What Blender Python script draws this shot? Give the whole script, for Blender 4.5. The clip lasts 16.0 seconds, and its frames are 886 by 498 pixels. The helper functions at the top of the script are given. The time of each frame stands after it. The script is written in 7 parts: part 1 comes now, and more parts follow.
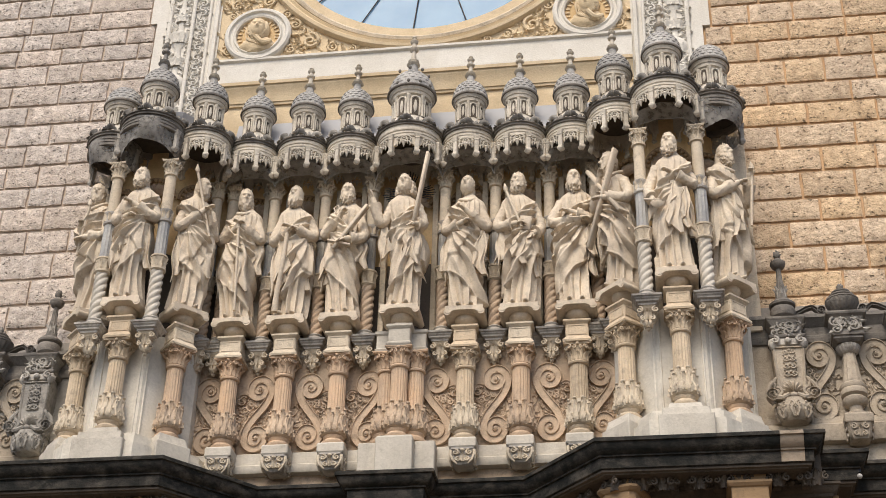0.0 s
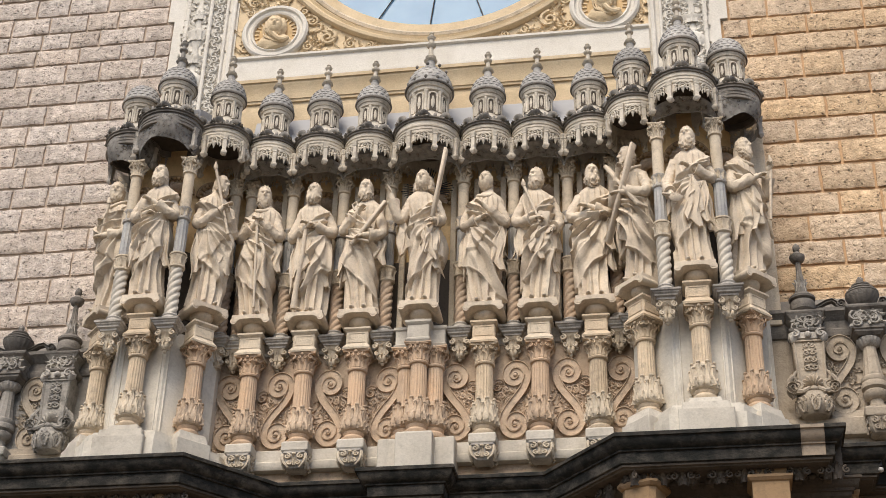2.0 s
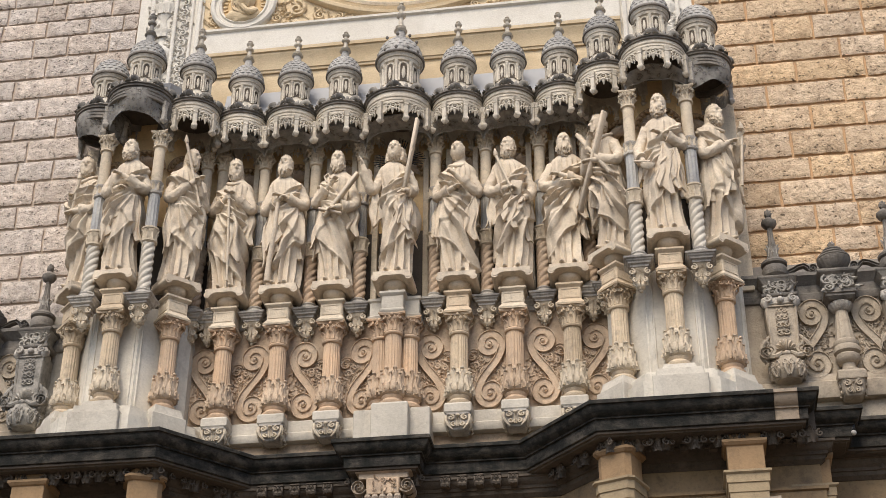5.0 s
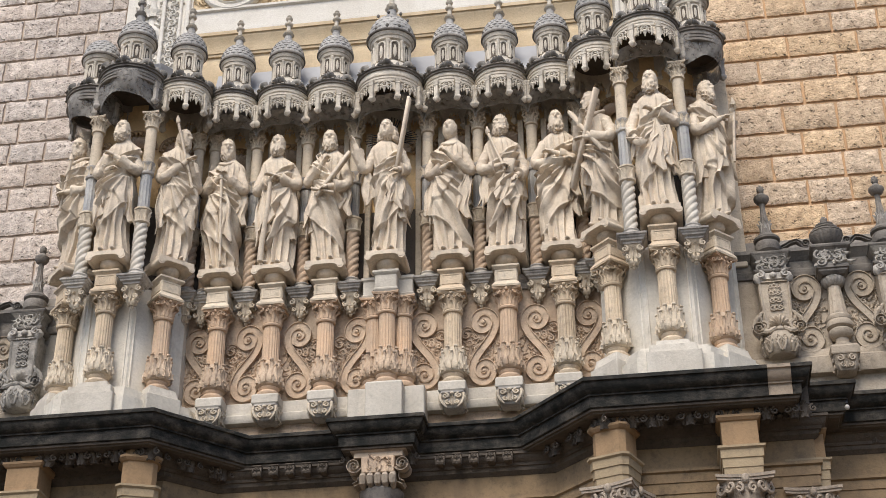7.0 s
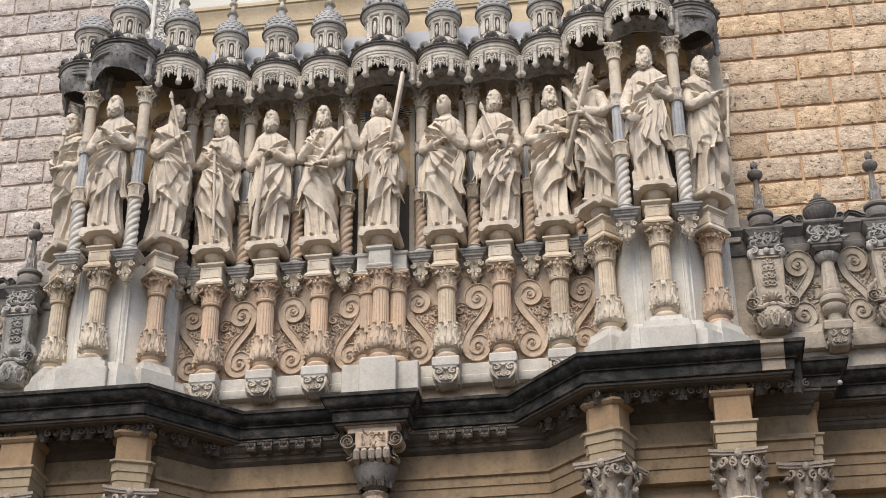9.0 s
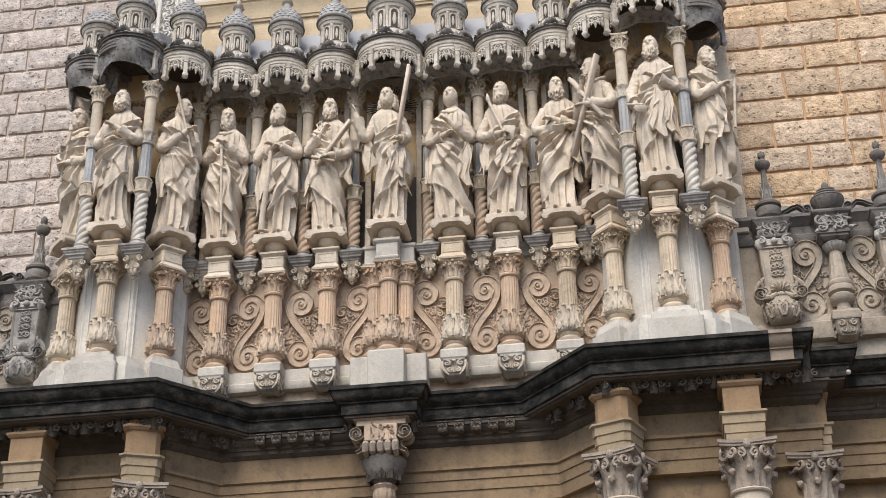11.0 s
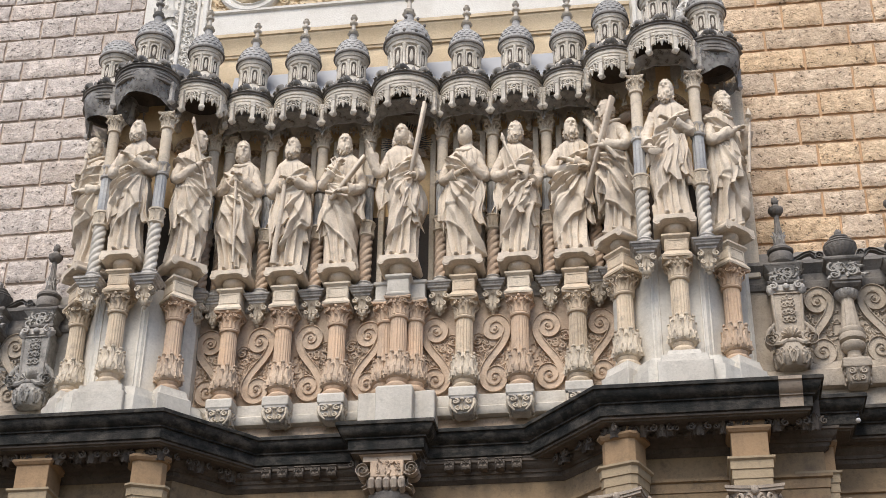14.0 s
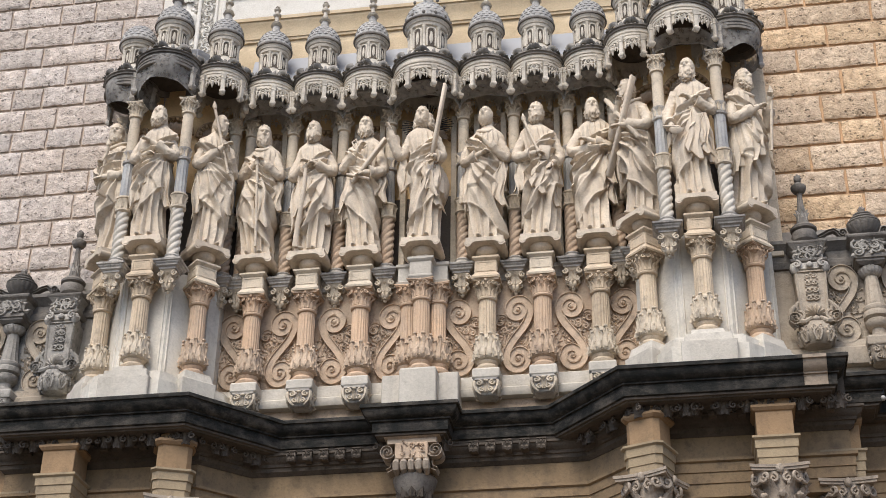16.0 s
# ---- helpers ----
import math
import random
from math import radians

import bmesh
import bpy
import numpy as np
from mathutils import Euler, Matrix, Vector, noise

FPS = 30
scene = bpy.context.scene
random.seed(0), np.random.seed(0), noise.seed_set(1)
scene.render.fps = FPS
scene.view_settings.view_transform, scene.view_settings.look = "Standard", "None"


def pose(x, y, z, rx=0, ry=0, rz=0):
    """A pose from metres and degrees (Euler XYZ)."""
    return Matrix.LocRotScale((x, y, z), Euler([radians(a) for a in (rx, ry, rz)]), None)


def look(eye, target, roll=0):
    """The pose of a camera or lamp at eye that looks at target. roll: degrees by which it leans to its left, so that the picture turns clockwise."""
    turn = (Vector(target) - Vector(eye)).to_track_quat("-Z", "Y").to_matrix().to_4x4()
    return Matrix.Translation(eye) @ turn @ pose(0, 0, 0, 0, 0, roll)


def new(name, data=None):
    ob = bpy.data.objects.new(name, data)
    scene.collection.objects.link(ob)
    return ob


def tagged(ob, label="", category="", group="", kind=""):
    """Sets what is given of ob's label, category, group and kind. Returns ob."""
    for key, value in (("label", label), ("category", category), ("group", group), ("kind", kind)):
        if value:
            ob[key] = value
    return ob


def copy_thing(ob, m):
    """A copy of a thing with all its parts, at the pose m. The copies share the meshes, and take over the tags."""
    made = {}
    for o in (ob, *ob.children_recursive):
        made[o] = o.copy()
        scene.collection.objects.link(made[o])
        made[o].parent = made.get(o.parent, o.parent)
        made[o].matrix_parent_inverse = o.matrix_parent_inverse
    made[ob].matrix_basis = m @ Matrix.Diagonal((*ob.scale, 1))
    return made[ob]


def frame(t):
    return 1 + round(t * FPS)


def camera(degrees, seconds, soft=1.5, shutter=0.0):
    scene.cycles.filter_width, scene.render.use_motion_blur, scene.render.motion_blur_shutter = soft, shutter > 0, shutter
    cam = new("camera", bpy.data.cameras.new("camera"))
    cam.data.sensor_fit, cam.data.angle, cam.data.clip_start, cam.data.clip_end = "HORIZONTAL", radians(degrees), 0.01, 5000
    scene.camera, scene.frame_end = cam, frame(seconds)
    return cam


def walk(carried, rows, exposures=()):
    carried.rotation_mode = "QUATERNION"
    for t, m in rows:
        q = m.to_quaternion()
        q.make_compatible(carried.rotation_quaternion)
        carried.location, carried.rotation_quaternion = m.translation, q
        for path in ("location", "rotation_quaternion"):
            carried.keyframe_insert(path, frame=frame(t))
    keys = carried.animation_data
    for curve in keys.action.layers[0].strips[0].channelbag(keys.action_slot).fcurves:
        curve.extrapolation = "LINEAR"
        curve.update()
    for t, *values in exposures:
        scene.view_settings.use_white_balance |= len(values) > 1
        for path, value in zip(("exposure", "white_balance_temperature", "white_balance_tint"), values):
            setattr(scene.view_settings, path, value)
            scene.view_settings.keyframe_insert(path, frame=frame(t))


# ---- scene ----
LENS = 32.36
cam = camera(LENS, 16.0, soft=0.65)
EYE = (3.254, -17.325, 1.6)
ROWS = [
    (0.0, 122.454, -1.373, 8.155),
    (0.5, 122.564, -1.345, 8.581),
    (1.0, 122.540, -1.581, 8.753),
    (1.5, 122.584, -1.564, 8.884),
    (2.0, 122.277, -1.419, 8.946),
    (2.5, 121.984, -1.199, 8.891),
    (3.0, 121.860, -1.124, 8.919),
    (3.5, 121.593, -0.993, 8.979),
    (4.0, 121.504, -0.751, 8.816),
    (6.5, 120.486, 0.308, 8.388),
    (7.0, 120.368, 0.360, 8.539),
    (7.5, 120.273, 0.373, 8.504),
    (8.0, 120.061, 0.385, 8.368),
    (8.5, 119.677, 0.461, 8.335),
    (11.0, 119.166, 0.675, 8.769),
    (11.5, 118.995, 0.744, 9.140),
    (12.0, 119.158, 0.917, 9.382),
    (12.5, 119.517, 1.137, 9.510),
    (13.0, 120.141, 0.485, 9.079),
    (13.5, 120.519, -0.552, 8.607),
    (14.0, 120.572, -0.779, 8.433),
    (14.5, 120.435, -0.394, 8.580),
    (15.0, 120.045, -0.081, 8.762),
    (15.5, 119.980, -0.136, 9.114),
    (16.0, 119.879, -0.650, 9.468),
]
walk(cam, [(t, pose(*EYE, a, b, c)) for t, a, b, c in ROWS], exposures=[(0.0, 0.80, 6420, 10), (4.0, 0.79, 6420, 10), (6.5, 0.84, 6120, 10), (11.0, 0.87, 5880, 10), (13.0, 0.92, 5880, 10), (16.0, 0.88, 5930, 10)])

# ---- light: a courtyard in open shade, soft sky, weak warm glow from the left ----
SUN_EL, SUN_AZ = 52.0, -12.0          # degrees up, degrees to the right of straight out from the wall
world = bpy.data.worlds.new("world")
scene.world = world
world.use_nodes = True
wn = world.node_tree.nodes
sky = wn.new("ShaderNodeTexSky")
sky.sky_type = "NISHITA"
sky.sun_disc = False
sky.dust_density, sky.ozone_density = 2.5, 0.8
sky.sun_elevation = radians(SUN_EL)
sky.sun_rotation = radians(180 - SUN_AZ)
world.node_tree.links.new(sky.outputs[0], wn["Background"].inputs[0])
wn["Background"].inputs[1].default_value = 0.105
sun = new("sun", bpy.data.lights.new("sun", "SUN"))
sun.data.energy, sun.data.angle, sun.data.color = 1.75, radians(34), (1.0, 0.88, 0.71)
az, el = radians(SUN_AZ), radians(SUN_EL)
sun.matrix_world = look((math.sin(az) * math.cos(el) * 60, -math.cos(az) * math.cos(el) * 60, math.sin(el) * 60), (0, 0, 0))


# ---- materials ----
def stone(name, a, b, stain=(0.06, 0.055, 0.05), amount=0.35, grain=45.0, bump=0.35, vary=0.10, streak=0.5, rough=0.85, crust=0.0, pits=0.0, layers=None):
    """Carved stone: two tones, fine grain, rain streaks, dark crust, and a small shift of tone from piece to piece."""
    mat = bpy.data.materials.new(name)
    mat.use_nodes = True
    n, l = mat.node_tree.nodes, mat.node_tree.links
    bsdf = n["Principled BSDF"]
    geo = n.new("ShaderNodeNewGeometry")
    info = n.new("ShaderNodeObjectInfo")

    def nz(scale, detail=4.0, squash=None, rough_=0.55):
        src = geo.outputs["Position"]
        if squash:
            mp = n.new("ShaderNodeMapping")
            mp.inputs["Scale"].default_value = squash
            l.new(src, mp.inputs[0])
            src = mp.outputs[0]
        t = n.new("ShaderNodeTexNoise")
        t.inputs["Scale"].default_value, t.inputs["Detail"].default_value, t.inputs["Roughness"].default_value = scale, detail, rough_
        l.new(src, t.inputs["Vector"])
        return t.outputs["Fac"]

    def ramp(src, lo, hi):
        r = n.new("ShaderNodeMapRange")
        r.inputs["From Min"].default_value, r.inputs["From Max"].default_value = lo, hi
        l.new(src, r.inputs["Value"])
        return r.outputs[0]

    def mix(fac, c1, c2, mode="MIX"):
        m = n.new("ShaderNodeMix")
        m.data_type, m.blend_type = "RGBA", mode
        for s, v in ((0, fac), (6, c1), (7, c2)):
            if isinstance(v, (int, float)):
                m.inputs[s].default_value = v
            elif isinstance(v, tuple):
                m.inputs[s].default_value = (*v, 1)
            else:
                l.new(v, m.inputs[s])
        return m.outputs[2]

    def mul(src, k):
        m = n.new("ShaderNodeMath")
        m.operation = "MULTIPLY"
        l.new(src, m.inputs[0])
        if isinstance(k, (int, float)):
            m.inputs[1].default_value = k
        else:
            l.new(k, m.inputs[1])
        return m.outputs[0]

    col = mix(ramp(nz(9.0, 7, None, 0.68) if pits else nz(2.2, 5), 0.35, 0.65), a, b)
    # piece to piece
    val = n.new("ShaderNodeHueSaturation")
    val.inputs["Value"].default_value = 1.0
    mr = n.new("ShaderNodeMapRange")
    mr.inputs["To Min"].default_value, mr.inputs["To Max"].default_value = 1 - vary, 1 + vary
    l.new(info.outputs["Random"], mr.inputs["Value"])
    l.new(mr.outputs[0], val.inputs["Value"])
    l.new(col, val.inputs["Color"])
    col = val.outputs[0]
    if pits:
        wv = n.new("ShaderNodeMath")
        wv.operation = "PINGPONG"
        wv.inputs[1].default_value = 0.09
        l.new(info.outputs["Random"], wv.inputs[0])
        sr = n.new("ShaderNodeMapRange")
        sr.inputs["From Max"].default_value = 0.09
        sr.inputs["To Min"].default_value, sr.inputs["To Max"].default_value = 0.88, 1.18
        l.new(wv.outputs[0], sr.inputs["Value"])
        l.new(sr.outputs[0], val.inputs["Saturation"])
    g = nz(grain, 3)
    col = mix(mul(ramp(g, 0.35, 0.75), 0.22), col, tuple(c * 0.45 for c in a))
    st = mul(ramp(nz(1.0, 5, (5.0, 5.0, 0.7)), 0.48, 0.72), amount * streak)
    col = mix(st, col, stain)
    blot = mul(ramp(nz(6.5, 6, None, 0.7), 0.52, 0.70), amount)
    col = mix(blot, col, stain)
    speck = mul(ramp(nz(19.0, 5, None, 0.72), 0.54, 0.68), amount * 0.55)
    col = mix(speck, col, stain)
    if crust:
        col = mix(mul(ramp(nz(3.1, 8, layers, 0.70), 0.66 - 0.32 * crust, 0.84 - 0.32 * crust), 0.92), col, stain)
    height = g
    if pits:
        v = n.new("ShaderNodeTexVoronoi")
        v.inputs["Scale"].default_value = 17.0
        warp = n.new("ShaderNodeTexNoise")
        warp.inputs["Scale"].default_value, warp.inputs["Detail"].default_value = 26.0, 3.0
        l.new(geo.outputs["Position"], warp.inputs["Vector"])
        add = n.new("ShaderNodeVectorMath")
        add.operation = "MULTIPLY_ADD"
        add.inputs[1].default_value = (0.07, 0.07, 0.07)
        l.new(warp.outputs["Color"], add.inputs[0])
        l.new(geo.outputs["Position"], add.inputs[2])
        l.new(add.outputs[0], v.inputs["Vector"])
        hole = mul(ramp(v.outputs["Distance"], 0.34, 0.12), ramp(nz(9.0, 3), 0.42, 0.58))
        # pits: darker in the colour as well as sunk by the bump
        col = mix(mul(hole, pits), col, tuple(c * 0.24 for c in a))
        h2 = n.new("ShaderNodeMath")
        h2.operation = "SUBTRACT"
        lump = n.new("ShaderNodeMath")
        lump.operation = "MULTIPLY_ADD"
        lump.inputs[1].default_value = 2.2
        l.new(nz(11.0, 6, None, 0.65), lump.inputs[0])
        l.new(g, lump.inputs[2])
        l.new(lump.outputs[0], h2.inputs[0])
        l.new(hole, h2.inputs[1])
        height = h2.outputs[0]
    bp = n.new("ShaderNodeBump")
    bp.inputs["Strength"].default_value, bp.inputs["Distance"].default_value = bump, 0.02
    l.new(height, bp.inputs["Height"])
    l.new(bp.outputs[0], bsdf.inputs["Normal"])
    l.new(col, bsdf.inputs["Base Color"])
    bsdf.inputs["Roughness"].default_value = rough
    bsdf.inputs["Specular IOR Level"].default_value = 0.25
    return mat


GREY = (0.10, 0.095, 0.09)
STATUE = stone("statue limestone", (0.70, 0.60, 0.47), (0.59, 0.495, 0.385), GREY, 0.32, 42, 0.30, 0.07)
PALE = stone("pale limestone", (0.64, 0.55, 0.425), (0.53, 0.445, 0.335), GREY, 0.40, 40, 0.4, 0.08)
WHITE = stone("white streaked marble", (0.59, 0.545, 0.47), (0.50, 0.455, 0.385), (0.17, 0.15, 0.13), 0.28, 30, 0.25, 0.06, 0.9)
PINK = stone("pink sandstone", (0.61, 0.43, 0.285), (0.53, 0.395, 0.28), GREY, 0.30, 50, 0.3, 0.12)
RELIEF = stone("carved relief stone", (0.57, 0.445, 0.325), (0.47, 0.345, 0.24), GREY, 0.52, 45, 0.35, 0.12)
OCHRE = stone("ochre stone", (0.68, 0.49, 0.26), (0.61, 0.435, 0.235), (0.12, 0.09, 0.06), 0.25, 30, 0.15, 0.05)
# Ochre taken down in the base to hold the shade under the cornice
OCHRESHADE = stone("ochre portal stone", (0.31, 0.22, 0.125), (0.255, 0.18, 0.105), (0.06, 0.05, 0.042), 0.55, 30, 0.2, 0.08)
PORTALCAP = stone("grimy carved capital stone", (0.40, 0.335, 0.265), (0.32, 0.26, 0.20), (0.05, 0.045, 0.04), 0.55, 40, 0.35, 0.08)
PATCH = stone("tan replacement stone", (0.40, 0.325, 0.245), (0.33, 0.265, 0.20), (0.08, 0.07, 0.06), 0.45, 35, 0.3, 0.0)
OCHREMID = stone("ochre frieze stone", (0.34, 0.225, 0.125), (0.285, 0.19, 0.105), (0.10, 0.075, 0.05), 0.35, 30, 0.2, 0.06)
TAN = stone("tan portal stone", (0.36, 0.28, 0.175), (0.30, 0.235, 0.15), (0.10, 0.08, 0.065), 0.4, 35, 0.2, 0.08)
IVORY = stone("ivory stone", (0.69, 0.655, 0.59), (0.63, 0.59, 0.52), (0.3, 0.25, 0.2), 0.18, 40, 0.2, 0.04)
# Slab tone lowered in the base to carry the shadow between the statues
NICHEDARK = stone("brown grey slab", (0.13, 0.105, 0.085), (0.10, 0.085, 0.07), (0.05, 0.045, 0.04), 0.4, 30, 0.2, 0.05)
BLUEGREY = stone("grey veined marble", (0.37, 0.37, 0.365), (0.50, 0.485, 0.455), (0.14, 0.14, 0.15), 0.5, 30, 0.2, 0.1, 1.0, 0.6)
CREAM = stone("cream stone", (0.68, 0.55, 0.37), (0.60, 0.47, 0.30), (0.22, 0.17, 0.12), 0.22, 40, 0.25, 0.06)
DARK = stone("weathered dark stone", (0.15, 0.138, 0.124), (0.27, 0.242, 0.21), (0.035, 0.034, 0.033), 0.6, 40, 0.4, 0.15)
CRUST = stone("black crusted cornice stone", (0.10, 0.087, 0.071), (0.036, 0.032, 0.028), (0.009, 0.010, 0.009), 0.7, 30, 0.5, 0.12, 1.4, crust=0.80, layers=(1.6, 1.6, 3.2))
# One dark base for cornice undersides, canopy vaults and turret window slabs
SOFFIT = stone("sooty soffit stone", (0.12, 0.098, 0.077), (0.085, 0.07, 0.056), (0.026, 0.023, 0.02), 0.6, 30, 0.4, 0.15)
GREYPALE = stone("grey and white canopy stone", (0.52, 0.48, 0.42), (0.30, 0.28, 0.26), (0.06, 0.058, 0.055), 0.6, 40, 0.35, 0.12, crust=0.35)
CRESTG = stone("dark weathered cresting", (0.36, 0.335, 0.30), (0.19, 0.178, 0.16), (0.05, 0.048, 0.046), 0.5, 40, 0.3, 0.12)
TILE = stone("grey glazed scale tiles", (0.28, 0.27, 0.255), (0.44, 0.42, 0.39), (0.08, 0.08, 0.08), 0.55, 50, 0.3, 0.15, rough=0.6)
# One block stone in two copies: warm light coloured in right, cool left
BLOCKWARM = stone("rough golden wall block", (0.74, 0.575, 0.40), (0.50, 0.365, 0.245), (0.24, 0.165, 0.105), 0.44, 30, 1.0, 0.12, pits=0.9)
BLOCKCOOL = stone("rough pale pinkish wall block", (0.70, 0.615, 0.54), (0.48, 0.405, 0.35), (0.22, 0.18, 0.15), 0.46, 30, 1.0, 0.12, pits=0.9)
# Mortar split likewise: cooler on the left wall, warmer on the right
MORTARPALE = stone("greyish pink mortar", (0.56, 0.455, 0.365), (0.48, 0.385, 0.30), (0.15, 0.12, 0.09), 0.3, 60, 0.3, 0.0)
MORTAR = stone("reddish mortar", (0.60, 0.39, 0.22), (0.52, 0.335, 0.19), (0.15, 0.1, 0.07), 0.3, 60, 0.3, 0.0)
PAVING = stone("courtyard paving", (0.17, 0.147, 0.12), (0.14, 0.12, 0.10), (0.15, 0.13, 0.11), 0.3, 12, 0.2, 0.0)

PARAPET = stone("greyed parapet stone", (0.46, 0.39, 0.305), (0.36, 0.30, 0.23), (0.09, 0.085, 0.075), 0.5, 40, 0.4, 0.10)
GRIMY = stone("grimy grey parapet stone", (0.44, 0.41, 0.36), (0.27, 0.25, 0.225), (0.06, 0.058, 0.054), 0.6, 40, 0.35, 0.12, crust=0.25)
BACKING = stone("grey slab stone", (0.34, 0.31, 0.275), (0.27, 0.245, 0.215), (0.09, 0.085, 0.078), 0.45, 40, 0.3, 0.05)
CANOPY = stone("greyish white canopy stone", (0.66, 0.60, 0.505), (0.51, 0.455, 0.375), (0.085, 0.08, 0.075), 0.44, 40, 0.35, 0.08)
WARMPALE = stone("warm pale limestone", (0.64, 0.52, 0.375), (0.53, 0.42, 0.295), GREY, 0.42, 40, 0.4, 0.08)
# Brighter copy of WHITE: the stronger light on the piers is in the base
MARBLELIT = stone("pale pier marble", (0.70, 0.655, 0.57), (0.61, 0.56, 0.475), (0.20, 0.18, 0.155), 0.30, 30, 0.25, 0.06, 1.0)
# Ochre so that the unseen right wall throws warm light on the front
COURTBOUNCE = stone("ochre courtyard render", (0.50, 0.33, 0.17), (0.43, 0.28, 0.145), (0.15, 0.13, 0.11), 0.3, 12, 0.2, 0.0)
COURT = stone("plain courtyard render", (0.20, 0.165, 0.12), (0.17, 0.14, 0.105), (0.15, 0.13, 0.11), 0.3, 12, 0.2, 0.0)


def plain(name, col, rough=0.6, metal=0.0):
    mat = bpy.data.materials.new(name)
    mat.use_nodes = True
    n, l = mat.node_tree.nodes, mat.node_tree.links
    b = n["Principled BSDF"]
    t = n.new("ShaderNodeTexNoise")
    t.inputs["Scale"].default_value, t.inputs["Detail"].default_value = 4.0, 5.0
    geo = n.new("ShaderNodeNewGeometry")
    l.new(geo.outputs["Position"], t.inputs["Vector"])
    m = n.new("ShaderNodeMix")
    m.data_type = "RGBA"
    m.inputs[6].default_value, m.inputs[7].default_value = (*col, 1), (*[c * 0.72 for c in col], 1)
    l.new(t.outputs["Fac"], m.inputs[0])
    l.new(m.outputs[2], b.inputs["Base Color"])
    b.inputs["Roughness"].default_value, b.inputs["Metallic"].default_value = rough, metal
    return mat


LEAD = plain("lead sheet", (0.36, 0.37, 0.40), 0.55, 0.0)
CORD = plain("weathered cord", (0.30, 0.28, 0.25), 0.8)
IRON = plain("dark iron", (0.03, 0.03, 0.032), 0.55, 0.6)
BULB = plain("white lamp glass", (0.52, 0.50, 0.47), 0.25)
NET = bpy.data.materials.new("grey bird netting")
NET.use_nodes = True
_n, _l = NET.node_tree.nodes, NET.node_tree.links
_tr = _n.new("ShaderNodeBsdfTransparent")
_mx = _n.new("ShaderNodeMixShader")
_n["Principled BSDF"].inputs["Base Color"].default_value = (0.25, 0.235, 0.215, 1)
_n["Principled BSDF"].inputs["Roughness"].default_value = 0.9
_nz = _n.new("ShaderNodeTexNoise")
_nz.inputs["Scale"].default_value, _nz.inputs["Detail"].default_value = 14.0, 6.0
_gg = _n.new("ShaderNodeNewGeometry")
_mr = _n.new("ShaderNodeMapRange")
_mr.inputs["From Min"].default_value, _mr.inputs["From Max"].default_value = 0.35, 0.65
_mr.inputs["To Min"].default_value, _mr.inputs["To Max"].default_value = 0.45, 0.92
_l.new(_gg.outputs["Position"], _nz.inputs["Vector"])
_l.new(_nz.outputs["Fac"], _mr.inputs["Value"])
_l.new(_mr.outputs[0], _mx.inputs[0])
_l.new(_tr.outputs[0], _mx.inputs[1])
_l.new(_n["Principled BSDF"].outputs[0], _mx.inputs[2])
_l.new(_mx.outputs[0], _n["Material Output"].inputs[0])
GLASS = bpy.data.materials.new("rose window glass")
GLASS.use_nodes = True
_b = GLASS.node_tree.nodes["Principled BSDF"]
_t = GLASS.node_tree.nodes.new("ShaderNodeTexNoise")
_t.inputs["Scale"].default_value, _t.inputs["Detail"].default_value = 1.6, 6.0
_g = GLASS.node_tree.nodes.new("ShaderNodeNewGeometry")
_m = GLASS.node_tree.nodes.new("ShaderNodeMix")
_m.data_type = "RGBA"
# Two blues in the base paint the sky reflected by the panes
_m.inputs[6].default_value, _m.inputs[7].default_value = (0.07, 0.19, 0.36, 1), (0.18, 0.34, 0.50, 1)
GLASS.node_tree.links.new(_g.outputs["Position"], _t.inputs["Vector"])
GLASS.node_tree.links.new(_t.outputs["Fac"], _m.inputs[0])
GLASS.node_tree.links.new(_m.outputs[2], _b.inputs["Base Color"])
_b.inputs["Roughness"].default_value = 0.25
_b.inputs["Specular IOR Level"].default_value = 0.3


# ---- mesh building ----
class Geo:
    """Collects vertices and faces of one mesh."""

    def __init__(self):
        self.v, self.f = [], []

    def add(self, verts, faces, m=None):
        k = len(self.v)
        if m is not None:
            verts = [tuple(m @ Vector(p)) for p in verts]
        self.v += [tuple(p) for p in verts]
        self.f += [tuple(k + i for i in f) for f in faces]
        return self

    def join(self, other, m=None):
        return self.add(other.v, other.f, m)


def part(name, geo, mat, parent=None, label="", smooth=True, at=None):
    me = bpy.data.meshes.new(name)
    me.from_pydata(geo.v, [], geo.f)
    me.materials.append(mat)
    if smooth:
        me.shade_smooth()
        me.set_sharp_from_angle(angle=radians(38))
    me.update()
    ob = new(name, me)
    if parent is not None:
        ob.parent = parent
    if at is not None:
        ob.matrix_basis = at
    if label:
        ob["label"] = label
    return ob


def thing(name, m, label, category, group="", kind=""):
    e = new(name)
    e.empty_display_size = 0.1
    e.matrix_basis = m
    return tagged(e, label, category, group, kind)


def repeat(name, geo, mat, parent, poses, label="", smooth=True):
    """Alike pieces of one thing: objects of their own on one mesh."""
    ob = part(name, geo, mat, parent, label, smooth, poses[0])
    for m in poses[1:]:
        o = new(name, ob.data)
        o.parent, o.matrix_basis = parent, m
        if label:
            o["label"] = label
    return ob


def grid_faces(rows, cols, wrap):
    out = []
    for i in range(rows - 1):
        for j in range(cols if wrap else cols - 1):
            k = (j + 1) % cols
            out.append((i * cols + j, i * cols + k, (i + 1) * cols + k, (i + 1) * cols + j))
    return out


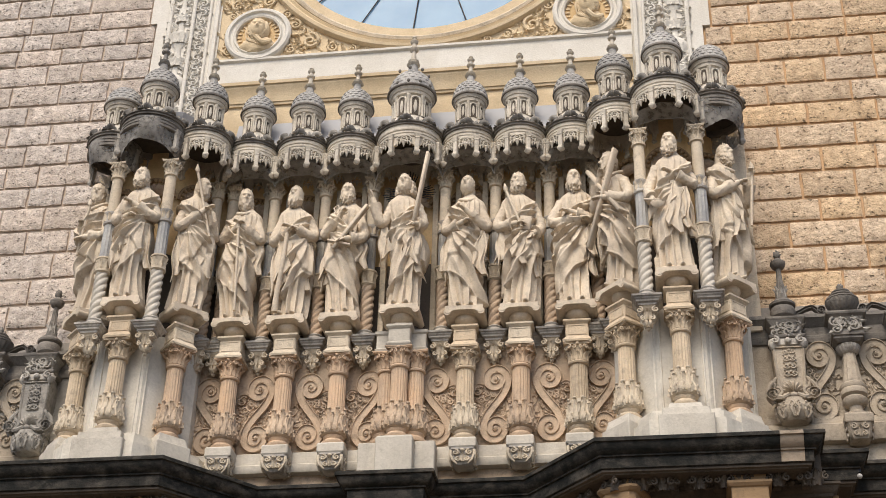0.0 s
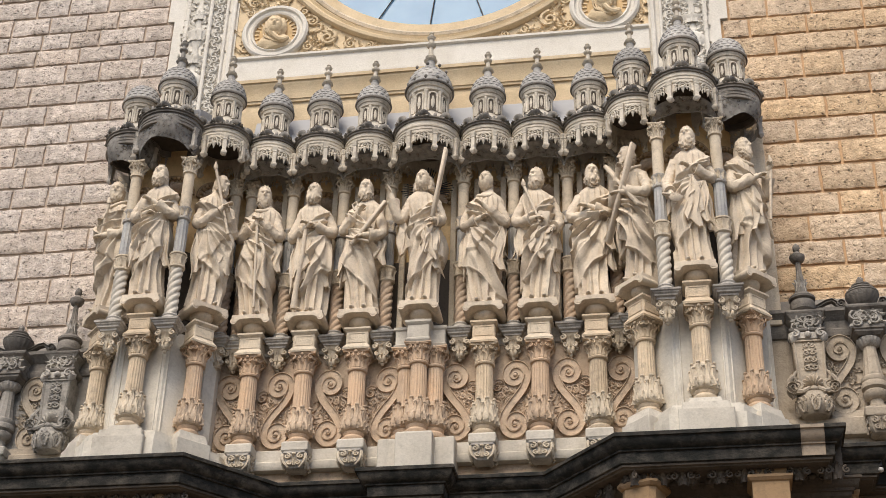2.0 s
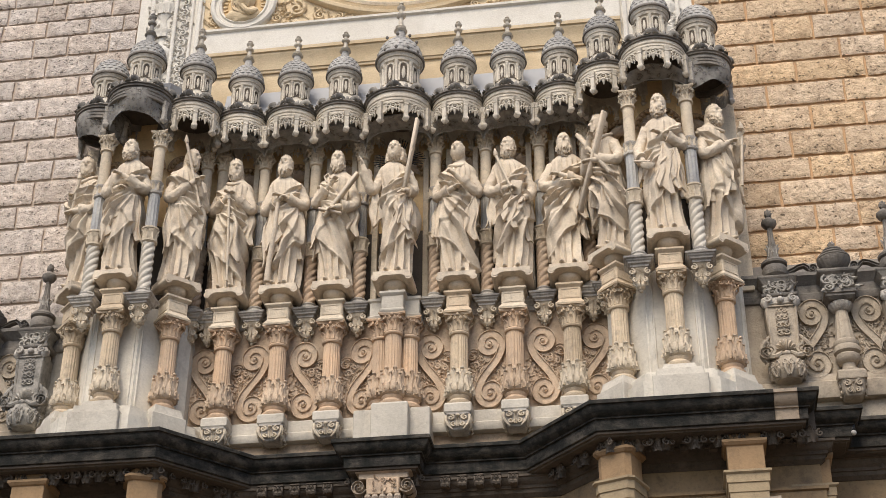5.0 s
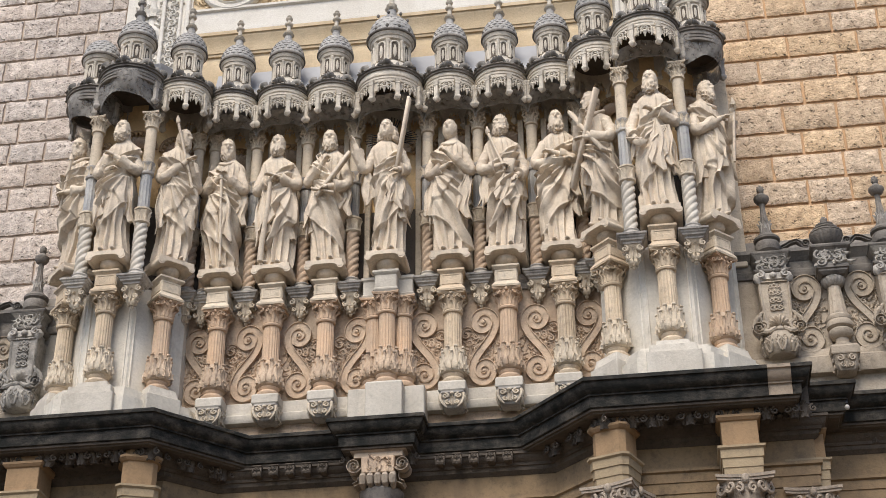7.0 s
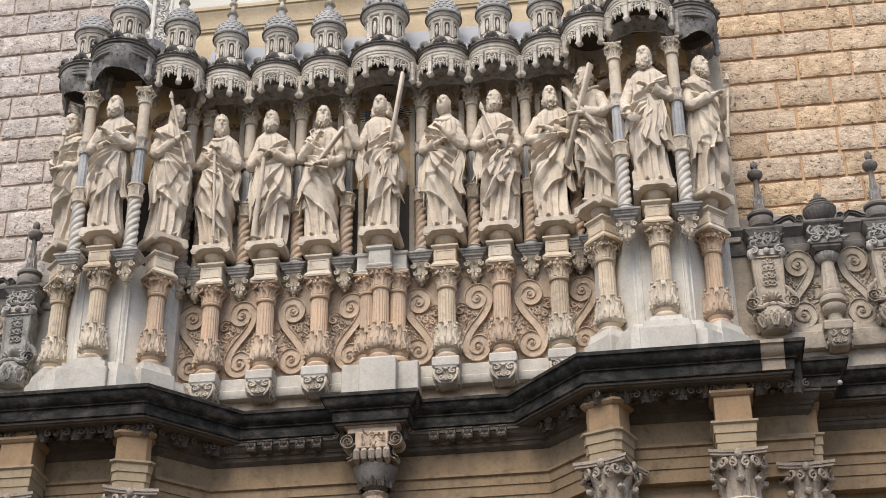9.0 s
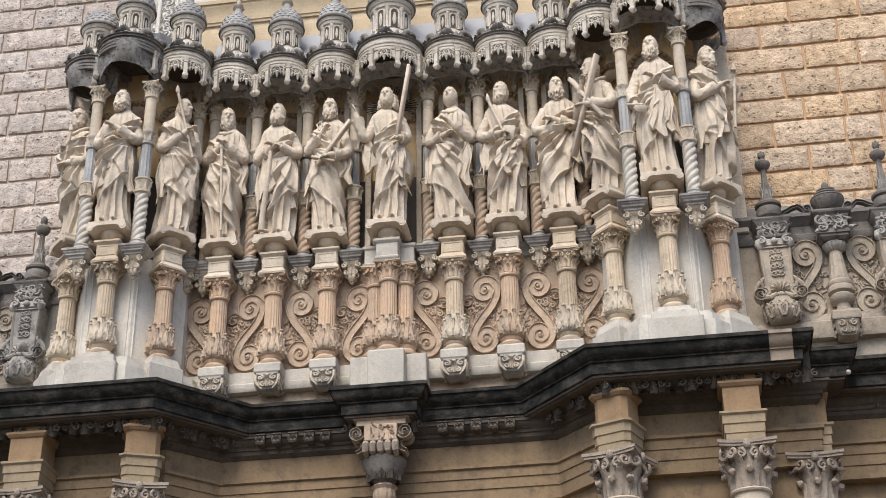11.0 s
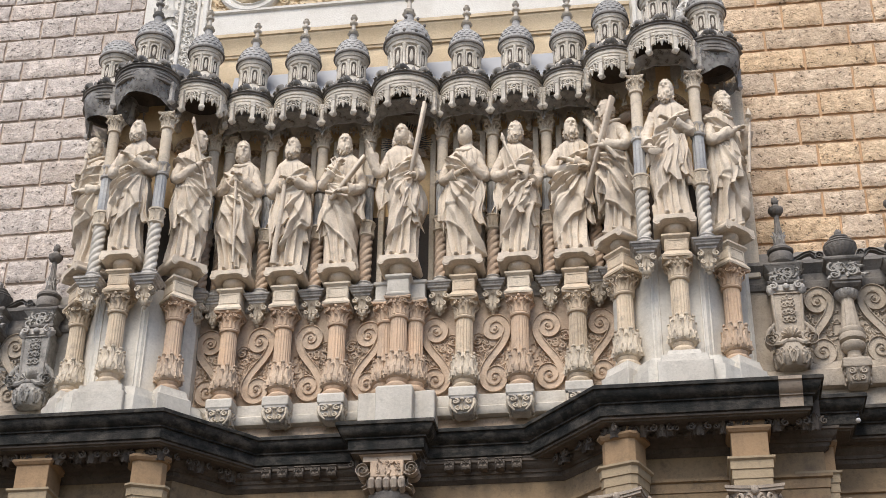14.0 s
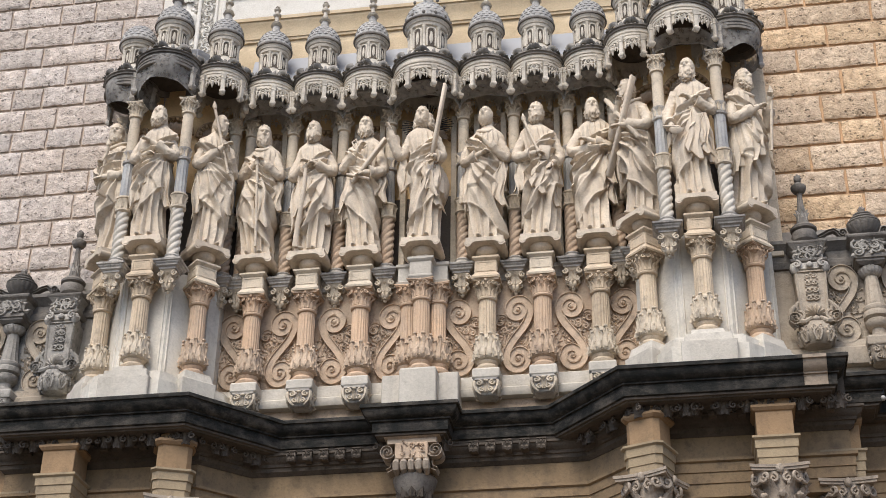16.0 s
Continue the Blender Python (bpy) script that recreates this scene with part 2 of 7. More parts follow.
def lathe(profile, seg=24, a0=0.0, a1=360.0, caps=True, shape=None):
    """Turns (radius, z) pairs round the z axis; shape(angle) scales the radius."""
    g = Geo()
    full = abs(a1 - a0) > 359.9
    n = seg if full else seg + 1
    vs = []
    for r, z in profile:
        for j in range(n):
            a = radians(a0 + (a1 - a0) * j / seg)
            k = shape(a, z) if shape else 1.0
            vs.append((r * k * math.sin(a), -r * k * math.cos(a), z))
    fs = grid_faces(len(profile), n, full)
    if caps and full:
        fs.append(tuple(reversed(range(n))))
        fs.append(tuple(range((len(profile) - 1) * n, len(profile) * n)))
    return g.add(vs, fs)


def box(x0, x1, y0, y1, z0, z1, ch=0.0):
    """A box, its upright and level edges cut by ch."""
    g = Geo()
    if ch <= 0:
        v = [(x, y, z) for z in (z0, z1) for x, y in ((x0, y0), (x1, y0), (x1, y1), (x0, y1))]
        return g.add(v, [(3, 2, 1, 0), (4, 5, 6, 7), (0, 1, 5, 4), (1, 2, 6, 5), (2, 3, 7, 6), (3, 0, 4, 7)])
    rings = [(ch, z0), (0, z0 + ch), (0, z1 - ch), (ch, z1)]
    vs = []
    for o, z in rings:
        vs += [(x0 + o + ch, y0 + o, z), (x1 - o - ch, y0 + o, z), (x1 - o, y0 + o + ch, z), (x1 - o, y1 - o - ch, z), (x1 - o - ch, y1 - o, z), (x0 + o + ch, y1 - o, z), (x0 + o, y1 - o - ch, z), (x0 + o, y0 + o + ch, z)]
    fs = grid_faces(4, 8, True) + [tuple(reversed(range(8))), tuple(range(24, 32))]
    return g.add(vs, fs)


def square_lathe(profile, ch=0.01, depth=1.0):
    """Stacks squares of half width w at z, with cut corners: moulded blocks."""
    g = Geo()
    vs = []
    for w, z in profile:
        d = w * depth
        c = min(ch, w * 0.3)
        vs += [(-w + c, -d, z), (w - c, -d, z), (w, -d + c, z), (w, d - c, z), (w - c, d, z), (-w + c, d, z), (-w, d - c, z), (-w, -d + c, z)]
    fs = grid_faces(len(profile), 8, True) + [tuple(reversed(range(8))), tuple(range(len(vs) - 8, len(vs)))]
    return g.add(vs, fs)


def prism(poly, z0, z1):
    """An upright prism over a plan polygon (anticlockwise from above)."""
    n = len(poly)
    g = Geo()
    g.add([(x, y, z0) for x, y in poly] + [(x, y, z1) for x, y in poly],
          [(i, (i + 1) % n, n + (i + 1) % n, n + i) for i in range(n)] + [tuple(reversed(range(n))), tuple(range(n, 2 * n))])
    return g


def sweep_plan(path, profile):
    """Carries a profile of (inset, z) along a plan line; the inset goes to the left of the way."""
    n = len(path)
    vs = []
    P = [Vector(p) for p in path]
    for i in range(n):
        d0 = (P[i] - P[i - 1]).normalized() if i else (P[1] - P[0]).normalized()
        d1 = (P[i + 1] - P[i]).normalized() if i < n - 1 else d0
        n0, n1 = Vector((-d0.y, d0.x)), Vector((-d1.y, d1.x))
        m = (n0 + n1)
        m = m / max(0.3, m.dot(n0))
        for o, z in profile:
            q = P[i] + m * o
            vs.append((q.x, q.y, z))
    k = len(profile)
    fs = []
    for i in range(n - 1):
        for j in range(k - 1):
            fs.append((i * k + j, i * k + j + 1, (i + 1) * k + j + 1, (i + 1) * k + j))
    fs.append(tuple(range(k)))
    fs.append(tuple(reversed(range((n - 1) * k, n * k))))
    return Geo().add(vs, fs)


def tube(pts, radii, seg=8, flat=1.0, up=(0, -1, 0)):
    """A rounded tube along points; flat < 1 presses it along 'up'."""
    P = [Vector(p) for p in pts]
    if not hasattr(radii, "__len__"):
        radii = [radii] * len(P)
    up = Vector(up)
    vs = []
    for i, p in enumerate(P):
        d = (P[min(i + 1, len(P) - 1)] - P[max(i - 1, 0)])
        d = d.normalized() if d.length > 1e-9 else Vector((0, 0, 1))
        s = d.cross(up)
        s = s.normalized() if s.length > 1e-6 else d.orthogonal().normalized()
        u = s.cross(d).normalized()
        for j in range(seg):
            a = 2 * math.pi * j / seg
            vs.append(tuple(p + (s * math.cos(a) + u * math.sin(a) * flat) * radii[i]))
    fs = grid_faces(len(P), seg, True)
    fs += [tuple(reversed(range(seg))), tuple(range((len(P) - 1) * seg, len(P) * seg))]
    return Geo().add(vs, fs)


def ball(c, r, nu=10, nv=8, bump=0.0, seed=0.0):
    rx, ry, rz = r if hasattr(r, "__len__") else (r, r, r)
    vs = []
    for i in range(nv + 1):
        b = math.pi * (i / nv) - math.pi / 2
        b = max(-1.55, min(1.55, b))
        for j in range(nu):
            a = 2 * math.pi * j / nu
            d = Vector((math.cos(b) * math.sin(a), -math.cos(b) * math.cos(a), math.sin(b)))
            k = 1 + bump * noise.noise(d * 3.0 + Vector((seed, seed * 1.7, 0)))
            vs.append((c[0] + d.x * rx * k, c[1] + d.y * ry * k, c[2] + d.z * rz * k))
    fs = grid_faces(nv + 1, nu, True) + [tuple(reversed(range(nu))), tuple(range(nv * nu, (nv + 1) * nu))]
    return Geo().add(vs, fs)


def spiral(cx, cz, r0, r1, turns, a0, n=26):
    """Points of a flat spiral in the x-z plane, from radius r0 to r1."""
    out = []
    for i in range(n):
        u = i / (n - 1)
        a = radians(a0) + turns * 2 * math.pi * u
        r = r0 + (r1 - r0) * u ** 0.8
        out.append((cx + r * math.cos(a), cz + r * math.sin(a)))
    return out


def ribbon(pts, width, y0, h, rim=0.25):
    """A carved band in the x-z plane: a flat face with raised rims, standing h out of y0 towards -y."""
    P = [Vector(p) for p in pts]
    vs = []
    ws = width if hasattr(width, "__len__") else [width] * len(P)
    prof = [(-1, 0), (-1, 1), (-1 + rim, 1.0), (-1 + rim * 1.3, 0.62), (1 - rim * 1.3, 0.62), (1 - rim, 1.0), (1, 1), (1, 0)]
    for i, p in enumerate(P):
        d = (P[min(i + 1, len(P) - 1)] - P[max(i - 1, 0)]).normalized()
        s = Vector((-d.y, d.x))
        for o, k in prof:
            q = p + s * o * ws[i] / 2
            vs.append((q.x, y0 - h * k, q.y))
    k = len(prof)
    fs = grid_faces(len(P), k, False)
    fs += [tuple(range(k)), tuple(reversed(range((len(P) - 1) * k, len(P) * k)))]
    return Geo().add(vs, fs)


def leaf(w, h, curl, lobes=3, thick=0.012, rib=0.012, lean=0.12):
    """An acanthus leaf: stands up at y=0, its tip curls out towards -y; lobed edge, raised midrib."""
    rows, cols = 9, 7
    vs = []
    for side in (0, 1):
        for i in range(rows):
            u = i / (rows - 1)
            ang = curl * max(0, u - 0.35) ** 2 * 4.2
            y = -h * lean * u ** 2 * (1 if curl else 0) - curl * h * 0.42 * max(0, u - 0.55) ** 1.5
            z = h * u - curl * h * 0.75 * max(0, u - 0.72) ** 1.6
            ww = w * (0.62 + 0.38 * math.sin(math.pi * min(1, u * 1.15))) * (1 - 0.55 * u ** 4)
            ww *= 1 + 0.16 * math.cos(2 * math.pi * lobes * u)
            for j in range(cols):
                s = j / (cols - 1) * 2 - 1
                r = rib * (1 - abs(s)) - rib * 0.9 * abs(math.sin(s * math.pi * 1.5 + u * 2.0 * (1 if s > 0 else -1)))
                vs.append((s * ww / 2, y - r + side * thick + 0.25 * ww * s * s, z))
    n = rows * cols
    fs = grid_faces(rows, cols, False)
    fs += [tuple(n + i for i in reversed(f)) for f in grid_faces(rows, cols, False)]
    for i in range(rows - 1):
        for c in (0, cols - 1):
            a, b = i * cols + c, (i + 1) * cols + c
            fs.append((a, b, b + n, a + n) if c == 0 else (b, a, a + n, b + n))
    a = [(rows - 1) * cols + j for j in range(cols)]
    for j in range(cols - 1):
        fs.append((a[j], a[j + 1], a[j + 1] + n, a[j] + n))
    return Geo().add(vs, fs)


def ring_of(g, count, radius, z, a0=0.0, tilt=0.0, span=360.0):
    out = Geo()
    for i in range(count):
        out.join(g, pose(0, 0, z, 0, 0, a0 + span * i / count) @ pose(0, -radius, 0, tilt))
    return out


def shell(w, h, depth, ribs=9, y0=0.0):
    """A scallop: ribbed fan that swells out towards -y; hinge at the bottom."""
    rows, cols = 8, ribs * 4 + 1
    vs = []
    for i in range(rows):
        u = i / (rows - 1)
        for j in range(cols):
            t = j / (cols - 1)
            a = math.pi * t
            rr = u * (1 + 0.05 * math.cos(2 * math.pi * ribs * t) * u)
            x, z = -math.cos(a) * rr * w / 2, math.sin(a) * rr * h
            y = y0 - depth * math.sin(math.pi * min(1, u * 0.85 + 0.1)) * (0.72 + 0.28 * math.cos(2 * math.pi * ribs * t)) - 0.006
            vs.append((x, y, z))
    b = len(vs)
    for j in range(cols):
        t = j / (cols - 1)
        vs.append((-math.cos(math.pi * t) * w / 2, y0, math.sin(math.pi * t) * h))
    fs = grid_faces(rows, cols, False)
    fs += [((rows - 1) * cols + j, b + j, b + j + 1, (rows - 1) * cols + j + 1) for j in range(cols - 1)]
    return Geo().add(vs, [tuple(reversed(f)) for f in fs])


def foliage(x0, x1, z0, z1, y0, h, count, size, rng):
    """Carved filling: curled stems and small leaves standing out of a ground."""
    g = Geo()
    for i in range(count):
        cx, cz = rng.uniform(x0, x1), rng.uniform(z0, z1)
        s = size * rng.uniform(0.6, 1.25)
        kind = rng.random()
        if kind < 0.4:
            pts = [(x, y0 - h * 0.45, z) for x, z in spiral(cx, cz, s * 0.9, s * 0.18, rng.choice((-1, 1)) * 1.2, rng.uniform(0, 360), 14)]
            g.join(tube(pts, [s * (0.20 - 0.007 * k) for k in range(14)], 6))
        else:
            a = rng.uniform(0, 360)
            g.join(leaf(s * 0.85, s * 1.9, 0.5, 2, 0.01, 0.012), pose(cx, y0 - 0.004, cz, 0, a, 0) @ pose(0, 0, 0, 8))
    return g


# ---- the setting ----
YW = 0.36                      # face of the wall
ZC = 9.14                      # top of the great cornice
XS = (0.0, 0.84, 1.56, 2.30)   # axes of the columns in the recess
PIER = ((2.92, -0.39, 45.0), (3.60, -0.69, 0.0), (4.24, -0.39, -45.0))   # axes and turn of the three columns of a pier (right-hand pier: inner, front, outer)

ground = part("ground", Geo().add([(-2500, -2500, 0), (2500, -2500, 0), (2500, 2500, 0), (-2500, 2500, 0)], [(0, 1, 2, 3)]), PAVING, smooth=False)
tagged(ground, "pale stone paving of the courtyard", "ground", kind="structure")

RZ, RX = 19.45, 0.05           # middle of the rose window


def holed_wall(x0, x1, z0, z1, y0, y1, cx, cz, r, n=64):
    """A wall slab with a round opening through it."""
    g = Geo()
    vs, fs = [], []
    outer, inner = [], []
    for i in range(n):
        a = 2 * math.pi * (i + 0.5) / n
        dx, dz = math.cos(a), math.sin(a)
        k = min(((x1 if dx > 0 else x0) - cx) / dx if abs(dx) > 1e-6 else 1e9, ((z1 if dz > 0 else z0) - cz) / dz if abs(dz) > 1e-6 else 1e9)
        outer.append((cx + dx * k, cz + dz * k))
        inner.append((cx + dx * r, cz + dz * r))
    for y in (y0, y1):
        vs += [(x, y, z) for x, z in outer] + [(x, y, z) for x, z in inner]
    for i in range(n):
        j = (i + 1) % n
        fs += [(i, j, n + j, n + i), (2 * n + j, 2 * n + i, 3 * n + i, 3 * n + j), (n + i, n + j, 3 * n + j, 3 * n + i), (j, i, 2 * n + i, 2 * n + j)]
    corner = [(x0, z0), (x1, z0), (x1, z1), (x0, z1)]
    for cxx, czz in corner:
        k = min(range(n), key=lambda q: abs(math.atan2(outer[q][1] - cz, outer[q][0] - cx) - math.atan2(czz - cz, cxx - cx)))
        for off, flip in ((0, False), (2 * n, True)):
            b = len(vs)
            vs.append((cxx, y0 if not flip else y1, czz))
            for a_ in (k - 1, k, k + 1):
                p, q = outer[a_ % n], outer[(a_ + 1) % n]
                if (abs(p[0] - q[0]) > 1e-6 and abs(p[1] - q[1]) > 1e-6):
                    fs.append((off + a_ % n, b, off + (a_ + 1) % n))
    return g.add(vs, fs)


wall = part("wall_middle", holed_wall(-3.2, 3.2, 15.6, 24.0, YW, YW + 0.9, RX, RZ, 2.42), CREAM, smooth=False)
tagged(wall, "cream stone wall round the rose window", "wall", kind="structure")
tagged(part("wall_niche_lower", box(-4.25, 4.25, YW + 0.004, YW + 0.9, 0.0, 12.75), NICHEDARK, smooth=False), "brown grey slabs behind the statues, darkened as niche shade", "wall", kind="structure")
tagged(part("wall_niche", box(-4.25, 4.25, YW, YW + 0.9, 12.75, 14.5), OCHRE, smooth=False), "ochre stone wall behind the statues", "wall", kind="structure")

tagged(part("wall_upper", box(-3.2, 3.2, YW - 0.004, YW + 0.9, 14.5, 15.6), CREAM, smooth=False), "cream stone wall under the window ledge", "wall", kind="structure")
# plain unseen walls added round the courtyard: they cut low sky and bounce light
for nm, b in (("wall_court_right", (15.0, 15.6, -27.0, 0.3)), ("wall_court_left", (-15.6, -15.0, -27.0, 0.3)), ("wall_court_back", (-15.6, 15.6, -27.6, -27.0))):
    tagged(part(nm, box(*b, 0.0, 8.0), COURTBOUNCE if "right" in nm else COURT, smooth=False), "plain rendered wall closing the courtyard, added unseen to shape light", "wall", kind="structure")

# side walls of rough blocks
LEFT_JOINTS = [17.886, 17.521, 17.188, 16.866, 16.465, 16.057, 15.681, 15.288, 14.90, 14.499, 14.137, 13.711, 13.313, 12.874, 12.446]
RIGHT_JOINTS = [16.650, 16.295, 15.935, 15.485, 15.121, 14.745, 14.345, 13.935, 13.485, 13.115, 12.71]
while LEFT_JOINTS[-1] > 8.6:
    LEFT_JOINTS.append(LEFT_JOINTS[-1] - 0.395)
while RIGHT_JOINTS[-1] > 8.6:
    RIGHT_JOINTS.append(RIGHT_JOINTS[-1] - 0.385)
while LEFT_JOINTS[0] < 18.7:
    LEFT_JOINTS.insert(0, LEFT_JOINTS[0] + 0.385)
while RIGHT_JOINTS[0] < 18.7:
    RIGHT_JOINTS.insert(0, RIGHT_JOINTS[0] + 0.385)
for side, name in ((-1, "wall_left"), (1, "wall_right")):
    xs = sorted((side * 4.2, side * 14.0))
    w = part(name, box(xs[0], xs[1], YW + 0.042, YW + 0.9, 0.0, 24.0), MORTAR if side > 0 else MORTARPALE, smooth=False)
    tagged(w, "wall of rough rock-faced stone blocks with reddish joints", "wall", kind="structure")

# jambs and pilasters beside the rose window
for side, name, notch in ((-1, "jamb_left", 17.53), (1, "jamb_right", 16.66)):
    g = Geo()
    g.join(box(min(side * 3.2, side * 4.25), max(side * 3.2, side * 4.25), YW - 0.02, YW + 0.5, 14.0, 24.0))
    g.join(box(min(side * 4.2, side * 4.36), max(side * 4.2, side * 4.36), YW - 0.017, YW + 0.5, notch, 24.0))
    for a, b, d in ((3.23, 3.30, 0.05), (3.36, 3.41, 0.03), (3.62, 3.68, 0.05), (4.00, 4.07, 0.035)):
        g.join(box(min(side * a, side * b), max(side * a, side * b), YW - 0.02 - d, YW, 15.3, 24.0, 0.012))
    j = part(name, g, IVORY, smooth=False)
    tagged(j, "white streaked stone jamb with carved strips beside the rose window", "jamb", kind="structure")

# ledge, plain frieze and moulding under the rose window
ledge = part("frieze", sweep_plan([(-3.2, YW - 0.002), (3.2, YW - 0.002)], [(0.02, 16.10), (-0.15, 16.10), (-0.15, 16.13), (-0.06, 16.15), (-0.05, 16.56), (-0.09, 16.58), (-0.09, 16.62), (0.02, 16.62)]), IVORY)
tagged(ledge, "plain white stone frieze with a moulded ledge", "frieze", kind="structure")

sill = sweep_plan([(-3.2, YW - 0.002), (3.2, YW - 0.002)], [(0.02, 15.72), (-0.03, 15.72), (-0.035, 15.76), (-0.05, 15.765), (-0.06, 15.84), (-0.08, 15.92), (-0.115, 16.0), (-0.12, 16.01), (-0.12, 16.04), (-0.145, 16.045), (-0.15, 16.10), (0.02, 16.10)])
tagged(part("window_ledge", sill, CREAM), "cream moulded ledge under the plain frieze", "ledge", kind="structure")

# pier bodies and the band of panels between them
for side, name in ((-1, "pier_left"), (1, "pier_right")):
    lo = [(2.76, 0.37), (2.76, 0.0), (2.84, -0.11), (3.29, -0.54), (3.91, -0.54), (4.50, 0.05), (4.50, 0.37)]
    hi = [(2.60, 0.37), (2.74, 0.22), (3.34, -0.30), (3.86, -0.30), (4.46, 0.22), (4.56, 0.37)]
    pl = [(2.40, 0.37), (2.52, -0.12), (3.16, -0.90), (4.06, -0.90), (4.72, -0.25), (4.72, 0.37)]

    def flip(poly):
        return [(side * x, y) for x, y in (poly if side > 0 else reversed(poly))]

    g = Geo()
    g.join(prism(flip([(x, y) for x, y in lo]), 9.60, 11.36))
    for k, (o, z0, z1) in enumerate(((0.0, ZC - 0.02, 9.62), (0.07, 9.62, 9.74), (0.14, 9.74, 9.80))):
        g.join(prism(flip([(3.6 + (x - 3.6) * (1 - o / 1.4), y + (o if y < 0 else 0)) for x, y in pl]), z0, z1))
    pb = part(name, g, MARBLELIT, smooth=False)
    tagged(pb, "white streaked marble pier with a stepped plinth", "pier", kind="structure")
    for (xa, ya), (xb, yb) in ((lo[2], lo[3]), (lo[3], lo[4]), (lo[4], lo[5])):
        d = Vector((xb - xa, yb - ya))
        for u in (0.08, 0.92):
            p = Vector((xa, ya)) + d * u
            part("fillet", tube([(side * p.x, p.y, 9.8), (side * p.x, p.y, 11.3)], 0.016, 6), MARBLELIT, pb)
    tagged(part(name + "_niche_lower", prism(flip([(3.6 + (x - 3.6) * 0.992, y + 0.004) for x, y in hi]), 11.36, 12.75), NICHEDARK, smooth=False), "brown grey slabs of the pier niches", "pier", kind="structure")
    up = part(name + "_niche", prism(flip(hi), 12.75, 14.7), OCHRE, smooth=False)
    tagged(up, "ochre stone back of the pier niches", "pier", kind="structure")

panel_wall = Geo()
panel_wall.join(box(-2.80, 2.80, 0.17, YW + 0.02, 9.0, 11.40))
pw = part("panel_wall", panel_wall, RELIEF, smooth=False)
tagged(pw, "carved stone wall below the statues", "wall", kind="structure")
band = sweep_plan([(-2.75, 0.165), (2.75, 0.165)], [(0.0, 9.55), (-0.10, 9.56), (-0.12, 9.60), (-0.12, 9.66), (-0.09, 9.68), (-0.09, 9.83), (-0.04, 9.86), (0.0, 9.86)])
tagged(part("plinth_band", band, WHITE), "white stone plinth band under the carved panels", "band", kind="structure")
shelf = sweep_plan([(-2.72, 0.165), (2.72, 0.165)], [(0.0, 11.24), (-0.03, 11.25), (-0.05, 11.32), (-0.10, 11.36), (-0.10, 11.42), (0.0, 11.425)])
tagged(part("shelf_moulding", shelf, GREYPALE), "dark weathered moulding under the twisted columns", "moulding", kind="structure")

# the great cornice: one profile carried along the plan of the front
EDGE = [(-14.0, -0.62), (-5.62, -0.62), (-5.62, -0.95), (-5.10, -0.95), (-5.10, -1.50), (-2.53, -1.50), (-1.63, -0.51), (-0.60, -0.51), (-0.60, -0.85), (0.60, -0.85), (0.60, -0.51), (1.63, -0.51), (2.53, -1.50), (5.10, -1.50), (5.10, -0.95), (5.62, -0.95), (5.62, -0.62), (14.0, -0.62)]
PROFILE_TOP = [(0.62, ZC + 0.03), (0.02, ZC), (0.0, ZC - 0.015), (0.0, ZC - 0.055), (0.025, ZC - 0.06), (0.03, ZC - 0.09), (0.05, ZC - 0.13), (0.08, ZC - 0.165), (0.11, ZC - 0.18), (0.11, ZC - 0.20), (0.135, ZC - 0.205), (0.14, ZC - 0.33), (0.16, ZC - 0.34), (0.60, ZC - 0.335)]
PROFILE_LOW = [(0.60, ZC - 0.34), (0.165, ZC - 0.342), (0.17, ZC - 0.365), (0.20, ZC - 0.37), (0.21, ZC - 0.385), (0.60, ZC - 0.39)]
tagged(part("cornice", sweep_plan(EDGE, PROFILE_TOP), CRUST), "black crusted stone cornice with a stepped moulding", "cornice", kind="structure")
tagged(part("cornice_bed", sweep_plan(EDGE, PROFILE_LOW), SOFFIT), "dark bed moulding under the cornice", "moulding", kind="structure")
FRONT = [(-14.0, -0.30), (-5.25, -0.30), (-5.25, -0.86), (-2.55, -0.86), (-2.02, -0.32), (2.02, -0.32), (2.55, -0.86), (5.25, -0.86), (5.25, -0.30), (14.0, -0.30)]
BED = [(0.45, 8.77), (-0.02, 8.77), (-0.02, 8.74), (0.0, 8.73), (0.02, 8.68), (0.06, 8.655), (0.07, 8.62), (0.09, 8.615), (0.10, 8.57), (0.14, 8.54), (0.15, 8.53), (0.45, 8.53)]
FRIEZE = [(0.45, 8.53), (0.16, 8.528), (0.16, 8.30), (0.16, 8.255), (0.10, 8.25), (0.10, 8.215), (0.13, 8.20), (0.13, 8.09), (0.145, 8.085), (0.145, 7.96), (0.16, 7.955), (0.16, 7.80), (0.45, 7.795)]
tagged(part("bed_moulding", sweep_plan(FRONT, BED), SOFFIT), "dark moulding at the top of the portal frieze", "moulding", kind="structure")
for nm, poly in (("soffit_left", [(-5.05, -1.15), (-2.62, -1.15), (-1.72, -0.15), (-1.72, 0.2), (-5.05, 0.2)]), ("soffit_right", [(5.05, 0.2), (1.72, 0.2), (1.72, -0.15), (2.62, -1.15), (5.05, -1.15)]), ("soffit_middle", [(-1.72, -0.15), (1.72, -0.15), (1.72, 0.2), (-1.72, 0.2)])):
    tagged(part(nm, prism(poly, 8.765, 9.0), SOFFIT, smooth=False), "dark stone underside of the cornice", "soffit", kind="structure")
tagged(part("portal_frieze", sweep_plan(FRONT, FRIEZE), OCHRESHADE), "ochre stone frieze and stepped architrave of the portal", "frieze", kind="structure")
